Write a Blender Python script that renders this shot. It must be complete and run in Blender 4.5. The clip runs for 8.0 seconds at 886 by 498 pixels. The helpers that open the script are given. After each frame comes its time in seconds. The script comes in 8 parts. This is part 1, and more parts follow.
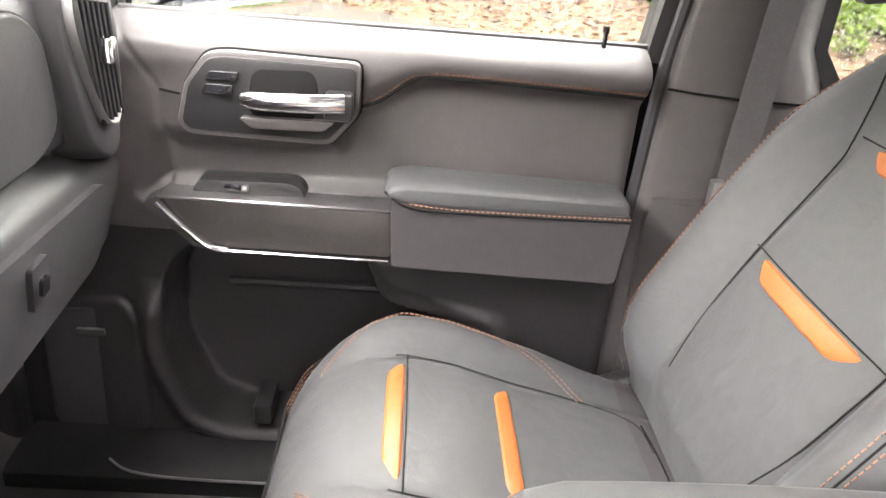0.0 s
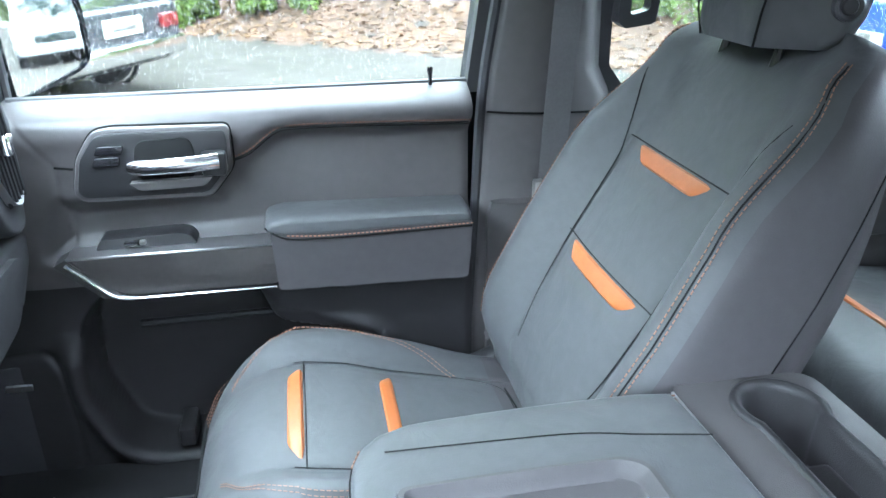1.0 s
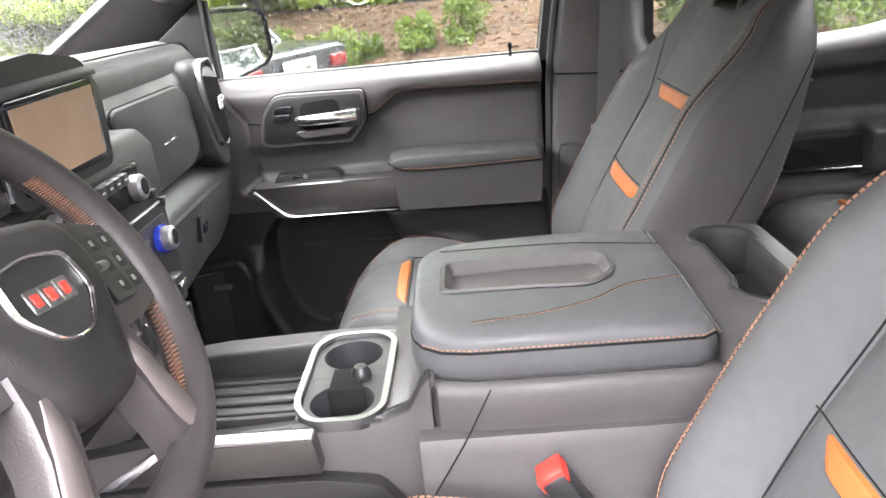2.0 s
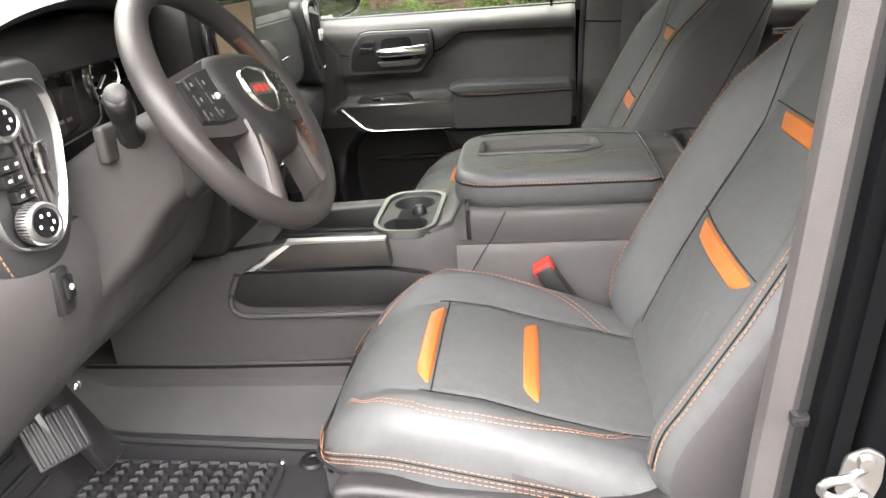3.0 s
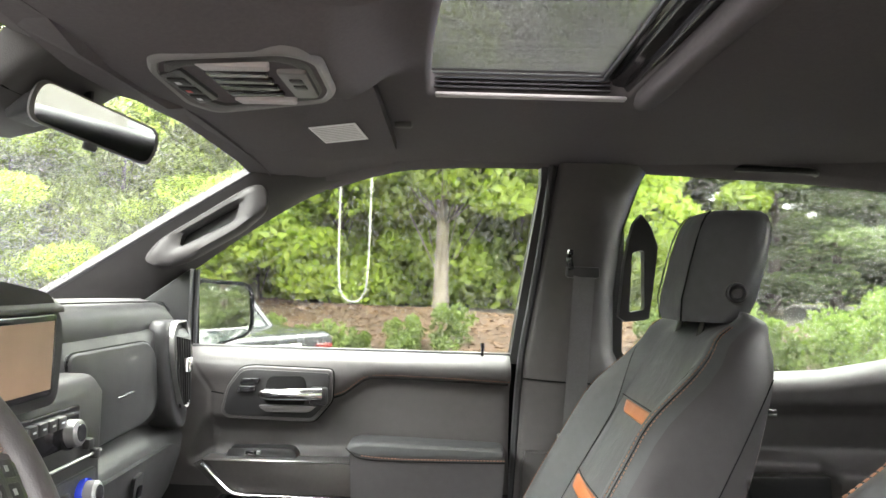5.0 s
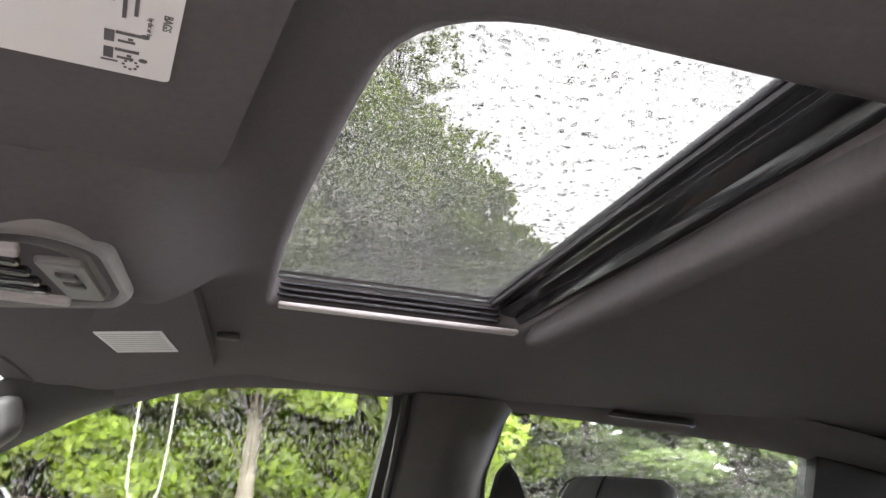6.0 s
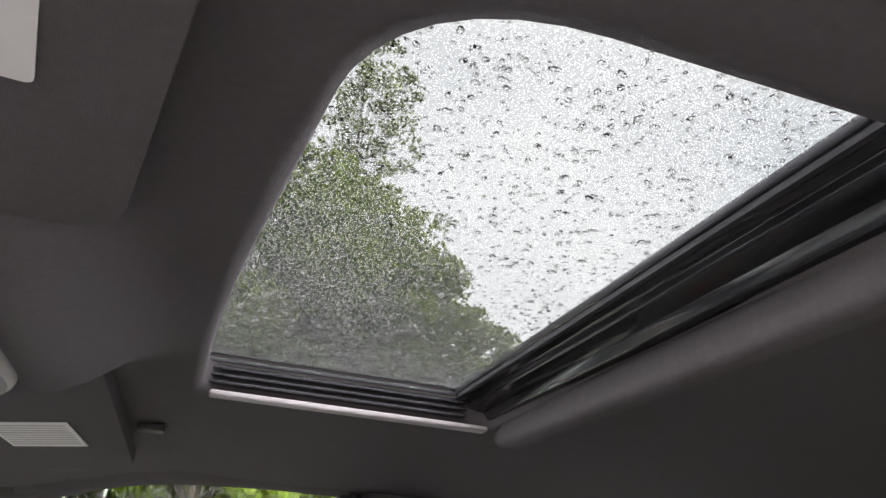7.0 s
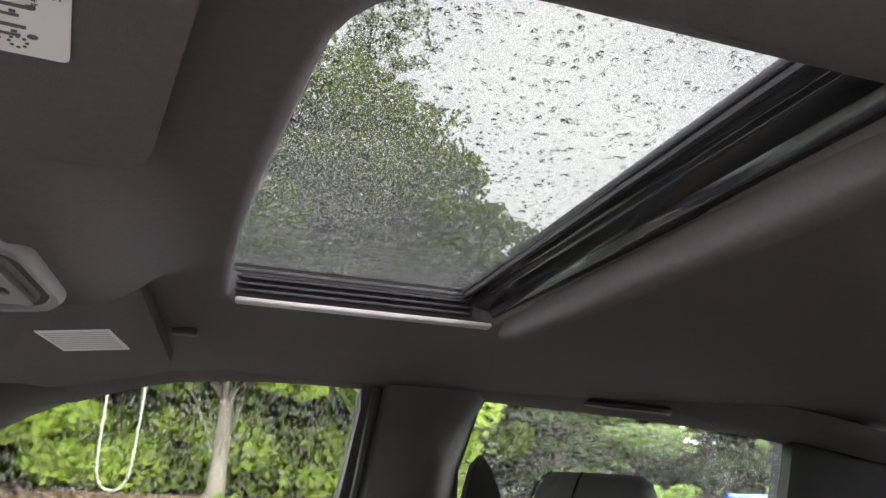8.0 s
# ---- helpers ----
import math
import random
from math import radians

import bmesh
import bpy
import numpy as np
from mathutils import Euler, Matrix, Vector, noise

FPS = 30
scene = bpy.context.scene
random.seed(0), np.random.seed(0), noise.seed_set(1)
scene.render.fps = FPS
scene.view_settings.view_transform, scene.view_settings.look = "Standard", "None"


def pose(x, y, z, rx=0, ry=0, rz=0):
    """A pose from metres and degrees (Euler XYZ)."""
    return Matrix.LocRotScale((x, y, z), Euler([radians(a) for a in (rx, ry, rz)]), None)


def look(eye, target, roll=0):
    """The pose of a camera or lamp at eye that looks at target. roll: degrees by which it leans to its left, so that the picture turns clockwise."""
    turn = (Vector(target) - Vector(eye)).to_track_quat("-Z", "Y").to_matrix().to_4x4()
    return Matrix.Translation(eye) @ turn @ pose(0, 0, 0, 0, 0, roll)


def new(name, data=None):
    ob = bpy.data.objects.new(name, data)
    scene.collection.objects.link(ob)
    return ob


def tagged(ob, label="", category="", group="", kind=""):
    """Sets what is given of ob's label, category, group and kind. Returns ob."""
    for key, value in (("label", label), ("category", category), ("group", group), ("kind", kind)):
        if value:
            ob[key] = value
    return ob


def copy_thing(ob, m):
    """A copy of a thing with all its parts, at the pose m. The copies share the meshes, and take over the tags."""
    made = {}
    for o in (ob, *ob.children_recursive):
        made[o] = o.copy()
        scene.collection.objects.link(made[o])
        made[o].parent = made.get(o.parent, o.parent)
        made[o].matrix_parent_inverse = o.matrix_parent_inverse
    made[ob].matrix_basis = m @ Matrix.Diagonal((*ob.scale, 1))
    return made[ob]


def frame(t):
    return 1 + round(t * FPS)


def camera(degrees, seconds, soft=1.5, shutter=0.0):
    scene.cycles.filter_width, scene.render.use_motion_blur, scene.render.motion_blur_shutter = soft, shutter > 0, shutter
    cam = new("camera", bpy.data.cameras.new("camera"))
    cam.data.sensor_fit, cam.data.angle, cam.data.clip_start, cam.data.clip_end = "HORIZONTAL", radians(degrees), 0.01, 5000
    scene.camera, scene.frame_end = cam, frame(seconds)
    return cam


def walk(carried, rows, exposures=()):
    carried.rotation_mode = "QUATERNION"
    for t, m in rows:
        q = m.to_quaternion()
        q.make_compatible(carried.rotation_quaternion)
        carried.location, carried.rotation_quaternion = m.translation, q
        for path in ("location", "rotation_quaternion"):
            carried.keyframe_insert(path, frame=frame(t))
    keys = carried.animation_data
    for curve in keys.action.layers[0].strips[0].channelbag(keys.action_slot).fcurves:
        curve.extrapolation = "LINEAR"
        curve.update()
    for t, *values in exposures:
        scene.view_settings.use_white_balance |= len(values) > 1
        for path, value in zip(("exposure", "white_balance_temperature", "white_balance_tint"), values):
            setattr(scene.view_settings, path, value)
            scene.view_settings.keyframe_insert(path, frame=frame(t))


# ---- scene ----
cam = camera(60.6, 8.0)
PATH = [
    (0, (-0.035, 0.024, 1.565), (0.071, 1.842, 0.739), 5.0),
    (0.5, (-0.033, -0.042, 1.669), (0.267, 1.755, 0.843), 1.4),
    (1, (0.013, -0.169, 1.657), (0.344, 1.635, 0.858), -0.6),
    (1.5, (0.083, -0.38, 1.641), (0.238, 1.481, 0.925), -4.9),
    (2, (0.112, -0.646, 1.597), (0.027, 1.229, 0.906), -5.7),
    (2.2, (0.122, -0.785, 1.592), (-0.01, 1.086, 0.898), -5.7),
    (3.3, (0.182, -1.164, 1.553), (-0.104, 0.674, 0.82), -4.4),
    (3.5, (0.187, -1.181, 1.549), (-0.119, 0.658, 0.823), -4.3),
    (4, (0.189, -1.102, 1.534), (-0.118, 0.779, 0.926), -3.5),
    (4.5, (0.189, -0.865, 1.536), (-0.025, 1.107, 1.279), -0.7),
    (5, (0.139, -0.645, 1.568), (0.128, 1.353, 1.654), 1.7),
    (5.2, (0.106, -0.583, 1.575), (0.208, 1.403, 1.788), 2.3),
    (6.3, (0.115, -0.285, 1.69), (0.569, 1.524, 2.412), 4.6),
    (6.5, (0.126, -0.255, 1.695), (0.595, 1.527, 2.472), 4.7),
    (7, (0.122, -0.25, 1.7), (0.614, 1.505, 2.524), 4.5),
    (7.5, (0.119, -0.26, 1.697), (0.605, 1.506, 2.499), 4.4),
    (8, (0.124, -0.31, 1.695), (0.608, 1.546, 2.261), 3.2),
]
walk(cam, [(t, look(eye, target, roll)) for t, eye, target, roll in PATH], [(0.0, 5.5, 7000, 23), (0.5, 5.2, 5400, 5), (1.0, 5.25, 5300, 8), (1.5, 5.22, 6200, 17), (2.0, 4.97, 6600, 20), (3.3, 4.18, 7100, 14), (4.0, 4.3, 7200, 14), (4.5, 4.75, 6900, 11), (5.2, 4.9, 6800, 14), (6.3, 5.0, 6600, 17), (7.0, 4.55, 6500, 16), (8.0, 4.55, 6600, 14)])

# ---------------------------------------------------------------- world and light
CY = 0.27            # the cab's centre line; x runs to the tail, y to the passenger's side
world = bpy.data.worlds.new("overcast_sky")
scene.world = world
world.use_nodes = True
wn, wl = world.node_tree.nodes, world.node_tree.links
sky = wn.new("ShaderNodeTexSky")
sky.sky_type, sky.sun_disc = "NISHITA", False
sky.sun_elevation, sky.sun_rotation = radians(70), radians(300)
sky.air_density, sky.dust_density = 1.0, 3.0
wco = wn.new("ShaderNodeTexCoord")
wno = wn.new("ShaderNodeTexNoise")
wno.inputs["Scale"].default_value, wno.inputs["Detail"].default_value = 2.2, 6.0
wra = wn.new("ShaderNodeValToRGB")
wra.color_ramp.elements[0].position, wra.color_ramp.elements[0].color = 0.3, (0.62, 0.66, 0.70, 1)
wra.color_ramp.elements[1].position, wra.color_ramp.elements[1].color = 0.7, (1.0, 1.0, 1.0, 1)
wmx = wn.new("ShaderNodeMix")
wmx.data_type = "RGBA"
wmx.inputs[0].default_value = 0.9
wbg = wn["Background"]
wbg.inputs["Strength"].default_value = 0.12
wl.new(wco.outputs["Generated"], wno.inputs["Vector"])
wl.new(wno.outputs["Fac"], wra.inputs["Fac"])
wl.new(sky.outputs["Color"], wmx.inputs[6])
wsc = wn.new("ShaderNodeVectorMath")
wsc.operation = "SCALE"
wsc.inputs["Scale"].default_value = 16.0
wl.new(wra.outputs["Color"], wsc.inputs[0])
wl.new(wsc.outputs[0], wmx.inputs[7])
wl.new(wmx.outputs[2], wbg.inputs["Color"])
sun = new("sun", bpy.data.lights.new("sun", "SUN"))
sun.data.energy, sun.data.angle, sun.data.color = 0.5, radians(150), (1.0, 0.97, 0.92)
sun.matrix_world = look((-0.8, 0.8, 8), (0, 0, 0))


# ---------------------------------------------------------------- materials
def mat(name, color, rough=0.5, metal=0.0, vary=0.15, scale=40.0, bump=0.0, bump_scale=300.0, spec=0.5, coat=0.0, rand=0.0, stain=0.0, wrinkle=0.0):
    """A surface with tint at two scales, fine relief and uneven gloss."""
    m = bpy.data.materials.new(name)
    m.use_nodes = True
    n, l = m.node_tree.nodes, m.node_tree.links
    b = n["Principled BSDF"]
    b.inputs["Metallic"].default_value = metal
    b.inputs["Specular IOR Level"].default_value = spec
    b.inputs["Coat Weight"].default_value = coat
    co = n.new("ShaderNodeTexCoord")
    big, small = n.new("ShaderNodeTexNoise"), n.new("ShaderNodeTexNoise")
    big.inputs["Scale"].default_value, big.inputs["Detail"].default_value = scale * 0.15, 4.0
    small.inputs["Scale"].default_value, small.inputs["Detail"].default_value = scale, 6.0
    for t in (big, small):
        l.new(co.outputs["Object"], t.inputs["Vector"])
    add = n.new("ShaderNodeMath")
    add.operation = "ADD"
    l.new(big.outputs["Fac"], add.inputs[0])
    l.new(small.outputs["Fac"], add.inputs[1])
    last = add.outputs[0]
    lo, hi = 1 - vary, 1 + vary
    mr = n.new("ShaderNodeMapRange")
    for key, v in (("From Min", 0.6), ("From Max", 1.4), ("To Min", lo), ("To Max", hi)):
        mr.inputs[key].default_value = v
    l.new(last, mr.inputs["Value"])
    value = mr.outputs[0]
    if rand:
        info, rr, mul = n.new("ShaderNodeObjectInfo"), n.new("ShaderNodeMapRange"), n.new("ShaderNodeMath")
        rr.inputs["To Min"].default_value, rr.inputs["To Max"].default_value = 1 - rand, 1 + rand
        mul.operation = "MULTIPLY"
        l.new(info.outputs["Random"], rr.inputs["Value"])
        l.new(rr.outputs[0], mul.inputs[0])
        l.new(value, mul.inputs[1])
        value = mul.outputs[0]
    vm = n.new("ShaderNodeVectorMath")
    vm.operation = "SCALE"
    vm.inputs[0].default_value = color
    l.new(value, vm.inputs["Scale"])
    l.new(vm.outputs[0], b.inputs["Base Color"])
    rm = n.new("ShaderNodeMapRange")
    for key, v in (("From Min", 0.3), ("From Max", 0.7), ("To Min", max(0.02, rough * (1 - 0.18 - stain))), ("To Max", min(1, rough * (1.18 + stain)))):
        rm.inputs[key].default_value = v
    l.new(big.outputs["Fac"], rm.inputs["Value"])
    l.new(rm.outputs[0], b.inputs["Roughness"])
    if bump:
        bt, bu = n.new("ShaderNodeTexNoise"), n.new("ShaderNodeBump")
        bt.inputs["Scale"].default_value, bt.inputs["Detail"].default_value = bump_scale * 0.8, 2.0
        bu.inputs["Strength"].default_value, bu.inputs["Distance"].default_value = bump, 0.001
        l.new(co.outputs["Object"], bt.inputs["Vector"])
        l.new(bt.outputs["Fac"], bu.inputs["Height"])
        l.new(bu.outputs["Normal"], b.inputs["Normal"])
        if wrinkle:
            wt, wb2 = n.new("ShaderNodeTexNoise"), n.new("ShaderNodeBump")
            wt.inputs["Scale"].default_value, wt.inputs["Detail"].default_value, wt.inputs["Distortion"].default_value = 16.0, 3.0, 0.8
            wb2.inputs["Strength"].default_value, wb2.inputs["Distance"].default_value = wrinkle, 0.006
            l.new(co.outputs["Object"], wt.inputs["Vector"])
            l.new(wt.outputs["Fac"], wb2.inputs["Height"])
            l.new(wb2.outputs["Normal"], bu.inputs["Normal"])
    return m


def glass_mat(name, tint=(1, 1, 1), gloss=0.06, speckle=0.0, scale=300.0, run=1.0, wet=0.0, film=0.0):
    """A thin clear pane: it lets light straight through, mirrors a little, and carries a film of fine drops."""
    m = bpy.data.materials.new(name)
    m.use_nodes = True
    n, l = m.node_tree.nodes, m.node_tree.links
    n.remove(n["Principled BSDF"])
    out = n["Material Output"]
    tr, gl, mx = n.new("ShaderNodeBsdfTransparent"), n.new("ShaderNodeBsdfGlossy"), n.new("ShaderNodeMixShader")
    tr.inputs["Color"].default_value = (*tint, 1)
    gl.inputs["Roughness"].default_value = 0.02
    fr, pw, mu = n.new("ShaderNodeLayerWeight"), n.new("ShaderNodeMath"), n.new("ShaderNodeMath")
    pw.operation, mu.operation = "POWER", "MULTIPLY_ADD"
    pw.inputs[1].default_value = 4.0
    mu.inputs[1].default_value, mu.inputs[2].default_value = gloss * 9, gloss * 0.5
    l.new(fr.outputs["Facing"], pw.inputs[0])
    l.new(pw.outputs[0], mu.inputs[0])
    l.new(mu.outputs[0], mx.inputs[0])
    l.new(tr.outputs[0], mx.inputs[1])
    l.new(gl.outputs[0], mx.inputs[2])
    last = mx
    if film:
        # a thin rain film softens the view
        rb, fx = n.new("ShaderNodeBsdfRefraction"), n.new("ShaderNodeMixShader")
        rb.inputs["IOR"].default_value, rb.inputs["Roughness"].default_value = 1.03, 0.15
        rb.inputs["Color"].default_value = (*tint, 1)
        fx.inputs[0].default_value = film
        l.new(last.outputs[0], fx.inputs[1])
        l.new(rb.outputs[0], fx.inputs[2])
        last = fx
    if wet:
        # fine beads bend the view
        c2, v2, b2 = n.new("ShaderNodeTexCoord"), n.new("ShaderNodeTexVoronoi"), n.new("ShaderNodeBump")
        r2, w2 = n.new("ShaderNodeBsdfRefraction"), n.new("ShaderNodeMixShader")
        v2.inputs["Scale"].default_value = 240.0
        b2.inputs["Strength"].default_value, b2.inputs["Distance"].default_value = 1.0, 0.006
        r2.inputs["IOR"].default_value, r2.inputs["Roughness"].default_value = 1.33, 0.0
        r2.inputs["Color"].default_value = (*tint, 1)
        k2 = n.new("ShaderNodeValToRGB")
        k2.color_ramp.elements[0].position, k2.color_ramp.elements[0].color = 0.42, (wet, wet, wet, 1)
        k2.color_ramp.elements[1].position, k2.color_ramp.elements[1].color = 0.50, (0.12, 0.12, 0.12, 1)
        l.new(v2.outputs["Distance"], k2.inputs["Fac"])
        l.new(k2.outputs["Color"], w2.inputs[0])
        l.new(c2.outputs["Object"], v2.inputs["Vector"])
        l.new(v2.outputs["Distance"], b2.inputs["Height"])
        l.new(b2.outputs["Normal"], r2.inputs["Normal"])
        l.new(last.outputs[0], w2.inputs[1])
        l.new(r2.outputs[0], w2.inputs[2])
        last = w2
    if speckle:
        co, vo = n.new("ShaderNodeTexCoord"), n.new("ShaderNodeTexVoronoi")
        no, ra = n.new("ShaderNodeTexNoise"), n.new("ShaderNodeValToRGB")
        vo.inputs["Scale"].default_value = scale
        no.inputs["Scale"].default_value = 6.0
        rf, m2, mm = n.new("ShaderNodeBsdfTranslucent"), n.new("ShaderNodeMixShader"), n.new("ShaderNodeMath")
        rf.inputs["Color"].default_value = (0.9, 0.9, 0.9, 1)
        ra.color_ramp.elements[0].position, ra.color_ramp.elements[0].color = 0.16, (1, 1, 1, 1)
        ra.color_ramp.elements[1].position, ra.color_ramp.elements[1].color = 0.34, (0, 0, 0, 1)
        mm.operation = "MULTIPLY"
        m3 = n.new("ShaderNodeMath")
        m3.operation = "MULTIPLY"
        m3.inputs[1].default_value = speckle
        mp = n.new("ShaderNodeMapping")
        mp.inputs["Scale"].default_value = (1, 1, run)
        l.new(co.outputs["Object"], mp.inputs["Vector"])
        l.new(mp.outputs[0], vo.inputs["Vector"])
        l.new(co.outputs["Object"], no.inputs["Vector"])
        l.new(vo.outputs["Distance"], ra.inputs["Fac"])
        l.new(ra.outputs["Color"], mm.inputs[0])
        l.new(no.outputs["Fac"], mm.inputs[1])
        l.new(mm.outputs[0], m3.inputs[0])
        l.new(m3.outputs[0], m2.inputs[0])
        l.new(last.outputs[0], m2.inputs[1])
        l.new(rf.outputs[0], m2.inputs[2])
        last = m2
    l.new(last.outputs[0], out.inputs["Surface"])
    return m


LEATHER = mat("charcoal_leather", (0.058, 0.060, 0.0615), 0.50, spec=0.27, wrinkle=0.35, vary=0.12, scale=60, bump=0.25, bump_scale=700)
DASH = mat("dash_vinyl", (0.025, 0.025, 0.026), 0.45, spec=0.38, vary=0.12, scale=60, bump=0.25, bump_scale=700)
SIDE_LEATHER = mat("side_vinyl", (0.043, 0.0405, 0.042), 0.48, spec=0.3, vary=0.1, scale=60, bump=0.25, bump_scale=700)
ORANGE = mat("orange_leather", (0.30, 0.090, 0.021), 0.45, vary=0.12, scale=80, bump=0.25, bump_scale=700)
THREAD = mat("tan_thread", (0.23, 0.115, 0.07), 0.7, vary=0.2, scale=300)
PALE_THREAD = mat("grey_thread", (0.13, 0.105, 0.095), 0.7, vary=0.2, scale=300)
PLASTIC = mat("grained_plastic", (0.066, 0.062, 0.062), 0.41, spec=0.5, vary=0.12, scale=50, bump=0.35, bump_scale=900, stain=0.1)
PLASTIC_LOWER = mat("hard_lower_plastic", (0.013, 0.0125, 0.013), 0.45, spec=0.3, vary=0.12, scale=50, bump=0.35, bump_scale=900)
PLASTIC_DARK = mat("dark_plastic", (0.012, 0.012, 0.0125), 0.36, vary=0.12, scale=50, bump=0.3, bump_scale=900)
PLASTIC_GREY = mat("grey_plastic", (0.046, 0.0435, 0.0435), 0.50, spec=0.35, vary=0.1, scale=50, bump=0.35, bump_scale=900, stain=0.1)
WHEEL_LEATHER = mat("wheel_leather", (0.027, 0.024, 0.024), 0.43, spec=0.42, vary=0.14, scale=60, bump=0.3, bump_scale=600)
BLUE_FILM = mat("blue_film", (0.03, 0.06, 0.5), 0.2, vary=0.05, coat=0.4)
GLOSS_BLACK = mat("gloss_black", (0.008, 0.008, 0.009), 0.12, vary=0.1, spec=0.6)
RUBBER = mat("black_rubber", (0.020, 0.020, 0.022), 0.5, vary=0.15, scale=40, stain=0.1)
SEAM = mat("seam_shadow", (0.010, 0.010, 0.010), 0.9, spec=0.1)
CHROME = mat("satin_chrome", (0.78, 0.78, 0.79), 0.16, metal=1.0, vary=0.04, stain=0.2)
BRONZE = mat("satin_bronze", (0.10, 0.086, 0.082), 0.52, metal=0.35, vary=0.05, stain=0.2)
SATIN = mat("satin_ring", (0.24, 0.24, 0.24), 0.42, metal=1.0, vary=0.05, stain=0.2)
ALU = mat("brushed_aluminium", (0.40, 0.40, 0.40), 0.38, metal=1.0, vary=0.05, stain=0.2)
STRIP = mat("textured_trim", (0.07, 0.066, 0.063), 0.40, metal=0.75, vary=0.1, scale=120, bump=0.4, bump_scale=900)
OVERHEAD = mat("overhead_plastic", (0.17, 0.163, 0.165), 0.5, vary=0.1, scale=50, bump=0.3, bump_scale=900)
FABRIC = mat("headliner_cloth", (0.106, 0.097, 0.103), 0.95, vary=0.12, scale=200, bump=0.4, bump_scale=1500, spec=0.15)
BELT = mat("belt_webbing", (0.12, 0.117, 0.12), 0.75, vary=0.12, scale=200, bump=0.5, bump_scale=900, spec=0.3)
CARPET = mat("vinyl_floor", (0.055, 0.053, 0.053), 0.6, vary=0.15, scale=25, bump=0.2, bump_scale=500, stain=0.1)
PALE_EDGE = mat("pale_edge", (0.42, 0.39, 0.40), 0.5, vary=0.1)
MATTE = mat("matte_black_plastic", (0.012, 0.012, 0.0125), 0.65, spec=0.2, vary=0.12, scale=50, bump=0.3, bump_scale=900)
RED = mat("red_plastic", (0.62, 0.03, 0.02), 0.35, vary=0.05)
WHITE = mat("white_paint", (0.72, 0.73, 0.74), 0.45, vary=0.05)
PAPER = mat("label_paper", (0.75, 0.74, 0.75), 0.7, vary=0.05, scale=20)
PRINT = mat("label_print", (0.10, 0.10, 0.11), 0.7)
PAINT = mat("black_car_paint", (0.003, 0.0032, 0.0036), 0.14, vary=0.1, spec=0.04)
FILM_SCREEN = mat("filmed_screen", (0.36, 0.245, 0.165), 0.32, vary=0.25, scale=9, spec=0.4)
SCREEN = mat("screen_glass", (0.02, 0.018, 0.017), 0.08, vary=0.05, spec=0.9, coat=0.6)
MIRROR = mat("mirror_silver", (0.85, 0.85, 0.85), 0.015, metal=1.0, vary=0.01)
PANE = glass_mat("window_glass", (0.595, 0.62, 0.59), 0.03, 0.09, 420, 0.16, film=1.0)
WS_PANE = glass_mat("wet_windshield", (0.70, 0.74, 0.70), 0.02, 0.22, 340, wet=1.0)
ROOF_PANE = glass_mat("roof_glass", (0.145, 0.148, 0.144), 0.005, 0.21, 900)
BACK_PANE = glass_mat("tinted_glass", (0.54, 0.57, 0.54), 0.03, 0.16, 420, 0.3, film=1.0)


# ---------------------------------------------------------------- shapes
def from_lists(verts, faces):
    bm = bmesh.new()
    vs = [bm.verts.new(v) for v in verts]
    for f in faces:
        try:
            bm.faces.new([vs[i] for i in f])
        except ValueError:
            pass
    return bm


def finish(name, bm, material, smooth=True, angle=38):
    bmesh.ops.recalc_face_normals(bm, faces=bm.faces[:])
    me = bpy.data.meshes.new(name)
    if smooth:
        lim = radians(angle)
        for f in bm.faces:
            f.smooth = True
        for e in bm.edges:
            if len(e.link_faces) == 2 and e.calc_face_angle(0) > lim:
                e.smooth = False
    bm.to_mesh(me)
    bm.free()
    me.materials.append(material)
    return me


def part(name, bm, material, parent=None, label="", angle=38, second=None, test=None):
    if second:
        for f in bm.faces:
            f.material_index = 1 if test(f.calc_center_median()) else 0
    ob = new(name, finish(name, bm, material, True, angle))
    if second:
        ob.data.materials.append(second)
    if parent is not None:
        ob.parent = parent
    if label:
        ob["label"] = label
    return ob


def thing(name, label, category, at=(0, 0, 0), group="", kind=""):
    ob = new(name)
    ob.empty_display_size = 0.05
    ob.location = at
    return tagged(ob, label, category, group, kind)


def loft(loops, cap=True, closed=True, first=True):
    n = len(loops[0])
    verts = [p for lp in loops for p in lp]
    faces = []
    for i in range(len(loops) - 1):
        for j in range(n if closed else n - 1):
            k = (j + 1) % n
            faces.append((i * n + j, i * n + k, (i + 1) * n + k, (i + 1) * n + j))
    if cap:
        if first:
            faces.append(tuple(range(n)))
        faces.append(tuple((len(loops) - 1) * n + j for j in range(n)))
    return from_lists(verts, faces)


def sheet(fn, us, vs):
    verts = [fn(u, v) for v in vs for u in us]
    n = len(us)
    return from_lists(verts, [(j * n + i, j * n + i + 1, (j + 1) * n + i + 1, (j + 1) * n + i) for j in range(len(vs) - 1) for i in range(n - 1)])


def steps(a, b, n):
    return [a + (b - a) * i / n for i in range(n + 1)]


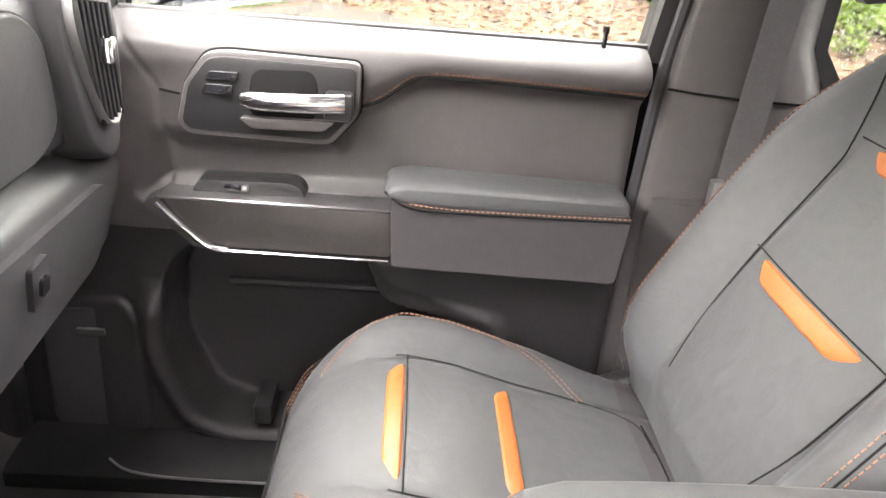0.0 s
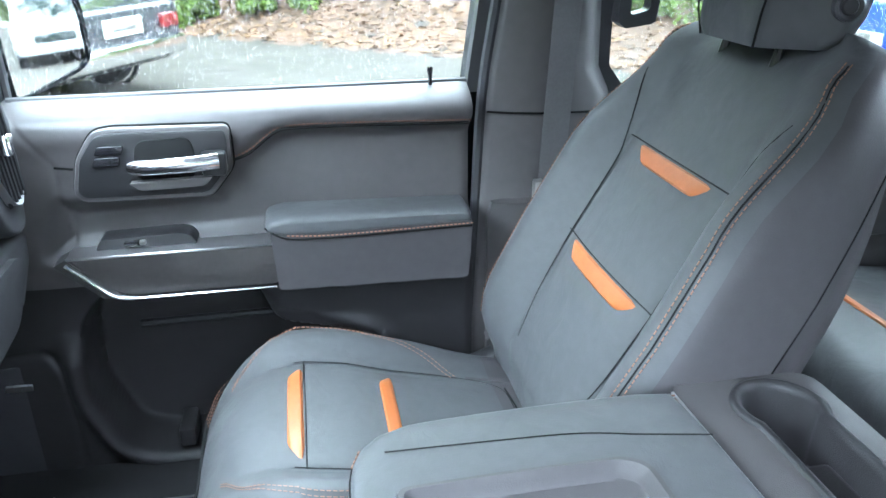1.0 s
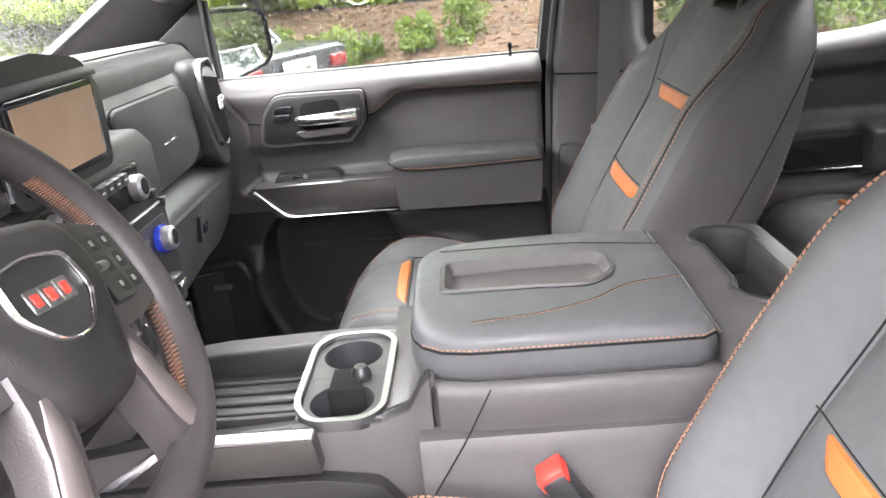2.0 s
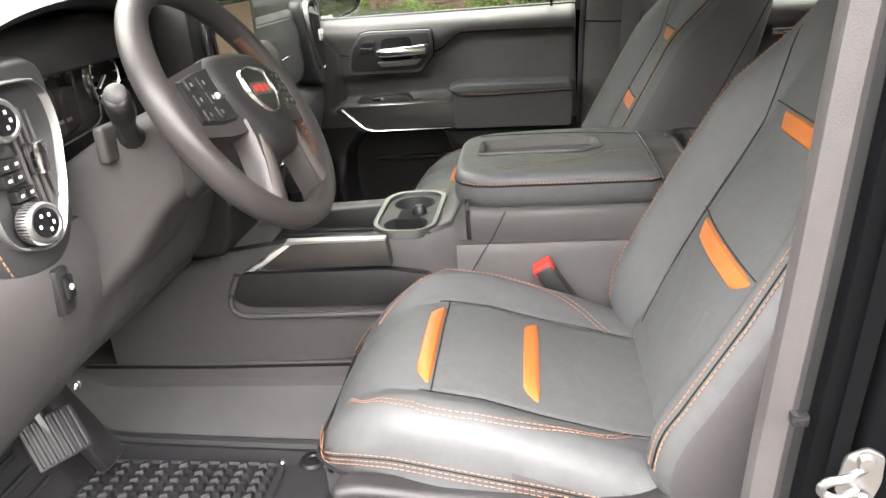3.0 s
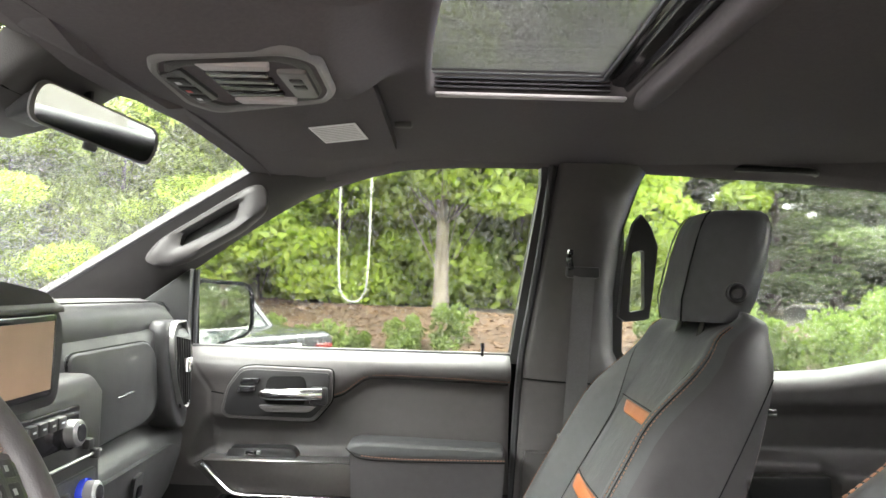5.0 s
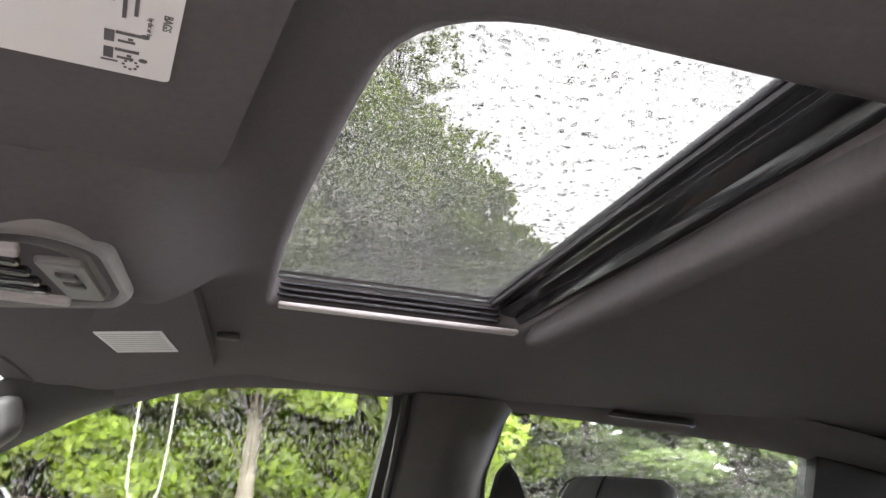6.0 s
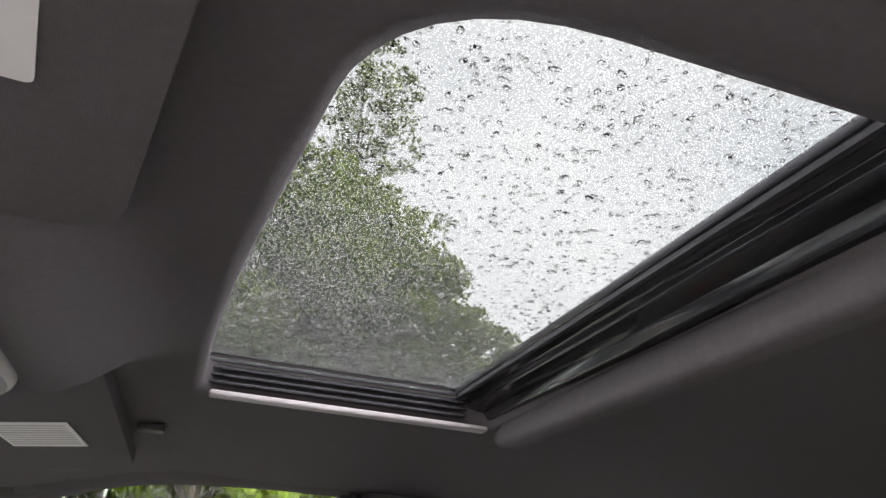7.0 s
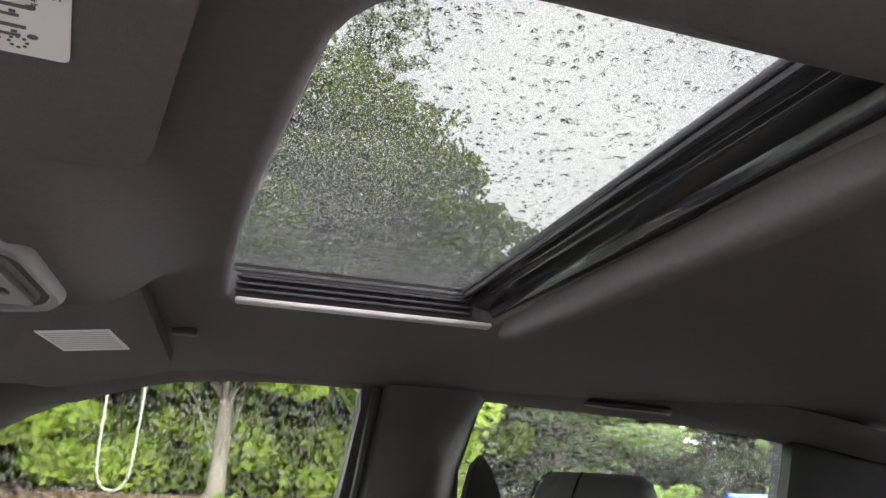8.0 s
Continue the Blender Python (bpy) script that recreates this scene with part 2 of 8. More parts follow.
def fillet(pts, r, n=5):
    """A closed outline with rounded corners; r is one radius or one a corner."""
    out = []
    m = len(pts)
    for i in range(m):
        p0, p1, p2 = Vector(pts[i - 1]), Vector(pts[i]), Vector(pts[(i + 1) % m])
        rr = r[i] if isinstance(r, (list, tuple)) else r
        a, b = p0 - p1, p2 - p1
        d = min(rr, a.length * 0.48, b.length * 0.48)
        if d < 1e-5:
            out.append(tuple(p1))
            continue
        a, b = p1 + a.normalized() * d, p1 + b.normalized() * d
        for k in range(n + 1):
            t = k / n
            out.append(tuple((1 - t) ** 2 * a + 2 * t * (1 - t) * p1 + t * t * b))
    return out


def smooth_line(pts, n=6, closed=False):
    """Points of a Catmull-Rom curve through pts."""
    P = [Vector(p) for p in pts]
    m = len(P)
    out = []
    for i in range(m if closed else m - 1):
        if closed:
            a, b, c, d = P[i - 1], P[i], P[(i + 1) % m], P[(i + 2) % m]
        else:
            a, b, c, d = P[max(i - 1, 0)], P[i], P[i + 1], P[min(i + 2, m - 1)]
        for k in range(n):
            t = k / n
            out.append(0.5 * ((2 * b) + (c - a) * t + (2 * a - 5 * b + 4 * c - d) * t * t + (3 * b - a - 3 * c + d) * t ** 3))
    if not closed:
        out.append(P[-1])
    return out


def bevelled(bm, r, seg=2, angle=30):
    if r > 0:
        lim = radians(angle)
        es = [e for e in bm.edges if len(e.link_faces) == 2 and e.calc_face_angle(0) > lim]
        bmesh.ops.bevel(bm, geom=es, offset=r, segments=seg, affect="EDGES", profile=0.5, clamp_overlap=True)
    return bm


def prism(outline, a, b, axis="y", bevel=0.0, seg=2):
    """An outline in the two other axes, drawn out from a to b along one axis."""
    def put(p, h):
        if axis == "x":
            return (h, p[0], p[1])
        if axis == "y":
            return (p[0], h, p[1])
        return (p[0], p[1], h)
    bm = loft([[put(p, a) for p in outline], [put(p, b) for p in outline]])
    bmesh.ops.recalc_face_normals(bm, faces=bm.faces[:])
    return bevelled(bm, bevel, seg, 50)


def box(lo, hi, bevel=0.0, seg=2, m=None):
    bm = bmesh.new()
    bmesh.ops.create_cube(bm, size=1.0)
    c, s = [(a + b) / 2 for a, b in zip(lo, hi)], [abs(b - a) for a, b in zip(lo, hi)]
    bmesh.ops.transform(bm, matrix=Matrix.Translation(c) @ Matrix.Diagonal((*s, 1)), verts=bm.verts[:])
    bevelled(bm, bevel, seg)
    if m is not None:
        bmesh.ops.transform(bm, matrix=m, verts=bm.verts[:])
    return bm


def turned(profile, n=24, m=None, cap=True):
    """A lathe about z of (radius, height) pairs."""
    verts, faces = [], []
    for r, h in profile:
        for k in range(n):
            a = 2 * math.pi * k / n
            verts.append((r * math.cos(a), r * math.sin(a), h))
    for i in range(len(profile) - 1):
        for k in range(n):
            q = (k + 1) % n
            faces.append((i * n + k, i * n + q, (i + 1) * n + q, (i + 1) * n + k))
    if cap:
        faces.append(tuple(range(n)))
        faces.append(tuple((len(profile) - 1) * n + k for k in range(n)))
    bm = from_lists(verts, faces)
    bmesh.ops.remove_doubles(bm, verts=bm.verts[:], dist=1e-6)
    if m is not None:
        bmesh.ops.transform(bm, matrix=m, verts=bm.verts[:])
    return bm


def tube(pts, r, n=8, closed=False, flat=1.0, up=(0, 0, 1)):
    """A round or flattened rod along a line; r is one radius or one a point."""
    P = [Vector(p) for p in pts]
    m = len(P)
    loops = []
    for i in range(m):
        a = P[i - 1] if (closed or i) else P[0]
        b = P[(i + 1) % m] if (closed or i < m - 1) else P[-1]
        t = (b - a).normalized()
        u = Vector(up)
        if abs(t.dot(u)) > 0.95:
            u = Vector((0, 1, 0)) if abs(t.y) < 0.9 else Vector((1, 0, 0))
        s = t.cross(u).normalized()
        w = s.cross(t).normalized()
        rr = r[i] if isinstance(r, (list, tuple)) else r
        loops.append([tuple(P[i] + s * math.cos(2 * math.pi * k / n) * rr + w * math.sin(2 * math.pi * k / n) * rr * flat) for k in range(n)])
    if closed:
        loops.append(loops[0])
    bm = loft(loops, cap=not closed)
    if closed:
        bmesh.ops.remove_doubles(bm, verts=bm.verts[:], dist=1e-6)
    return bm


def merge(*bms):
    out = bms[0]
    for b in bms[1:]:
        me = bpy.data.meshes.new("tmp")
        b.to_mesh(me)
        b.free()
        out.from_mesh(me)
        bpy.data.meshes.remove(me)
    return out


def stitches(lines, step=0.0085, length=0.0055, r=0.0009):
    """Dashes of thread along lines, as one mesh."""
    verts, faces = [], []
    for pts in lines:
        P = [Vector(p) for p in pts]
        d = 0.0
        nxt = 0.0
        for a, b in zip(P, P[1:]):
            seg = (b - a).length
            if seg < 1e-7:
                continue
            t = (b - a) / seg
            s = t.cross(Vector((0.31, 0.2, 0.93))).normalized()
            w = s.cross(t)
            while nxt < d + seg:
                c = a + t * (nxt - d)
                e = c + t * length
                k = len(verts)
                for q in (c, e):
                    for i, j in ((1, 0), (0, 1), (-1, 0), (0, -1)):
                        verts.append(tuple(q + s * i * r + w * j * r))
                faces += [(k + i, k + (i + 1) % 4, k + 4 + (i + 1) % 4, k + 4 + i) for i in range(4)]
                faces += [(k, k + 3, k + 2, k + 1), (k + 4, k + 5, k + 6, k + 7)]
                nxt += step
            d += seg
    return from_lists(verts, faces)


def writing(name, text, size, m, material, parent, depth=0.0003):
    cu = bpy.data.curves.new(name, "FONT")
    cu.body, cu.size, cu.extrude, cu.align_x, cu.align_y = text, size, depth, "CENTER", "CENTER"
    tmp = bpy.data.objects.new(name, cu)
    scene.collection.objects.link(tmp)
    dg = bpy.context.evaluated_depsgraph_get()
    me = bpy.data.meshes.new_from_object(tmp.evaluated_get(dg))
    bpy.data.objects.remove(tmp)
    me.transform(m)
    me.materials.clear()
    me.materials.append(material)
    ob = new(name, me)
    ob.parent = parent
    return ob


def lerp(a, b, t):
    return a + (b - a) * t


def ease(a, b, x):
    t = min(1.0, max(0.0, (x - a) / (b - a)))
    return t * t * (3 - 2 * t)


def table(xs, ys, x):
    return float(np.interp(x, xs, ys))


def poly_dist(pts, X, Z):
    """Signed distance to a closed outline, negative inside, for arrays."""
    P = np.array(pts, float)
    d = np.full(X.shape, 1e9)
    inside = np.zeros(X.shape, bool)
    for a, b in zip(P, np.roll(P, -1, axis=0)):
        e = b - a
        t = np.clip(((X - a[0]) * e[0] + (Z - a[1]) * e[1]) / (e @ e + 1e-12), 0, 1)
        d = np.minimum(d, np.hypot(X - a[0] - t * e[0], Z - a[1] - t * e[1]))
        cross = ((a[1] <= Z) != (b[1] <= Z)) & (X < a[0] + (Z - a[1]) / (b[1] - a[1] + 1e-12) * e[0])
        inside ^= cross
    return np.where(inside, -d, d)


def soft(d, w):
    """1 inside the outline, 0 outside, over the width w."""
    t = np.clip(0.5 - d / w, 0, 1)
    return t * t * (3 - 2 * t)


def relief(X, Y, Z, keep=None):
    """A sheet from equal arrays of coordinates, less the cells that keep refuses."""
    r, c = X.shape
    verts = np.stack([X, Y, Z], -1).reshape(-1, 3).tolist()
    faces = []
    for j in range(r - 1):
        for i in range(c - 1):
            if keep is None or keep[j, i]:
                k = j * c + i
                faces.append((k, k + 1, k + c + 1, k + c))
    bm = from_lists(verts, faces)
    bmesh.ops.delete(bm, geom=[v for v in bm.verts if not v.link_faces], context="VERTS")
    return bm


# ---------------------------------------------------------------- cab shell
def mirror_y(y):
    return 2 * CY - y


FLOOR_Z = 0.70


def floor_z(x, y):
    d = abs(y - CY)
    hump = 1 - ease(0.19, 0.27, d)
    front = 1 - ease(0.30, 0.75, x)
    toe = ease(-0.62, -0.98, x)
    return FLOOR_Z + 0.15 * hump * (0.25 + 0.75 * front) + 0.24 * toe * (1 - hump * 0.5)


floor = part("floor", sheet(lambda x, y: (x, y, floor_z(x, y)), steps(-1.0, 1.62, 52), steps(-0.53, 1.09, 60)), CARPET)
tagged(floor, "grey moulded vinyl cab floor with a raised tunnel", "floor", kind="structure")
underbody = part("floor_pan", box((-1.02, -0.60, 0.55), (1.64, 1.14, 0.68), 0.01), PAINT)
tagged(underbody, "black painted steel floor pan under the cab", "floor", kind="structure")
firewall = part("wall_front", box((-1.06, -0.60, 0.60), (-1.0, 1.14, 1.40), 0.01), PLASTIC_DARK)
tagged(firewall, "black padded bulkhead behind the dashboard", "wall", kind="structure")

# rear wall of the cab with its window
rear_outline = [(-0.58, 0.60), (1.12, 0.60), (1.12, 1.40), (1.05, 1.84), (-0.51, 1.84), (-0.58, 1.40)]
rear_hole = fillet([(-0.42, 1.42), (0.96, 1.42), (0.90, 1.76), (-0.36, 1.76)], 0.06)


def ring(outer, inner, a, b, axis):
    """A slab with one opening: the outer outline is taken where the inner one's spokes meet it."""
    c = Vector((sum(p[0] for p in inner) / len(inner), sum(p[1] for p in inner) / len(inner)))
    out = []
    for p in inner:
        d = (Vector(p) - c).normalized()
        best = None
        for q, r in zip(outer, outer[1:] + outer[:1]):
            q, e = Vector(q), Vector(r) - Vector(q)
            den = d.x * e.y - d.y * e.x
            if abs(den) < 1e-9:
                continue
            w = q - c
            t, s = (w.x * e.y - w.y * e.x) / den, (w.x * d.y - w.y * d.x) / den
            if t > 0 and -1e-6 <= s <= 1 + 1e-6 and (best is None or t < best):
                best = t
        out.append(c + d * best)
    for q in outer:
        k = min(range(len(out)), key=lambda i: (out[i] - Vector(q)).length)
        out[k] = Vector(q)

    def put(p, h):
        return {"x": (h, p[0], p[1]), "y": (p[0], h, p[1]), "z": (p[0], p[1], h)}[axis]
    loops = [[put(p, a) for p in inner], [put(p, a) for p in out], [put(p, b) for p in out], [put(p, b) for p in inner]]
    return loft(loops + [loops[0]], cap=False)


wall_back = part("wall_back", ring(rear_outline, rear_hole, 1.60, 1.66, "x"), FABRIC)
tagged(wall_back, "black cab rear wall round the back window", "wall", kind="structure")
rear_window = thing("window_1", "tinted fixed rear cab window", "window", (1.63, CY, 1.6), kind="structure")
pane = part("pane", prism(rear_hole, 1.628, 1.632, "x"), BACK_PANE, rear_window)
pane.matrix_parent_inverse = Matrix.Translation((-1.63, -CY, -1.6))
pane.visible_shadow = False

# headliner with the opening of the sunroof
OPEN = fillet([(0.154, -0.064), (0.43, -0.055), (0.425, 0.595), (0.104, 0.595), (0.113, 0.32)], [0.075, 0.03, 0.03, 0.03, 0.3], 8)


def liner_z(x, y):
    d = abs(y - CY)
    z = 1.878 - 0.012 * (d / 0.6) ** 2 - 0.012 * ease(0.62, 0.86, d) - 0.060 * ease(0.10, -0.22, x) + 0.01 * ease(0.6, 1.2, x)
    return lerp(z, min(z, 1.811 + 0.04 * x), ease(0.10, -0.03, x) * ease(0.20, 0.13, d))


def rect_spokes(inner, x0, x1, y0, y1):
    c = Vector((0.27, 0.27))
    out = []
    for p in inner:
        d = Vector(p) - c
        k = min(((x1 if d.x > 0 else x0) - c.x) / d.x if abs(d.x) > 1e-9 else 1e9, ((y1 if d.y > 0 else y0) - c.y) / d.y if abs(d.y) > 1e-9 else 1e9)
        out.append(c + d * k)
    for q in ((x0, y0), (x1, y0), (x1, y1), (x0, y1)):
        k = min(range(len(out)), key=lambda i: (out[i] - Vector(q)).length)
        out[k] = Vector(q)
    return out


dense = []
for p, q in zip(OPEN, OPEN[1:] + OPEN[:1]):
    k = max(1, int((Vector(q) - Vector(p)).length / 0.03))
    dense += [tuple(Vector(p).lerp(Vector(q), i / k)) for i in range(k)]
outer = rect_spokes(dense, -0.30, 1.60, -0.585, 1.125)
loops = []
for t, dz in ((0.0, 0.034), (0.0, 0.012), (0.008, 0.003)):
    loops.append([(lerp(p[0], q[0], t), lerp(p[1], q[1], t), liner_z(p[0], p[1]) + dz) for p, q in zip(dense, outer)])
for t in (0.03, 0.08, 0.16, 0.22, 0.28, 0.33, 0.38, 0.44, 0.5, 0.56, 0.62, 0.68, 0.74, 0.8, 0.86, 0.92, 0.96, 1.0):
    loops.append([(lerp(p[0], q[0], t), lerp(p[1], q[1], t), liner_z(lerp(p[0], q[0], t), lerp(p[1], q[1], t))) for p, q in zip(dense, outer)])
ceiling = part("ceiling", loft(loops, cap=False), FABRIC, angle=60)
tagged(ceiling, "black cloth headliner with a rounded sunroof opening", "headliner", kind="structure")
wide = [(0.25 + (p[0] - 0.25) * 1.9, CY + (p[1] - CY) * 1.9) for p in dense]
roof = part("roof", loft([[(p[0], p[1], 1.93) for p in wide], [(p[0], p[1], 1.945) for p in outer], [(p[0], p[1], 1.95) for p in outer],
                          [(p[0], p[1], 1.945) for p in wide], [(p[0], p[1], 1.93) for p in wide]], cap=False), PAINT)
tagged(roof, "black painted steel cab roof", "roof", kind="structure")

# sunroof: ribbed well, tilted rear frame, glass, rolled lip
sunroof = thing("sunroof", "closed glass sunroof panel covered in raindrops", "sunroof", kind="structure")
for i in range(5):
    z = 1.886 + 0.008 * i
    y = 0.584 + 0.0012 * i
    part("rib", box((0.10, y, z), (0.40, y + 0.012, z + 0.0035), 0.001, 1), GLOSS_BLACK, sunroof)
part("side_strip", box((0.112, 0.578, 1.872), (0.425, 0.597, 1.878), 0.002, 1), PALE_EDGE, sunroof, "pale grey opening edge strip")
rear_frame = [(0.386, 1.921), (0.386, 1.914), (0.402, 1.908), (0.404, 1.900), (0.420, 1.894), (0.424, 1.884), (0.44, 1.884), (0.44, 1.93)]
part("rear_frame", prism(rear_frame, -0.24, 0.63, "y", 0.002), GLOSS_BLACK, sunroof, "glossy black rear seal frame")
part("seal", tube([(0.392, y, 1.912) for y in (-0.08, 0.3, 0.63)], 0.004, 8), RUBBER, sunroof)
part("rolled_lip", tube([(0.452, y, 1.872) for y in (-0.07, 0.0, 0.3, 0.55, 0.60)], [0.019, 0.021, 0.021, 0.021, 0.012], 14), FABRIC, sunroof, "rolled black cloth edge")
rg = part("glass_panel", box((-0.06, -0.36, 1.919), (0.60, 0.90, 1.923)), ROOF_PANE, sunroof, "clear tinted roof glass with raindrops")
rg.visible_shadow = False
part("front_frame", box((0.03, -0.12, 1.905), (0.098, 0.64, 1.917), 0.003), RUBBER, sunroof)

# windshield, header and pillars
WS = [(-1.02, 1.335), (-0.71, 1.53), (-0.48, 1.678), (-0.25, 1.822), (-0.22, 1.84)]


def ws_point(y, k):
    """A point of the windshield at a share k of its height."""
    x = table([0, 0.4, 0.7, 1.0, 1.05], [w[0] for w in WS], k)
    z = table([0, 0.4, 0.7, 1.0, 1.05], [w[1] for w in WS], k)
    d = min(1.0, abs(y - CY) / 0.73)
    return (x - 0.10 * (1 - d * d), y, z + 0.012 * (1 - d * d))


windshield = thing("windshield", "raked windshield wet with fine raindrops", "windshield", kind="structure")
w = part("pane", sheet(lambda y, k: ws_point(y, k), steps(-0.47, 1.01, 24), steps(0, 1.04, 10)), WS_PANE, windshield)
w.visible_shadow = False
part("black_border", merge(tube([ws_point(1.005, k) for k in steps(0, 1.0, 10)], 0.006, 6), tube([ws_point(-0.465, k) for k in steps(0, 1.0, 10)], 0.006, 6)), RUBBER, windshield)
header = part("header_trim", loft([[ws_point(y, 1.0), (ws_point(y, 1.0)[0] + 0.01, y, ws_point(y, 1.0)[2] - 0.008), (-0.285 + 0.03, y, liner_z(-0.28, y) - 0.004), (-0.24, y, liner_z(-0.24, y) + 0.03),
                                    (ws_point(y, 1.02)[0], y, ws_point(y, 1.02)[2] + 0.03)] for y in steps(-0.50, 1.04, 24)]), FABRIC)
tagged(header, "black cloth header trim over the windshield", "trim", kind="structure")

WIN_EDGE = [(-0.62, 1.44), (-0.442, 1.577), (-0.29, 1.687), (-0.14, 1.773), (0.007, 1.818), (0.15, 1.833), (0.33, 1.836)]


def pillar_a(side):
    """The inner trim between the windshield's edge and the side window."""
    loops = []
    a_pts = [ws_point(1.0, k) for k in steps(0.08, 1.0, 12)]
    e_pts = smooth_line([(x, 1.115, z) for x, z in WIN_EDGE[:5]], 4)
    for i in range(13):
        a = Vector(a_pts[i])
        f = i / 12 * (len(e_pts) - 1)
        j = min(int(f), len(e_pts) - 2)
        b = Vector(e_pts[j]).lerp(Vector(e_pts[j + 1]), f - j)
        b.z += 0.004
        mid = a.lerp(b, 0.35) + Vector((0.012, -0.012, 0.004))
        mid2 = a.lerp(b, 0.75) + Vector((0.014, -0.004, -0.004))
        lp = [a + Vector((0, 0.01, 0.02)), a, mid, mid2, b, b + Vector((0, 0.03, 0.02))]
        loops.append([(p.x, p.y if side > 0 else mirror_y(p.y), p.z) for p in lp])
    return loft(loops)


for side, nm in ((1, "passenger"), (-1, "driver")):
    o = part("pillar_trim", pillar_a(side), PLASTIC_GREY)
    tagged(o, "grey plastic windshield pillar trim panel", "trim", kind="structure")
# roof rail over the side windows
for side in (1, -1):
    pts = smooth_line([(x, 1.112, z + 0.002) for x, z in WIN_EDGE[3:]] + [(0.63, 1.112, 1.832), (1.0, 1.112, 1.818), (1.30, 1.112, 1.792), (1.6, 1.112, 1.74)], 4)
    lp = []
    for p in pts:
        y = lambda v: v if side > 0 else mirror_y(v)
        lp.append([(p.x, y(1.125), p.z), (p.x, y(1.108), p.z - 0.001), (p.x, y(1.09), p.z + 0.004), (p.x, y(1.06), p.z + 0.018), (p.x, y(1.02), p.z + 0.06), (p.x, y(1.125), p.z + 0.09)])
    o = part("rail_trim", loft(lp), FABRIC)
    tagged(o, "black cloth roof rail trim over the side windows", "trim", kind="structure")

# ---------------------------------------------------------------- passenger door
door = thing("door_1", "closed black front passenger door with stitched panel", "car door", kind="structure")
xs, zs = np.linspace(-0.66, 0.289, 240), np.linspace(0.66, 1.405, 190)
X, Z = np.meshgrid(xs, zs)
scoop = [(-0.115, 1.30), (-0.085, 1.312), (-0.035, 1.344), (0.0, 1.35), (0.40, 1.342), (0.40, 1.18), (-0.40, 1.165), (-0.375, 1.24), (-0.14, 1.243)]
pocket = fillet([(-0.335, 1.085), (-0.385, 1.03), (-0.392, 0.90), (-0.345, 0.785), (-0.28, 0.758), (0.10, 0.758), (0.10, 0.96), (-0.07, 1.0), (-0.10, 1.095)], 0.03)
ledge = [(-0.10, 1.085), (0.40, 1.085), (0.40, 0.66), (0.12, 0.66), (0.12, 0.97), (-0.06, 1.03)]
spk = fillet([(-0.60, 0.715), (-0.435, 0.715), (-0.432, 0.945), (-0.455, 0.985), (-0.60, 0.96)], 0.025)
below = [(-0.8, 1.135), (-0.05, 1.115), (0.4, 1.10), (0.4, 0.5), (-0.8, 0.5)]
Y = np.full(X.shape, 1.046)
Y += 0.060 * np.clip((Z - 1.368) / 0.037, 0, 1) ** 2.2          # the sill rolls outward
Y -= 0.006 * np.exp(-((Z - 1.355) / 0.02) ** 2)
Y += 0.034 * soft(poly_dist(scoop, X, Z), 0.05)
Y += 0.008 * soft(poly_dist(below, X, Z), 0.05)
Y += 0.085 * soft(poly_dist(pocket, X, Z), 0.016)
rim = poly_dist(pocket, X, Z)
Y -= 0.022 * np.exp(-((rim - 0.024) / 0.020) ** 2) * np.clip((1.02 - Z) / 0.06, 0, 1)
Y -= 0.014 * soft(poly_dist(ledge, X, Z), 0.03)
sd = poly_dist(spk, X, Z)
Y += 0.005 * np.exp(-(sd / 0.006) ** 2) - 0.005 * soft(sd, 0.012)
Y += 0.045 * np.clip((-0.42 - X) / 0.24, 0, 1) ** 1.5           # the front end bends away behind the dashboard
Y += 0.006 * np.clip((X - 0.272) / 0.017, 0, 1) ** 2
Y += 0.004 * np.exp(-((X + 0.375 + 0.06 * np.clip((Z - 1.31) / 0.09, -9, 1).clip(0)) / 0.004) ** 2) * (Z > 1.17)
# lower panel is darker hard plastic; its colour also carries the map pocket's shade
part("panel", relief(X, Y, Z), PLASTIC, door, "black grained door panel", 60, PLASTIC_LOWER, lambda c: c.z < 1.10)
part("shell", box((-0.66, 1.148, 0.62), (0.36, 1.18, 1.392), 0.01), PAINT, door, "black painted outer skin")
part("sill_strip", tube([(x, 1.108, 1.402) for x in (-0.44, 0.0, 0.29)], 0.007, 8), RUBBER, door)
win = smooth_line([(x, z) + (0,) for x, z in WIN_EDGE[1:6]], 4)
glass_outline = [(-0.442, 1.39)] + [(p.x, p.y + 0.01) for p in win] + [(0.33, 1.845), (0.36, 1.82), (0.30, 1.39)]
pane = part("pane", prism(glass_outline, 1.120, 1.124, "y"), PANE, door, "clear side window with rain streaks")
pane.visible_shadow = False
# window frame: rear upright and front triangle
part("window_frame", loft([[(x, 1.098, z), (x + 0.045, 1.094, z), (x + 0.05, 1.15, z), (x - 0.002, 1.15, z)] for x, z in ((0.288, 1.385), (0.312, 1.55), (0.336, 1.70), (0.352, 1.80), (0.352, 1.84))]), RUBBER, door, "black rubber window frame")
part("sail_panel", prism([(-0.445, 1.40), (-0.445, 1.582), (-0.60, 1.47), (-0.66, 1.42), (-0.66, 1.39)], 1.085, 1.13, "y", 0.004), PLASTIC_DARK, door, "black triangular mirror cover")
part("front_upright", tube([(-0.442, 1.118, 1.39), (-0.442, 1.118, 1.58)], 0.008, 8), RUBBER, door)

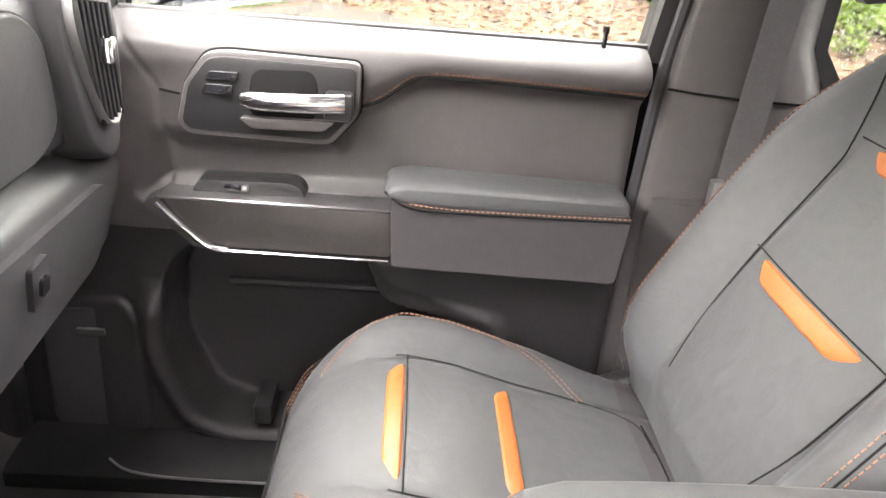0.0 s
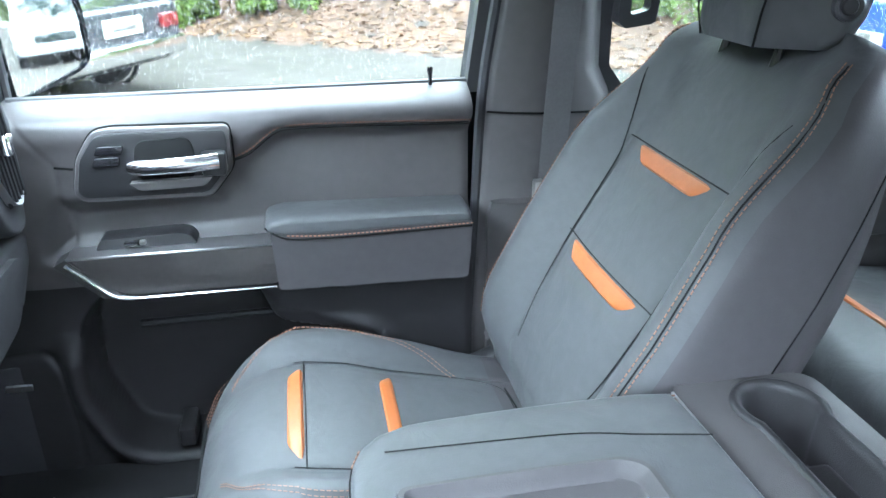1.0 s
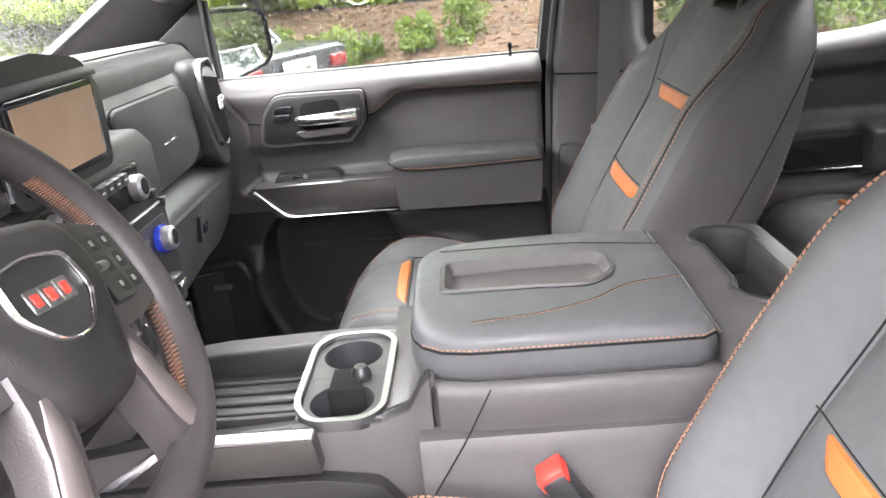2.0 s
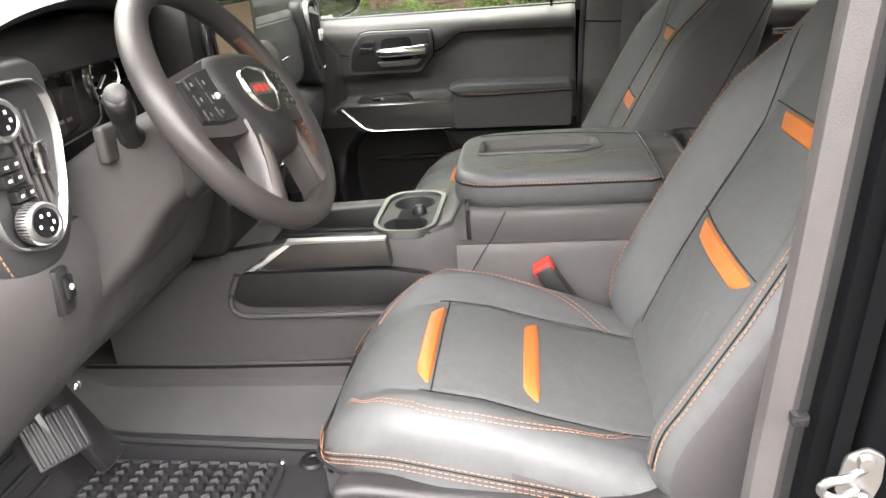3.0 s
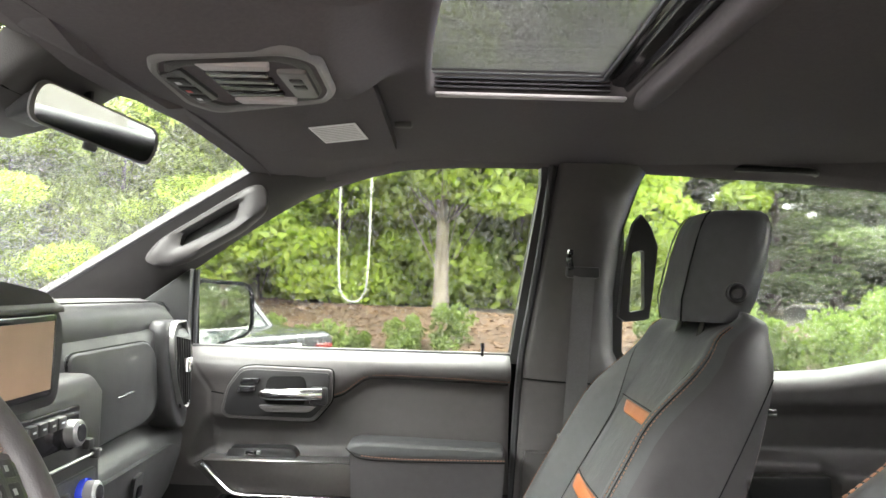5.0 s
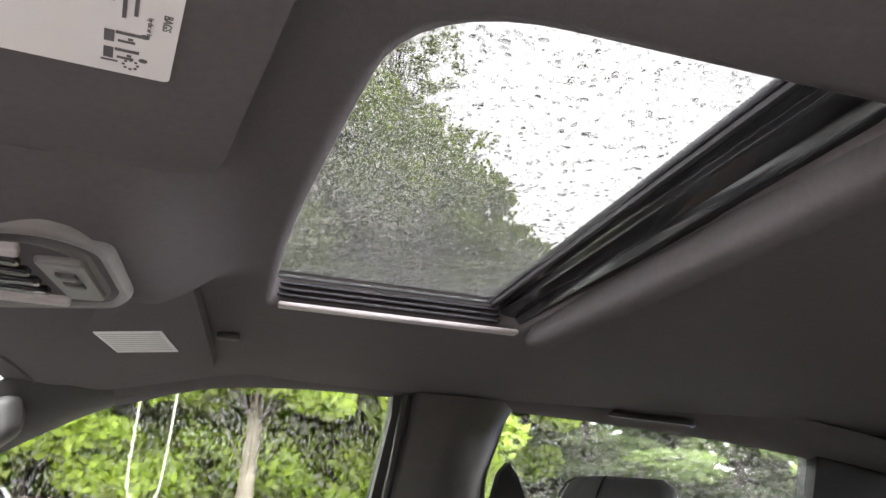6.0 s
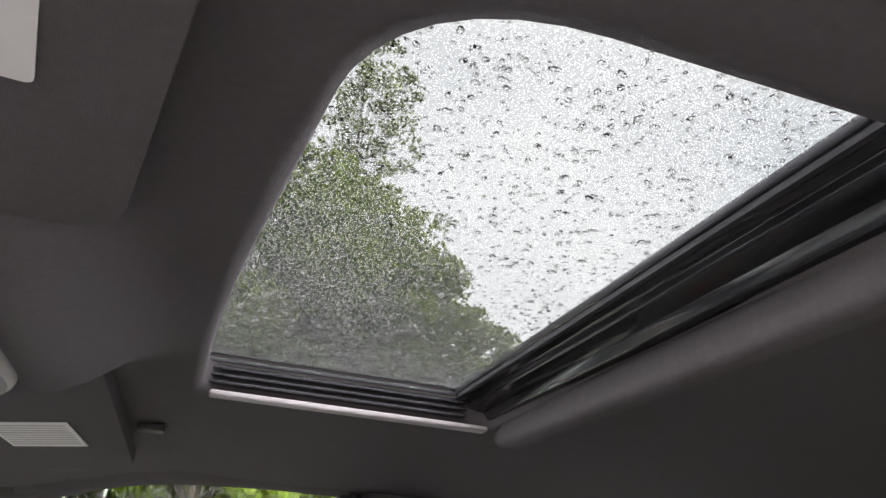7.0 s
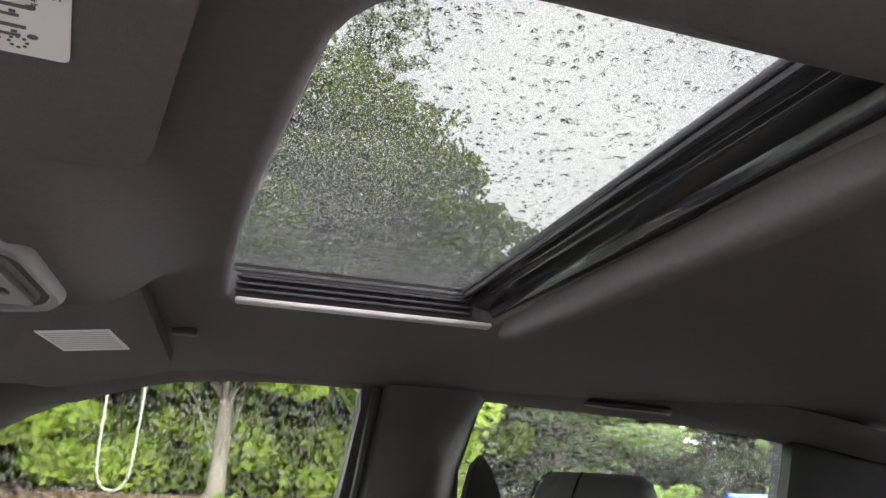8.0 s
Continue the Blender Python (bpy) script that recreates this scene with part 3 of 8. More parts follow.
# handle bezel
bez = fillet([(-0.308, 1.366), (-0.282, 1.371), (-0.104, 1.367), (-0.104, 1.298), (-0.142, 1.252), (-0.335, 1.255), (-0.348, 1.272), (-0.336, 1.325)], 0.012)
part("bezel_rim", prism(bez, 1.028, 1.066, "y", 0.004), PLASTIC, door, "dark grey handle surround")
inner_bez = fillet([(-0.303, 1.360), (-0.282, 1.364), (-0.110, 1.360), (-0.110, 1.301), (-0.146, 1.260), (-0.330, 1.263), (-0.341, 1.274), (-0.330, 1.324)], 0.01)
part("bezel_gap", tube([(x, 1.0415, z) for x, z in bez], 0.0030, 6, closed=True), SEAM, door)
part("bezel", prism(inner_bez, 1.025, 1.06, "y", 0.002), PLASTIC_DARK, door, "black handle plate")
# flat near-black patch, its colour standing in for the finger recess's shade
part("finger_recess", prism(fillet([(-0.245, 1.35), (-0.165, 1.353), (-0.158, 1.325), (-0.165, 1.282), (-0.235, 1.28), (-0.255, 1.30)], 0.015), 1.0225, 1.05, "y", 0.002), SEAM, door)
part("pull_lip", prism(fillet([(-0.262, 1.288), (-0.135, 1.290), (-0.150, 1.276), (-0.245, 1.274)], 0.006), 1.012, 1.03, "y", 0.004), PLASTIC, door)
part("pull_handle", merge(tube(smooth_line([(-0.256, 1.012, 1.313), (-0.22, 1.002, 1.314), (-0.16, 1.001, 1.316), (-0.124, 1.008, 1.317)], 4), [0.008, 0.0095, 0.0105, 0.011, 0.011, 0.011, 0.0115, 0.0115, 0.0115, 0.0115, 0.0115, 0.012, 0.012], 12, flat=1.15)), CHROME, door, "satin chrome door pull")
part("handle_pivot", box((-0.150, 1.004, 1.292), (-0.112, 1.03, 1.330), 0.006), PLASTIC_DARK, door)
for i, (a, b) in enumerate(((1.332, 1.345), (1.314, 1.328))):
    part("lock_button", prism(fillet([(-0.312 + 0.006 * (1 - i), a), (-0.272 + 0.006 * (1 - i), a), (-0.270 + 0.008 * (1 - i), b), (-0.306 + 0.006 * (1 - i), b)], 0.003), 1.020, 1.03, "y", 0.0015), GLOSS_BLACK, door, "black lock button")

# armrest pad, trim blade and switch
arm = [(-0.066, 1.203), (-0.06, 1.216), (-0.035, 1.223), (0.268, 1.214), (0.276, 1.206), (0.276, 1.192), (-0.03, 1.188)]
part("armrest_pad", loft([[(0.105 + (x - 0.105) * (1 - d * 3.2), yy, 1.204 + (z - 1.204) * (1 - d * 30)) for x, z in fillet(arm, 0.012)] for yy, d in ((1.06, 0.0), (1.01, 0.0), (0.997, 0.0012), (0.988, 0.004), (0.982, 0.008), (0.979, 0.013), (0.9785, 0.017))]), LEATHER, door, "padded black armrest top")
part("armrest_body", loft([[(x, yy, z) for x, z in fillet([(-0.056, 1.199), (0.276, 1.197), (0.268, 1.092), (-0.05, 1.098)], 0.008)] for yy in (1.07, 0.986, 0.981)]), SIDE_LEATHER, door)
part("armrest_seam", tube(smooth_line([(-0.064, 0.984, 1.208), (-0.03, 0.979, 1.189), (0.05, 0.979, 1.185), (0.274, 0.980, 1.187)], 6), 0.0016, 6), SEAM, door)
part("armrest_stitch", stitches([smooth_line([(-0.03, 0.9775, 1.1945), (0.05, 0.9775, 1.190), (0.272, 0.9785, 1.192)], 6)], 0.007, 0.0045, 0.0010), THREAD, door)
blade = [(-0.368, 1.168), (-0.054, 1.168), (-0.052, 1.100), (-0.29, 1.101), (-0.318, 1.116)]
part("trim_blade", prism(fillet(blade, [0.006, 0.006, 0.006, 0.02, 0.02], 3), 1.006, 1.05, "y", 0.0012), STRIP, door, "dark metallic patterned trim blade")
part("trim_chrome", merge(tube(smooth_line([(-0.376, 1.004, 1.163), (-0.335, 1.0, 1.126), (-0.308, 0.999, 1.104), (-0.28, 0.999, 1.0985)], 5), [0.0045] * 16, 8), tube([(-0.28, 0.999, 1.0985), (-0.055, 1.0, 1.0965)], 0.0022, 6)), CHROME, door, "bright chrome trim edge")
part("trim_nose", loft([[(-0.395, yy, 1.16), (-0.376, yy, 1.170), (-0.305, yy, 1.106), (-0.30, yy, 1.094), (-0.33, yy, 1.098)] for yy in (1.05, 1.012, 1.008)]), PLASTIC_GREY, door)
part("trim_top", box((-0.375, 1.004, 1.1685), (-0.055, 1.055, 1.173), 0.002, 1), ALU, door, "thin aluminium upper edge")
part("switch_plate", prism(fillet([(-0.335, 1.172), (-0.175, 1.172), (-0.185, 1.188), (-0.20, 1.193), (-0.325, 1.190)], 0.006), 1.03, 1.075, "y", 0.003), PLASTIC_DARK, door)
part("window_switch", box((-0.288, 1.022, 1.179), (-0.266, 1.034, 1.187), 0.002), GLOSS_BLACK, door)
part("window_switch_cap", box((-0.264, 1.022, 1.180), (-0.255, 1.032, 1.187), 0.001, 1), ALU, door)
part("speaker_badge", box((-0.532, 1.052, 0.912), (-0.488, 1.062, 0.924), 0.001, 1), ALU, door, "small metal speaker badge")
part("speaker_grille", prism([(x, z) for x, z in fillet([(-0.585, 0.73), (-0.448, 0.73), (-0.446, 0.935), (-0.462, 0.968), (-0.585, 0.945)], 0.02)], 1.058, 1.075, "y", 0.003), RUBBER, door, "black perforated speaker grille")
part("lock_pin", merge(tube([(0.226, 1.095, 1.395), (0.226, 1.095, 1.425)], 0.0035, 8), tube([(0.226, 1.095, 1.42), (0.226, 1.095, 1.43)], 0.005, 8)), GLOSS_BLACK, door, "black lock pin")
crease = smooth_line([(-0.372, 1.041, 1.311), (-0.345, 1.041, 1.307)], 3)
crease2 = smooth_line([(-0.104, 1.055, 1.303), (-0.078, 1.053, 1.314), (-0.035, 1.053, 1.345), (0.0, 1.053, 1.350), (0.10, 1.053, 1.349), (0.283, 1.053, 1.343)], 6)
part("crease_seam", merge(tube(crease2, 0.0024, 6), tube(crease, 0.0018, 6)), SEAM, door)
part("crease_stitch", stitches([[p + Vector((0, -0.0035, 0.006)) for p in crease2]], 0.007, 0.0045, 0.0010), THREAD, door)
part("pocket_rib", tube([(-0.31, 1.128, 0.985), (0.05, 1.128, 0.985)], 0.008, 8), MATTE, door)
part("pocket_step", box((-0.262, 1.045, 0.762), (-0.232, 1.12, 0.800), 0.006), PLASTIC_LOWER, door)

# outside mirror
om = thing("door_mirror", "black outside mirror reflecting parked cars", "mirror", (-0.50, 1.22, 1.47))
def at_parent(o):
    o.matrix_parent_inverse = Matrix.Translation(-o.parent.location)
    return o
mir = fillet([(0.0, 1.385), (0.16, 1.415), (0.188, 1.435), (0.188, 1.525), (0.165, 1.545), (0.0, 1.553)], 0.018)
MT, MN = Vector((0.47, 0.88, 0)).normalized(), Vector((0.88, -0.47, 0)).normalized()


def mirror_frame(scale, back):
    """The mirror's outline, scaled about its middle and set back from the glass."""
    c = (0.094, 1.47)
    o = Vector((-0.462, 1.185, 0)) - MN * back
    return [tuple(o + MT * (c[0] + (u - c[0]) * scale) + Vector((0, 0, c[1] + (z - c[1]) * scale)) - MN * 0.056 * (z - c[1]) * scale) for u, z in mir]


at_parent(part("housing", loft([mirror_frame(0.96, -0.004), mirror_frame(0.965, -0.009), mirror_frame(1.06, -0.009), mirror_frame(1.10, 0.002), mirror_frame(1.08, 0.04), mirror_frame(0.9, 0.09), mirror_frame(0.5, 0.12)]), PAINT, om, "glossy black mirror shell"))
at_parent(part("mirror_glass", loft([mirror_frame(0.95, -0.0055), mirror_frame(0.95, -0.0045)]), MIRROR, om, "silvered mirror glass"))
at_parent(part("arm", box((-0.58, 1.14, 1.40), (-0.46, 1.22, 1.43), 0.008), PAINT, om))

# ---------------------------------------------------------------- centre pillar on the passenger's side
bp = thing("pillar_1", "black plastic door pillar trim with belt guide", "pillar", kind="structure")
lp = []
for z, x0, x1 in ((0.68, 0.285, 0.66), (0.92, 0.29, 0.62), (1.18, 0.306, 0.60), (1.38, 0.318, 0.545), (1.42, 0.322, 0.525), (1.55, 0.343, 0.522), (1.70, 0.366, 0.54), (1.80, 0.382, 0.575), (1.845, 0.39, 0.60)):
    lp.append([(x0 + 0.002, 1.13, z), (x0, 1.075, z), (x0 + 0.012, 1.064, z), (x0 + 0.10, 1.058, z), (x1 - 0.04, 1.066, z), (x1, 1.10, z), (x1, 1.13, z)])
part("upper_trim", loft(lp), PLASTIC, bp, "black plastic pillar cover", 50)
part("door_seal", tube(smooth_line([(0.288, 1.082, 0.70), (0.293, 1.082, 0.92), (0.303, 1.082, 1.18), (0.314, 1.082, 1.39), (0.34, 1.082, 1.56), (0.360, 1.082, 1.70), (0.376, 1.082, 1.84)], 4), 0.010, 8), RUBBER, bp)
part("lower_cover", loft([[(x0, 1.10, z), (x0 + 0.004, 1.052, z), (x0 + 0.05, 1.034, z), (0.44, 1.030, z), (0.47, 1.06, z)] for z, x0 in ((0.74, 0.312), (0.95, 0.316), (1.165, 0.314), (1.197, 0.322), (1.20, 0.335))]), PLASTIC_GREY, bp, "grey lower pillar cover", 50)
part("panel_joint", tube([(0.317, 1.064, 1.357), (0.36, 1.057, 1.354), (0.42, 1.055, 1.351), (0.56, 1.062, 1.348)], 0.0018, 6), SEAM, bp)
part("belt_guide", box((0.405, 1.030, 1.585), (0.478, 1.058, 1.61), 0.006), PLASTIC_DARK, bp)
part("guide_bolt", tube(smooth_line([(0.412, 1.03, 1.645), (0.409, 1.025, 1.625), (0.414, 1.028, 1.604)], 4), 0.007, 8), GLOSS_BLACK, bp)
# assist grip with a through-hole beside the pillar
grip_out = fillet([(0.556, 1.738), (0.588, 1.70), (0.602, 1.67), (0.600, 1.53), (0.585, 1.498), (0.518, 1.490), (0.526, 1.60), (0.535, 1.66)], 0.012)
grip_in = fillet([(0.545, 1.645), (0.570, 1.650), (0.574, 1.52), (0.540, 1.512)], 0.008)
part("assist_grip", ring(grip_out, grip_in, 1.018, 1.045, "y"), PLASTIC_DARK, bp, "black upright grab handle")
belt = thing("seat_belt", "dark grey shoulder belt hanging on the pillar", "seat belt", (0.44, 1.04, 1.3))
at_parent(part("webbing", loft([[(x - 0.024, y, z), (x + 0.024, y + 0.004, z), (x + 0.024, y + 0.0055, z), (x - 0.024, y + 0.0015, z)] for x, y, z in ((0.444, 1.030, 1.60), (0.438, 1.034, 1.45), (0.430, 1.036, 1.30), (0.42, 1.026, 1.10), (0.41, 1.025, 0.90))]), BELT, belt))
at_parent(part("latch_plate", box((0.39, 1.008, 1.205), (0.408, 1.03, 1.245), 0.004), ALU, belt, "bright belt tongue"))

# ---------------------------------------------------------------- rear passenger door
rd = thing("door_2", "closed black rear passenger door with tinted window", "car door", kind="structure")
xs, zs = np.linspace(0.60, 1.60, 120), np.linspace(0.68, 1.46, 100)
X, Z = np.meshgrid(xs, zs)
top = np.interp(X, [0.6, 0.9, 1.0, 1.12, 1.3, 1.6], [1.388, 1.385, 1.392, 1.415, 1.455, 1.46])
Z2 = 0.68 + (Z - 0.68) * (top - 0.68) / 0.78
h = top - Z2
Y = 1.055 + 0.05 * np.clip(1 - h / 0.04, 0, 1) ** 2
Y += 0.03 * soft(poly_dist([(0.5, 1.30), (1.8, 1.315), (1.8, 1.20), (0.5, 1.20)], X, Z2), 0.04)
Y -= 0.045 * soft(poly_dist([(0.99, 1.185), (1.8, 1.19), (1.8, 1.08), (1.0, 1.08)], X, Z2), 0.02)
Y -= 0.02 * soft(poly_dist([(0.5, 1.06), (1.8, 1.06), (1.8, 0.5), (0.5, 0.5)], X, Z2), 0.03)
part("panel", relief(X, Y, Z2), PLASTIC, rd, "black rear door panel", 60)
part("shell", box((0.60, 1.13, 0.62), (1.62, 1.17, 1.37), 0.01), PAINT, rd)
part("trim_blade", prism(fillet([(0.80, 1.165), (0.985, 1.17), (0.99, 1.105), (0.82, 1.10)], 0.006), 1.02, 1.06, "y", 0.004), PLASTIC_DARK, rd)
part("trim_chrome", tube([(0.80, 1.017, 1.098), (0.985, 1.017, 1.098)], 0.0028, 6), CHROME, rd, "bright chrome trim edge")
part("pull_handle", tube([(0.80, 1.04, 1.30), (0.87, 1.035, 1.302)], 0.009, 8), CHROME, rd, "satin chrome door pull")
rw = [(0.50, 1.36), (0.50, 1.80), (0.56, 1.84), (1.0, 1.825), (1.30, 1.80), (1.29, 1.76), (1.20, 1.40), (1.0, 1.36)]
pane = part("pane", prism(rw, 1.118, 1.122, "y"), BACK_PANE, rd, "tinted rear door glass")
pane.visible_shadow = False
part("rear_upright", loft([[(x, 1.09, z), (x + 0.36, 1.08, z), (x + 0.36, 1.15, z), (x, 1.15, z)] for x, z in ((1.195, 1.40), (1.235, 1.6), (1.275, 1.78), (1.28, 1.86))]), MATTE, rd, "black rear quarter pillar")
part("front_upright", loft([[(x, 1.10, z), (x + 0.03, 1.10, z), (x + 0.03, 1.15, z), (x, 1.15, z)] for x, z in ((0.60, 0.7), (0.56, 1.36), (0.515, 1.42), (0.515, 1.70), (0.56, 1.84))]), RUBBER, rd)
part("window_grip", tube(smooth_line([(0.79, 1.07, 1.845), (0.83, 1.03, 1.838), (0.93, 1.03, 1.836), (0.97, 1.07, 1.838)], 4), 0.009, 8), PLASTIC_DARK, rd)

# ---------------------------------------------------------------- driver's side: open doorway, pillar, sill, rear door
dp = thing("pillar_2", "glossy black painted door pillar with grey weatherstrip", "pillar", kind="structure")


def stack(rows, outline):
    return loft([[(x + dx, y, z) for dx, y in outline] for x, z in rows])


prow = [(p.x, p.y) for p in smooth_line([(0.326, 0.62, 0), (0.333, 0.9, 0), (0.345, 1.10, 0), (0.364, 1.30, 0), (0.381, 1.50, 0), (0.400, 1.68, 0), (0.420, 1.84, 0)], 4)]
part("weatherstrip", stack(prow, [(0.008, -0.566), (-0.002, -0.558), (-0.004, -0.545), (0.001, -0.530), (0.010, -0.522), (0.020, -0.528), (0.026, -0.545), (0.024, -0.558), (0.014, -0.567)]), PLASTIC_GREY, dp, "grey rubber door seal")
part("inner_trim", stack(prow, [(0.012, -0.545), (0.012, -0.535), (0.12, -0.525), (0.26, -0.53), (0.28, -0.56), (0.02, -0.56)]), MATTE, dp)
part("jamb", stack(prow, [(0.03, -0.56), (0.032, -0.575), (0.055, -0.582), (0.062, -0.60), (0.075, -0.612), (0.14, -0.628), (0.16, -0.65), (0.20, -0.665), (0.50, -0.668), (0.50, -0.56)]), PAINT, dp, "black painted door jamb with water drops")
part("jamb_seal", stack([(x + 0.044, z) for x, z in prow], [(0, -0.578), (-0.004, -0.59), (0.006, -0.598), (0.012, -0.588)]), PAINT, dp)
part("outer_seal", stack([(x + 0.142, z) for x, z in prow], [(0, -0.625), (-0.008, -0.64), (0.002, -0.652), (0.014, -0.642)]), PAINT, dp)
strike = part("striker_plate", prism(fillet([(0.0, -0.035), (0.016, -0.03), (0.020, 0.0), (0.016, 0.03), (0.0, 0.035), (-0.016, 0.02), (-0.016, -0.02)], 0.006), -0.003, 0.003, "y", 0.0015), ALU, dp, "zinc-plated latch striker plate")
strike.matrix_local = pose(0.402, -0.617, 1.171, 0, 8, -12) @ Matrix.Diagonal((0.8, 0.8, 0.8, 1))
hoop = part("striker_loop", tube(smooth_line([(0.0, 0, 0.012), (-0.002, -0.022, 0.013), (-0.012, -0.034, 0.006), (-0.014, -0.034, -0.006), (-0.004, -0.022, -0.013), (0.0, 0, -0.012)], 5), 0.0042, 8), SATIN, dp, "bright wire striker loop")
hoop.matrix_local = pose(0.402, -0.621, 1.171, 0, 8, -50) @ Matrix.Diagonal((0.85, 0.85, 0.85, 1))
for dz in (-0.022, 0.022):
    bolt = part("bolt", turned([(0.0, 0.006), (0.0055, 0.005), (0.007, 0.0), (0.0, 0.0)], 12), ALU, dp)
    bolt.matrix_local = pose(0.4045, -0.622, 1.171 + dz * 0.8, 90, 0, -12)
part("clip", box((0.360, -0.590, 1.196), (0.374, -0.580, 1.207), 0.002), GLOSS_BLACK, dp, "small metal clip")
sill = part("sill", loft([[(x, -0.50, 0.705), (x, -0.515, 0.735), (x, -0.56, 0.735), (x, -0.60, 0.715), (x, -0.66, 0.68), (x, -0.68, 0.60), (x, -0.50, 0.60)] for x in (-0.98, -0.2, 0.32, 0.42)]), PLASTIC_DARK)
tagged(sill, "black plastic door sill plate", "sill", kind="structure")
part("sill_rib", merge(*[box((-0.9, -0.585 - 0.014 * i, 0.728 - 0.006 * i), (0.28, -0.580 - 0.014 * i, 0.733 - 0.006 * i)) for i in range(3)]), RUBBER, sill)
kick2 = part("wall_kick", box((-1.0, 1.05, 0.66), (-0.645, 1.16, 1.42), 0.012), PLASTIC_DARK)
tagged(kick2, "black plastic kick panel in the passenger footwell", "wall", kind="structure")
kick = part("wall_kick", box((-1.0, -0.58, 0.66), (-0.74, -0.52, 1.35), 0.015), PLASTIC_DARK)
tagged(kick, "black plastic kick panel beside the pedals", "wall", kind="structure")
sill_2 = part("sill", loft([[(x, 1.06, 0.69), (x, 1.06, 0.738), (x, 1.02, 0.741), (x, 0.955, 0.734), (x, 0.945, 0.728), (x, 0.945, 0.69)] for x in (-0.62, -0.2, 0.3)]), MATTE)
tagged(sill_2, "black plastic sill plate under the passenger door", "sill", kind="structure")
part("sill_edge", tube(smooth_line([(-0.47, 0.975, 0.7385), (-0.43, 0.952, 0.7355), (-0.34, 0.944, 0.7325), (-0.10, 0.942, 0.732), (0.28, 0.942, 0.732)], 4), 0.0022, 6), ALU, sill_2, "bright sill plate edge")
rdd = thing("door_3", "closed black rear door behind the driver", "car door", kind="structure")
part("panel", box((0.62, -0.62, 0.62), (1.62, -0.53, 1.39), 0.02), PLASTIC, rdd)
pane = part("pane", prism(rw, -0.582, -0.578, "y"), BACK_PANE, rdd)
pane.visible_shadow = False
part("rear_upright", loft([[(x, -0.55, z), (x + 0.36, -0.54, z), (x + 0.36, -0.61, z), (x, -0.61, z)] for x, z in ((1.195, 1.39), (1.235, 1.6), (1.275, 1.78), (1.28, 1.86))]), FABRIC, rdd)


# ---------------------------------------------------------------- front seats
def cushion_top(x, s):
    """Height of the cushion's top at x, and at s, its share of the half width."""
    base = table([-0.178, -0.172, -0.152, -0.12, -0.075, -0.03, 0.04, 0.12, 0.22, 0.32, 0.42], [0.905, 0.942, 0.978, 1.008, 1.025, 1.028, 1.016, 0.990, 0.964, 0.942, 0.932], x)
    a = abs(s)
    bol = 0.026 * ease(0.54, 0.84, a) * ease(-0.17, -0.02, x) * (1 - 0.8 * ease(0.12, 0.30, x))
    crown = 0.006 * (1 - min(1, (a / 0.5) ** 2))
    return base + bol + crown


def cushion_half(x):
    return table([-0.178, -0.172, -0.152, -0.10, -0.02, 0.42], [0.085, 0.12, 0.158, 0.197, 0.225, 0.238], x)


def cushion_point(x, s, lift=0.0):
    a = abs(s)
    e = max(0.0, (a - 0.80) / 0.20)
    z = cushion_top(x, s) - 0.045 * (1 - math.sqrt(max(0.0, 1 - e * e)))
    return (x, s * cushion_half(x), z + lift)


def cushion_section(x):
    loop = [cushion_point(x, s) for s in [-1, -0.985, -0.96, -0.92, -0.87, -0.8, -0.74, -0.68, -0.62, -0.58, -0.565, -0.55, -0.5, -0.4, -0.25, -0.1, 0, 0.1, 0.25, 0.4, 0.5, 0.55, 0.565, 0.58, 0.62, 0.68, 0.74, 0.8, 0.87, 0.92, 0.96, 0.985, 1]]
    # a shallow groove at the seams of the centre panel
    loop = [(p[0], p[1], p[2] - (0.004 if abs(abs(p[1] / cushion_half(x)) - 0.565) < 0.004 and x > -0.07 else 0)) for p in loop]
    w = cushion_half(x)
    return loop + [(x, w * 1.0, 0.93), (x, w * 0.97, 0.87), (x, -w * 0.97, 0.87), (x, -w * 1.0, 0.93)]


def on_cushion(pts, lift=0.001, n=8):
    return [Vector(cushion_point(x, s, lift)) for x, s in [(p.x, p.y) for p in smooth_line([(a, b, 0) for a, b in pts], n)]]


# the backrest leans: a runs up along it, f stands forward of its face
LEAN_BACK = radians(29.0)
BASE = Vector((0.315, 0.0, 1.02))
UPV = Vector((math.sin(LEAN_BACK), 0, math.cos(LEAN_BACK)))
FWD = Vector((-math.cos(LEAN_BACK), 0, math.sin(LEAN_BACK)))


def back_half(a):
    return table([-0.06, 0.0, 0.08, 0.2, 0.32, 0.42, 0.50, 0.55, 0.585, 0.60], [0.235, 0.25, 0.262, 0.268, 0.261, 0.246, 0.232, 0.218, 0.190, 0.158], a)


def back_face(a, s):
    """How far the face stands forward at height a and share s of the half width."""
    e = abs(s)
    bol = 0.052 * ease(0.52, 0.82, e) * ease(-0.10, 0.06, a) * (1 - 0.8 * ease(0.34, 0.52, a))
    lum = 0.016 * math.exp(-((a - 0.16) / 0.14) ** 2) * (1 - min(1, (e / 0.6) ** 2))
    tuck = -0.034 * ease(0.53, 0.60, a) - 0.03 * ease(0.0, -0.06, a)
    edge = max(0.0, (e - 0.82) / 0.18)
    return bol + lum + tuck - (0.06 - 0.03 * ease(0.44, 0.58, a)) * (1 - math.sqrt(max(0.0, 1 - edge * edge)))


def back_point(a, s, lift=0.0):
    w = back_half(a)
    return BASE + UPV * a + FWD * (back_face(a, s) + lift) + Vector((0, s * w, 0))


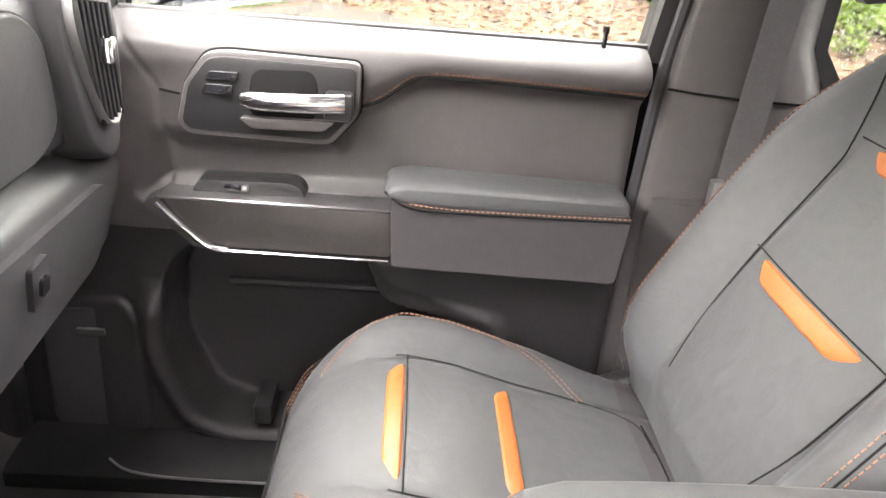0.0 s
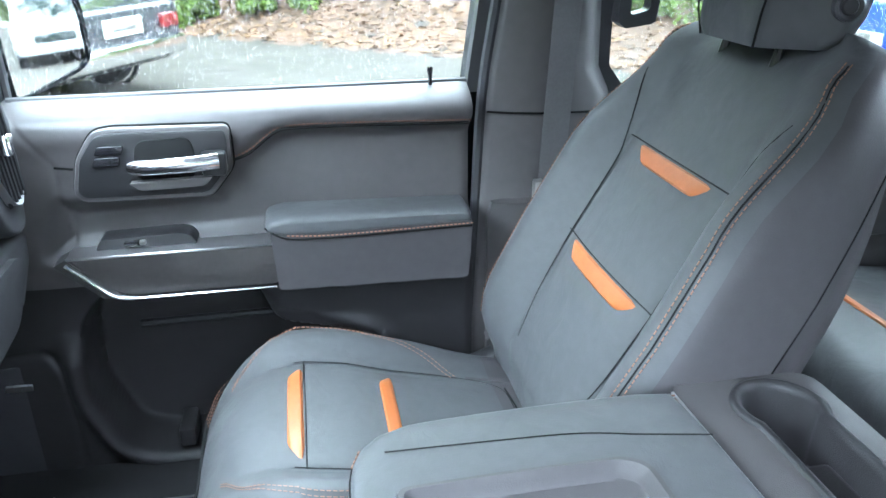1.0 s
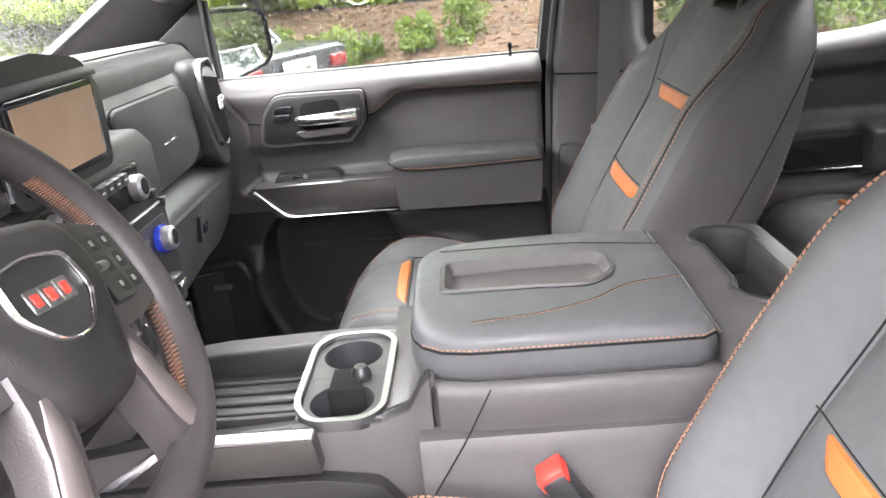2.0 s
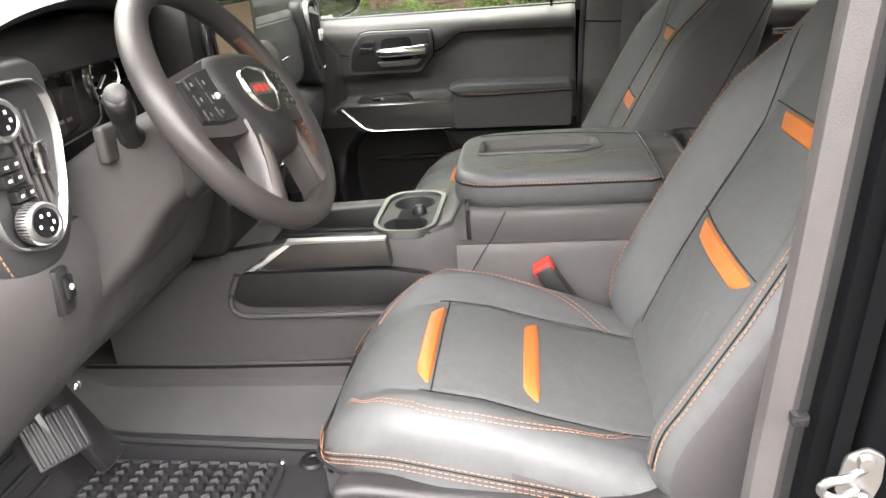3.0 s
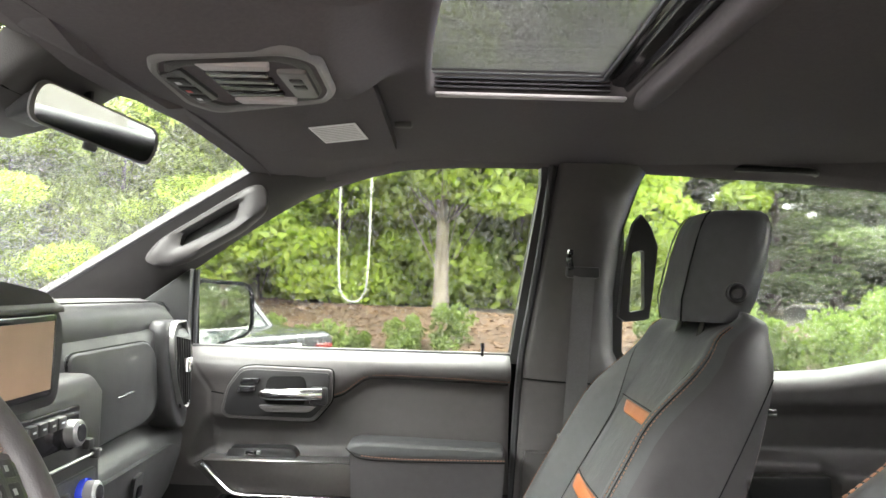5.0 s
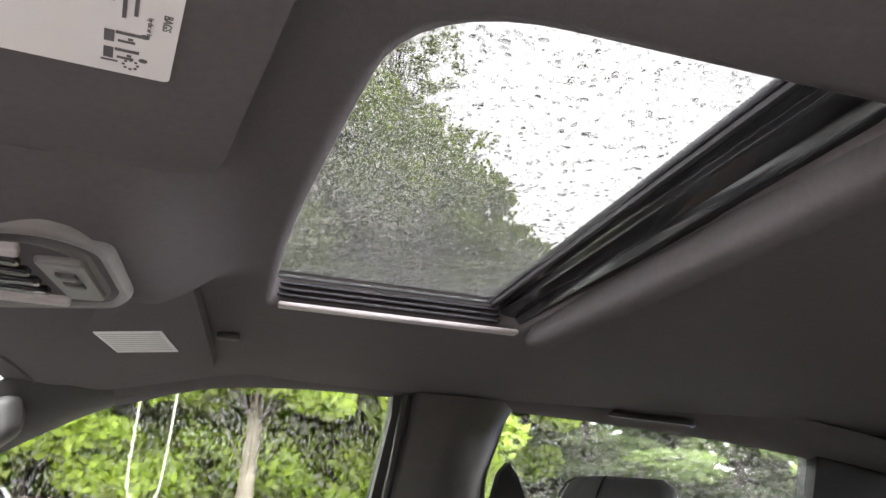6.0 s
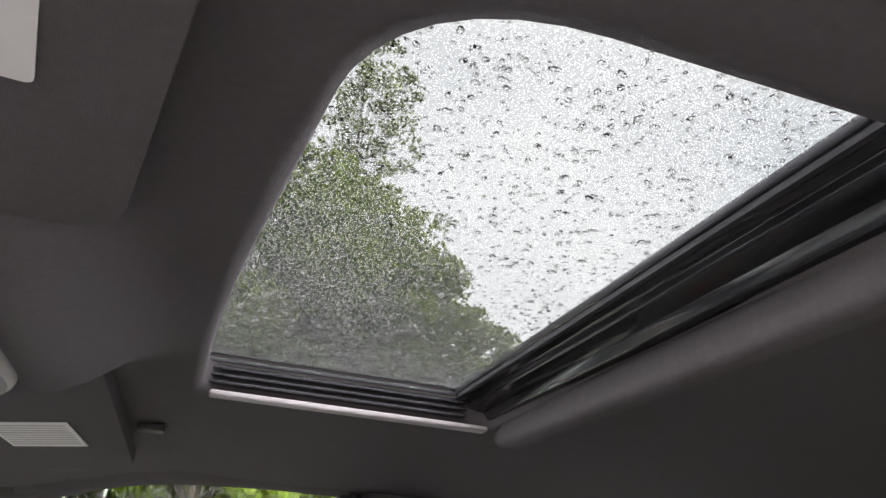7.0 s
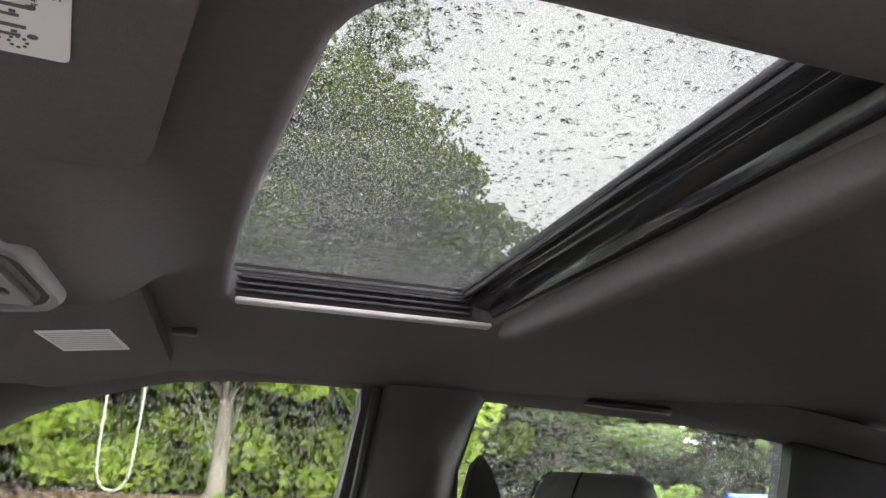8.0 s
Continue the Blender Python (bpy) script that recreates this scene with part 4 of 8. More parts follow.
BACK_S = [-1, -0.985, -0.96, -0.92, -0.87, -0.82, -0.76, -0.7, -0.64, -0.58, -0.555, -0.54, -0.52, -0.45, -0.35, -0.2, 0, 0.2, 0.35, 0.45, 0.52, 0.54, 0.555, 0.58, 0.64, 0.7, 0.76, 0.82, 0.87, 0.92, 0.96, 0.985, 1]


def back_section(a):
    loop = []
    for s in BACK_S:
        p = back_point(a, s)
        if abs(abs(s) - 0.54) < 0.004 and 0.02 < a < 0.36:
            p = p - FWD * 0.004
        loop.append(tuple(p))
    w = back_half(a)
    start = max(0.055, 0.006 - back_face(a, 1.0))
    deep = max(table([-0.06, 0.1, 0.35, 0.55, 0.60], [0.155, 0.155, 0.135, 0.098, 0.07], a), start + 0.02)
    pinch = 1 - 0.10 * ease(0.38, 0.58, a) - 0.16 * ease(0.49, 0.60, a)
    for s, d in ((0.995, 0.4), (0.98, 0.8), (0.90, 0.97), (0.6, 1.03), (0.0, 1.05), (-0.6, 1.03), (-0.90, 0.97), (-0.98, 0.8), (-0.995, 0.4)):
        loop.append(tuple(BASE + UPV * a - FWD * (start + (deep - start) * d) + Vector((0, s * w * lerp(1.0, pinch, min(1, d)), 0))))
    return loop


def on_back(pts, lift=0.001, n=8):
    return [back_point(p.x, p.y, lift) for p in smooth_line([(a, b, 0) for a, b in pts], n)]


def patch(place, corners, lift=0.004):
    """A raised panel on a seat's surface, between four corners (a, s), with soft edges."""
    (a0, s0), (a1, s1), (a2, s2), (a3, s3) = corners
    n, m = 14, 6
    loops = []
    for j in range(m + 1):
        v = j / m
        row = []
        cut = 0.09 * max(0.0, (abs(2 * v - 1) - 0.45) / 0.55) ** 2
        for i in range(n + 1):
            u = lerp(cut, 1 - cut, i / n)
            la, ls = lerp(a0, a1, u), lerp(s0, s1, u)
            ha, hs = lerp(a3, a2, u), lerp(s3, s2, u)
            edge = min(1.0, min(v, 1 - v) * 5, min(i / n, 1 - i / n) * 9)
            row.append(tuple(place(lerp(la, ha, v), lerp(ls, hs, v), -0.003 + (lift + 0.003) * math.sqrt(edge))))
        loops.append(row)
    verts = [p for r in loops for p in r]
    k = n + 1
    return from_lists(verts, [(j * k + i, j * k + i + 1, (j + 1) * k + i + 1, (j + 1) * k + i) for j in range(m) for i in range(n)])


def headrest(parent):
    # plan sections up the block, along the backrest's lean
    lean = 0.26
    loops = []
    for k, (h, sc, dp) in enumerate(((0.0, 0.86, 0.8), (0.012, 0.95, 0.93), (0.035, 1.0, 1.0), (0.09, 1.0, 1.02), (0.13, 0.97, 1.0), (0.155, 0.92, 0.94), (0.170, 0.84, 0.84), (0.178, 0.70, 0.68))):
        x0 = 0.537 + h * lean
        pts = fillet([(-0.055, -0.075), (-0.055, 0.075), (0.03, 0.128), (0.062, 0.11), (0.062, -0.11), (0.03, -0.128)], [0.02, 0.02, 0.03, 0.02, 0.02, 0.03], 4)
        loops.append([(x0 + 0.055 + x * dp, y * sc, 1.512 + h * 1.09) for x, y in pts])
    hr = part("headrest", loft(loops), LEATHER, parent, "black leather headrest", 60)
    for s in (-1, 1):
        line = [(0.537 + h * lean + 0.055 - 0.0555 * dp, s * 0.074 * sc, 1.512 + h * 1.09) for h, sc, dp in ((0.0, 0.86, 0.8), (0.035, 1.0, 1.0), (0.09, 1.0, 1.02), (0.13, 0.97, 1.0), (0.155, 0.92, 0.94), (0.170, 0.84, 0.84), (0.178, 0.70, 0.68))]
        part("seam", tube(line, 0.0016, 6), SEAM, hr)
    b = part("button", turned([(0.0, 0.006), (0.008, 0.006), (0.010, 0.003), (0.014, 0.006), (0.017, 0.004), (0.018, -0.004)], 24), PLASTIC_DARK, hr, "round headrest release button")
    b.matrix_local = pose(0.623, -0.121, 1.563, 90, 0, -14)
    for s in (-1, 1):
        part("post", tube([(0.575, s * 0.06, 1.46), (0.595, s * 0.06, 1.54)], 0.006, 8), PLASTIC_DARK, hr)
    return hr


def front_seat(label, at, power, lift=(0, 0, 0), back=(0, 0, 0), shield=(0, 0, 0)):
    seat = thing("front_seat", label, "seat", at, "front seats")
    cx = [-0.178, -0.175, -0.169, -0.160, -0.146, -0.125, -0.11, -0.09, -0.07, -0.04, 0.0, 0.04, 0.08, 0.12, 0.16, 0.20, 0.24, 0.28, 0.32, 0.36, 0.42]
    cu = part("cushion", loft([cushion_section(x) for x in cx]), LEATHER, seat, "charcoal leather seat cushion", 60, SIDE_LEATHER, lambda c: c.z < 0.955)
    ba = part("backrest", loft([back_section(a) for a in (-0.06, -0.045, -0.02, 0.0, 0.03, 0.06, 0.1, 0.14, 0.18, 0.22, 0.26, 0.3, 0.34, 0.38, 0.42, 0.46, 0.50, 0.53, 0.555, 0.575, 0.59, 0.60)]), LEATHER, seat, "charcoal leather backrest with side bolsters", 60, SIDE_LEATHER, lambda c: (c - BASE).dot(FWD) < -0.052 or abs(c.y) > back_half((c - BASE).dot(UPV)) * 0.955)
    # orange panels
    part("accent_panel", patch(cushion_point, [(-0.046, -0.41), (-0.046, 0.41), (-0.021, 0.53), (-0.021, -0.53)]), ORANGE, cu, "orange leather accent panel")
    part("accent_panel", patch(cushion_point, [(0.090, -0.40), (0.090, 0.40), (0.115, 0.53), (0.115, -0.53)]), ORANGE, cu, "orange leather accent panel")
    part("accent_panel", patch(back_point, [(0.178, -0.34), (0.178, 0.34), (0.209, 0.49), (0.209, -0.49)]), ORANGE, ba, "orange leather accent panel")
    part("accent_panel", patch(back_point, [(0.351, -0.31), (0.351, 0.31), (0.381, 0.47), (0.381, -0.47)]), ORANGE, ba, "orange leather accent panel")
    # seams
    for s in (-1, 1):
        part("panel_seam", tube(on_cushion([(-0.035, 0.565 * s), (0.1, 0.565 * s), (0.22, 0.56 * s), (0.29, 0.47 * s), (0.30, 0.2 * s)], 0.0), 0.0008, 6), SEAM, cu)
        part("panel_seam", tube(on_back([(0.02, 0.46 * s), (0.10, 0.52 * s), (0.2, 0.54 * s), (0.33, 0.55 * s), (0.372, 0.58 * s), (0.43, 0.66 * s), (0.48, 0.78 * s)], 0.0), 0.0011, 6), SEAM, ba)
        part("edge_stitch", stitches([on_back([(0.0, 0.865 * s), (0.1, 0.865 * s), (0.3, 0.865 * s), (0.45, 0.86 * s), (0.56, 0.84 * s)], 0.001), on_back([(0.0, 0.905 * s), (0.1, 0.905 * s), (0.3, 0.905 * s), (0.45, 0.90 * s), (0.56, 0.88 * s)], 0.001)], 0.0075, 0.005, 0.0008), THREAD, ba, "tan double stitching")
        part("edge_seam", tube(on_back([(0.0, 0.885 * s), (0.1, 0.885 * s), (0.3, 0.885 * s), (0.45, 0.88 * s), (0.56, 0.86 * s)], -0.0006), 0.0012, 6), SEAM, ba)
        part("bolster_stitch", stitches([on_cushion([(-0.13, 0.60 * s), (-0.08, 0.80 * s), (0.0, 0.87 * s), (0.10, 0.83 * s), (0.17, 0.72 * s), (0.215, 0.55 * s)], 0.001), on_cushion([(-0.13, 0.63 * s), (-0.08, 0.83 * s), (0.0, 0.90 * s), (0.10, 0.86 * s), (0.175, 0.75 * s), (0.222, 0.57 * s)], 0.001)], 0.0075, 0.005, 0.0006), THREAD, cu, "tan double stitching")
        part("side_seam", tube([BASE + UPV * a - FWD * 0.085 + Vector((0, s * back_half(a) * (1 - 0.03 * ease(0.38, 0.58, a)), 0)) for a in steps(-0.03, 0.52, 20)], 0.0010, 6), SEAM, ba)
        part("rear_stitch", stitches([[BASE + UPV * a - FWD * (table([-0.06, 0.1, 0.35, 0.55, 0.60], [0.155, 0.155, 0.135, 0.10, 0.07], a) * 0.93 - 0.002) + Vector((0, s * back_half(a) * 0.955 * (1 - 0.10 * ease(0.38, 0.58, a)), 0)) for a in steps(-0.03, 0.48, 24)]], 0.009, 0.006, 0.0011), PALE_THREAD, ba)
    part("cross_seam", tube(on_cushion([(-0.020, -0.57), (-0.019, 0.0), (-0.020, 0.57)], 0.0), 0.0009, 6), SEAM, cu)
    part("cross_seam", tube(on_cushion([(0.30, -0.46), (0.305, 0.0), (0.30, 0.46)], 0.0), 0.0016, 6), SEAM, cu)
    for a in (0.210, 0.382):
        part("cross_seam", tube(on_back([(a, -0.56), (a, 0.0), (a, 0.56)], 0.0), 0.0010, 6), SEAM, ba)
    # front edge: a folded lip with stitching
    nose = [Vector((x, y, z)) for x, y, z in [(-0.11, -0.200, 0.954), (-0.152, -0.169, 0.949), (-0.1725, -0.12, 0.945), (-0.1725, 0.0, 0.943), (-0.1725, 0.12, 0.945), (-0.152, 0.169, 0.949), (-0.11, 0.200, 0.954)]]
    nl = smooth_line(nose, 6)
    part("nose_seam", tube([p + Vector((0, 0, 0.001)) for p in nl], 0.0022, 6), SEAM, cu)
    for s in (-1, 1):
        side_line = smooth_line([(-0.172, s * 0.10, 0.958), (-0.153, s * 0.168, 0.970), (-0.10, s * 0.2035, 0.990), (-0.05, s * 0.219, 0.996), (0.04, s * 0.2295, 0.984), (0.13, s * 0.2325, 0.966), (0.22, s * 0.2345, 0.944), (0.28, s * 0.235, 0.930)], 8)
        part("skirt_stitch", stitches([side_line, [p + Vector((0, 0.0006 * s, -0.008)) for p in side_line], [p + Vector((0, 0.0006 * s, -0.014)) for p in side_line]], 0.0075, 0.005, 0.0005), THREAD, cu, "tan triple stitching")
        part("skirt_seam", tube([p + Vector((0, 0, -0.004)) for p in side_line], 0.0007, 6), SEAM, cu)
    headrest(seat)
    # base shield on both sides
    for s in (-1, 1):
        y0 = 0.205 * s
        y1 = 0.244 * s
        top = [(-0.128, 0.925), (-0.105, 0.948), (-0.06, 0.946), (0.0, 0.938), (0.14, 0.930), (0.24, 0.934), (0.30, 0.952), (0.36, 0.98), (0.41, 1.01), (0.435, 0.98), (0.44, 0.80), (0.36, 0.76), (-0.01, 0.77), (-0.09, 0.80)]
        out = [(p.x, p.y) for p in smooth_line([(x, z, 0) for x, z in top], 4, True)]
        sh = part("side_shield", prism(out, y0, y1, "y", 0.012, 3), PLASTIC_LOWER, seat, "grey plastic seat side shield", 50)
        if s < 0 and power:
            part("switch_plate", prism(fillet([(-0.034, 0.934), (0.125, 0.929), (0.152, 0.911), (0.158, 0.895), (0.145, 0.878), (-0.030, 0.884)], 0.006), -0.2485, -0.235, "y", 0.001), PLASTIC_LOWER, sh)
            part("slide_switch", prism(fillet([(-0.022, 0.907), (-0.014, 0.916), (0.026, 0.915), (0.032, 0.907), (0.025, 0.897), (-0.016, 0.898)], 0.005), -0.2585, -0.242, "y", 0.004), PLASTIC_GREY, sh, "power seat slide switch")
            part("recline_switch", prism(fillet([(0.053, 0.921), (0.064, 0.921), (0.066, 0.911), (0.061, 0.889), (0.056, 0.889), (0.051, 0.911)], 0.005), -0.2585, -0.242, "y", 0.004), PLASTIC_GREY, sh, "power seat recline switch")
            k = part("lumbar_ring", turned([(0.0, 0.002), (0.020, 0.002), (0.0215, 0.005), (0.0245, 0.005), (0.0265, 0.0)], 28), GLOSS_BLACK, sh)
            k.matrix_local = pose(0.102, -0.2485, 0.905, 90, 0, 0)
            k = part("lumbar_knob", merge(turned([(0.0, 0.008), (0.015, 0.008), (0.019, 0.004), (0.0195, 0.0)], 28), box((-0.003, -0.017, 0.004), (0.003, 0.017, 0.012), 0.002)), PLASTIC_GREY, sh, "round lumbar control")
            k.matrix_local = pose(0.102, -0.2495, 0.905, 90, 0, 0)
    for o in seat.children:
        if o.name.split(".")[0] == "cushion":
            o.location = lift
        elif o.name.split(".")[0] == "side_shield":
            o.location = shield
        elif o.name.split(".")[0] in ("backrest", "headrest"):
            o.location = back
    part("frame", box((-0.12, -0.20, 0.71), (0.40, 0.20, 0.90), 0.02), PLASTIC_DARK, seat)
    for s in (-1, 1):
        part("rail", box((-0.10, s * 0.18 - 0.02, 0.66), (0.42, s * 0.18 + 0.02, 0.72), 0.004), PLASTIC_DARK, seat)
    part("recliner_cover", loft([[(0.30, y, 0.97), (0.33, y, 1.02), (0.40, y, 1.05), (0.44, y, 1.0), (0.42, y, 0.90), (0.33, y, 0.90)] for y in (0.225, 0.255)]), PLASTIC_GREY, seat)
    return seat


front_seat("charcoal leather driver's bucket seat with orange accents and power switches", (0.0, -0.195, 0), True, (0.052, 0, 0.037), (-0.004, 0, -0.012), (0.052, 0, 0.061))
front_seat("charcoal leather passenger bucket seat with orange accents", (0, 0.74, 0), False)
# buckle beside the driver's seat
bk = thing("belt_buckle", "black seat belt buckle with a red release button", "buckle", (0.193, 0.058, 1.035))
M = pose(0.0, 0, 0, 0, -32, 0)
part("body", box((-0.015, -0.02, -0.075), (0.015, 0.02, 0.036), 0.005, 2, M), PLASTIC_DARK, bk)
part("release_button", box((-0.0165, -0.017, 0.022), (0.0165, 0.017, 0.041), 0.003, 2, M), RED, bk, "red release button")
part("stalk", box((-0.008, -0.012, -0.16), (0.008, 0.012, -0.06), 0.004, 2, M), RUBBER, bk)

# ---------------------------------------------------------------- rear bench
bench = thing("rear_bench", "charcoal leather rear bench seat with orange line", "seat", (1.1, CY, 0.7))


def bench_sec(x, top, half):
    return [(x, y, z) for y, z in [(-half, 0.90), (-half, top - 0.04), (-half + 0.02, top - 0.01), (-half + 0.06, top)] + [(y, top + 0.012 * math.cos(y * 7)) for y in steps(-half + 0.1, half - 0.1, 14)] + [(half - 0.06, top), (half - 0.02, top - 0.01), (half, top - 0.04), (half, 0.90)]]


for nm, c, half in (("cushion", 0.74, 0.27), ("cushion", -0.06, 0.47)):
    o = part(nm, loft([[(p[0], p[1] + c, p[2]) for p in bench_sec(x, t, half)] for x, t in ((0.760, 0.985), (0.765, 1.015), (0.785, 1.040), (0.82, 1.055), (0.88, 1.06), (1.0, 1.05), (1.25, 1.02))]), LEATHER, bench, "charcoal leather bench cushion", 60)
    at_parent(o)
    part("accent_line", box((0.868, c - half + 0.14, 1.058), (0.880, c + half - 0.14, 1.0755), 0.003), ORANGE, o, "orange accent line")
    part("seam", tube([(0.762, c - half + 0.01, 0.985), (0.758, c, 0.985), (0.762, c + half - 0.01, 0.985)], 0.002, 6), SEAM, o)
at_parent(part("backrest", loft([[(x, y, z) for x, z in fillet([(1.22, 1.0), (1.42, 1.60), (1.56, 1.62), (1.56, 0.95)], 0.05)] for y in (-0.50, -0.49, 1.03, 1.04)]), LEATHER, bench, "charcoal leather bench backrest"))
at_parent(part("base", box((0.80, -0.45, 0.70), (1.5, 0.99, 0.93), 0.02), PLASTIC_DARK, bench))


# ---------------------------------------------------------------- centre console
console = thing("centre_console", "wide black centre console with cupholders and metallic trim", "console", (0.1, CY, 0.72))


def cpart(name, bm, material, label="", angle=38, parent=None, second=None, test=None):
    o = part(name, bm, material, parent or console, label, angle, second, test)
    if parent is None:
        o.matrix_parent_inverse = Matrix.Translation((-0.1, -CY, -0.72))
    return o


def cside(x, y0, y1, zt, zb, r=0.02):
    """A cross-section of the console, rounded above."""
    return [(x, y, z) for y, z in fillet([(y0 + 0.01, zb), (y0, zt - 0.03), (y0 + r, zt), (y1 - r, zt), (y1, zt - 0.03), (y1 - 0.01, zb)], [0, 0.012, 0.015, 0.015, 0.012, 0], 4)]


# the storage box under the lid
cpart("box", loft([cside(x, y0 + 0.042, 0.54 - y0, 1.150, 0.74, 0.006) for x, y0 in ((0.045, 0.085), (0.055, 0.068), (0.10, 0.062), (0.385, 0.060))]), PLASTIC_GREY, "grey plastic console box")
cpart("box_step", loft([[(x, y, z) for y, z in ((0.081, 0.74), (0.083, 1.075), (0.092, 1.092), (0.20, 1.094), (0.20, 0.74))] for x in (0.03, 0.06, 0.40)]), PLASTIC_GREY)
cpart("box_step", loft([[(x, 0.54 - y, z) for y, z in ((0.045, 0.74), (0.047, 1.075), (0.056, 1.092), (0.20, 1.094), (0.20, 0.74))] for x in (0.03, 0.06, 0.40)]), PLASTIC_GREY)
cpart("joint", tube([(0.116, 0.1012, 1.148), (0.092, 0.1012, 1.10), (0.080, 0.080, 1.09), (0.038, 0.080, 1.02)], 0.0009, 6), SEAM)
# padded lid with its tray
lid_out = fillet([(0.026, 0.118), (0.374, 0.113), (0.374, 0.455), (0.026, 0.448)], [0.075, 0.012, 0.012, 0.075], 8)
tray_out = fillet([(0.062, 0.238), (0.255, 0.225), (0.292, 0.262), (0.290, 0.328), (0.272, 0.342), (0.062, 0.342)], [0.012, 0.02, 0.02, 0.02, 0.014, 0.012], 4)


def shrink(pts, d):
    cx, cy = 0.198, 0.27
    return [(cx + (x - cx) * (1 - d / 0.175), cy + (y - cy) * (1 - d / 0.18)) for x, y in pts]


def crown(x, y):
    return 1.212 - 0.004 * ((x - 0.2) / 0.17) ** 2 - 0.006 * ((y - CY) / 0.18) ** 2


c0 = Vector((0.177, 0.295))
td = []
for p, q in zip(tray_out, tray_out[1:] + tray_out[:1]):
    k = max(1, int((Vector(q) - Vector(p)).length / 0.012))
    td += [tuple(Vector(p).lerp(Vector(q), i / k)) for i in range(k)]


def meet(outline, p):
    d = (Vector(p) - c0)
    best = 1e9
    for q, r in zip(outline, outline[1:] + outline[:1]):
        q, e = Vector(q), Vector(r) - Vector(q)
        den = d.x * e.y - d.y * e.x
        if abs(den) < 1e-12:
            continue
        wv = q - c0
        t, s = (wv.x * e.y - wv.y * e.x) / den, (wv.x * d.y - wv.y * d.x) / den
        if t > 0 and -1e-6 <= s <= 1 + 1e-6:
            best = min(best, t)
    return c0 + d * best


lo = [meet(lid_out, p) for p in td]
loops = [[(p[0], p[1], 1.146) for p in shrink([tuple(q) for q in lo], 0.012)], [(p[0], p[1], 1.149) for p in shrink([tuple(q) for q in lo], 0.003)], [(p[0], p[1], 1.158) for p in shrink([tuple(q) for q in lo], -0.002)], [(p[0], p[1], 1.172) for p in shrink([tuple(q) for q in lo], -0.003)], [(q.x, q.y, 1.186) for q in lo]]
for t, dz in ((0.015, -0.011), (0.05, -0.0045), (0.11, -0.001)):
    loops.append([(lerp(q.x, p[0], t), lerp(q.y, p[1], t), crown(lerp(q.x, p[0], t), lerp(q.y, p[1], t)) + dz) for q, p in zip(lo, td)])
for t in (0.3, 0.6, 0.9, 0.99):
    loops.append([(lerp(q.x, p[0], t), lerp(q.y, p[1], t), crown(lerp(q.x, p[0], t), lerp(q.y, p[1], t))) for q, p in zip(lo, td)])
lid = cpart("lid", loft(loops, cap=False), LEATHER, "padded black leather console lid", 60)
tl = []
for k, z in ((1.0, 0.001), (0.985, 0.0045), (0.945, 0.0045), (0.925, 0.001), (0.90, -0.004), (0.885, -0.011), (0.86, -0.013)):
    tl.append([(c0.x + (x - c0.x) * k, c0.y + (y - c0.y) * (k - (1 - k) * 0.8), crown(x, y) + z) for x, y in td])
cpart("tray", loft(tl, first=False), PLASTIC_GREY, "black moulded tray in the lid", parent=lid)
near_edge = sorted([Vector((q.x, q.y - 0.0008, 1.1905)) for q in lo if q.y < 0.16], key=lambda v: v.x)
far_edge = sorted([Vector((q.x, q.y + 0.0008, 1.1905)) for q in lo if q.y > 0.40], key=lambda v: v.x)
cpart("lid_stitch", stitches([near_edge], 0.0065, 0.0042, 0.0008), THREAD, "tan stitching round the lid", parent=lid)
cpart("lid_stitch", stitches([far_edge], 0.0065, 0.0042, 0.0011), THREAD, parent=lid)
cpart("lid_seam", tube([(q.x, q.y, 1.1865) for q in lo], 0.0016, 6, closed=True), SEAM, parent=lid)
top_line = smooth_line([(0.10, 0.150, 1.2105), (0.18, 0.160, 1.2115), (0.245, 0.185, 1.2115), (0.30, 0.225, 1.211), (0.368, 0.245, 1.2075)], 6)
cpart("top_seam", tube(top_line, 0.0006, 6), SEAM, parent=lid)
cpart("top_stitch", stitches([[p + Vector((0, -0.004, 0.0008)) for p in top_line]], 0.0075, 0.005, 0.0006), THREAD, parent=lid)
far_line = smooth_line([(0.06, 0.395, 1.209), (0.15, 0.390, 1.2105), (0.24, 0.385, 1.2105), (0.30, 0.372, 1.2105), (0.368, 0.362, 1.2075)], 6)
cpart("top_seam", tube(far_line, 0.0007, 6), SEAM, parent=lid)
# rear cup tray
TX, TY, TR = 0.476, 0.325, 0.038


def twin_wells(grow):
    """Two round wells joined by a slot, seen from above."""
    r2 = TR + grow
    a0 = math.atan2(-0.022, 0.031)
    out = []
    for cy2, turn in ((TY + 0.090, 0.0), (TY - 0.090, math.pi)):
        out += [(TX + r2 * math.cos(a + turn), cy2 + r2 * math.sin(a + turn)) for a in steps(a0, math.pi - a0, 18)]
    return out


deck_out = fillet([(0.379, 0.102), (0.546, 0.135), (0.546, 0.474), (0.379, 0.474)], [0.012, 0.03, 0.03, 0.012], 4)
cpart("rear_deck", ring(deck_out, twin_wells(0.010), 1.12, 1.186, "z"), PLASTIC_GREY, "black rear console deck", 50)
cpart("rear_tray_rim", loft([[(x, y, z) for x, y in twin_wells(g)] for g, z in ((0.013, 1.184), (0.012, 1.190), (0.008, 1.1915), (0.002, 1.189), (0.0, 1.180), (-0.003, 1.118))], cap=False), PLASTIC_LOWER, "black rear cupholder tray", 60)
cpart("rear_tray_floor", prism(twin_wells(0.004), 1.106, 1.112, "z"), PLASTIC_LOWER)
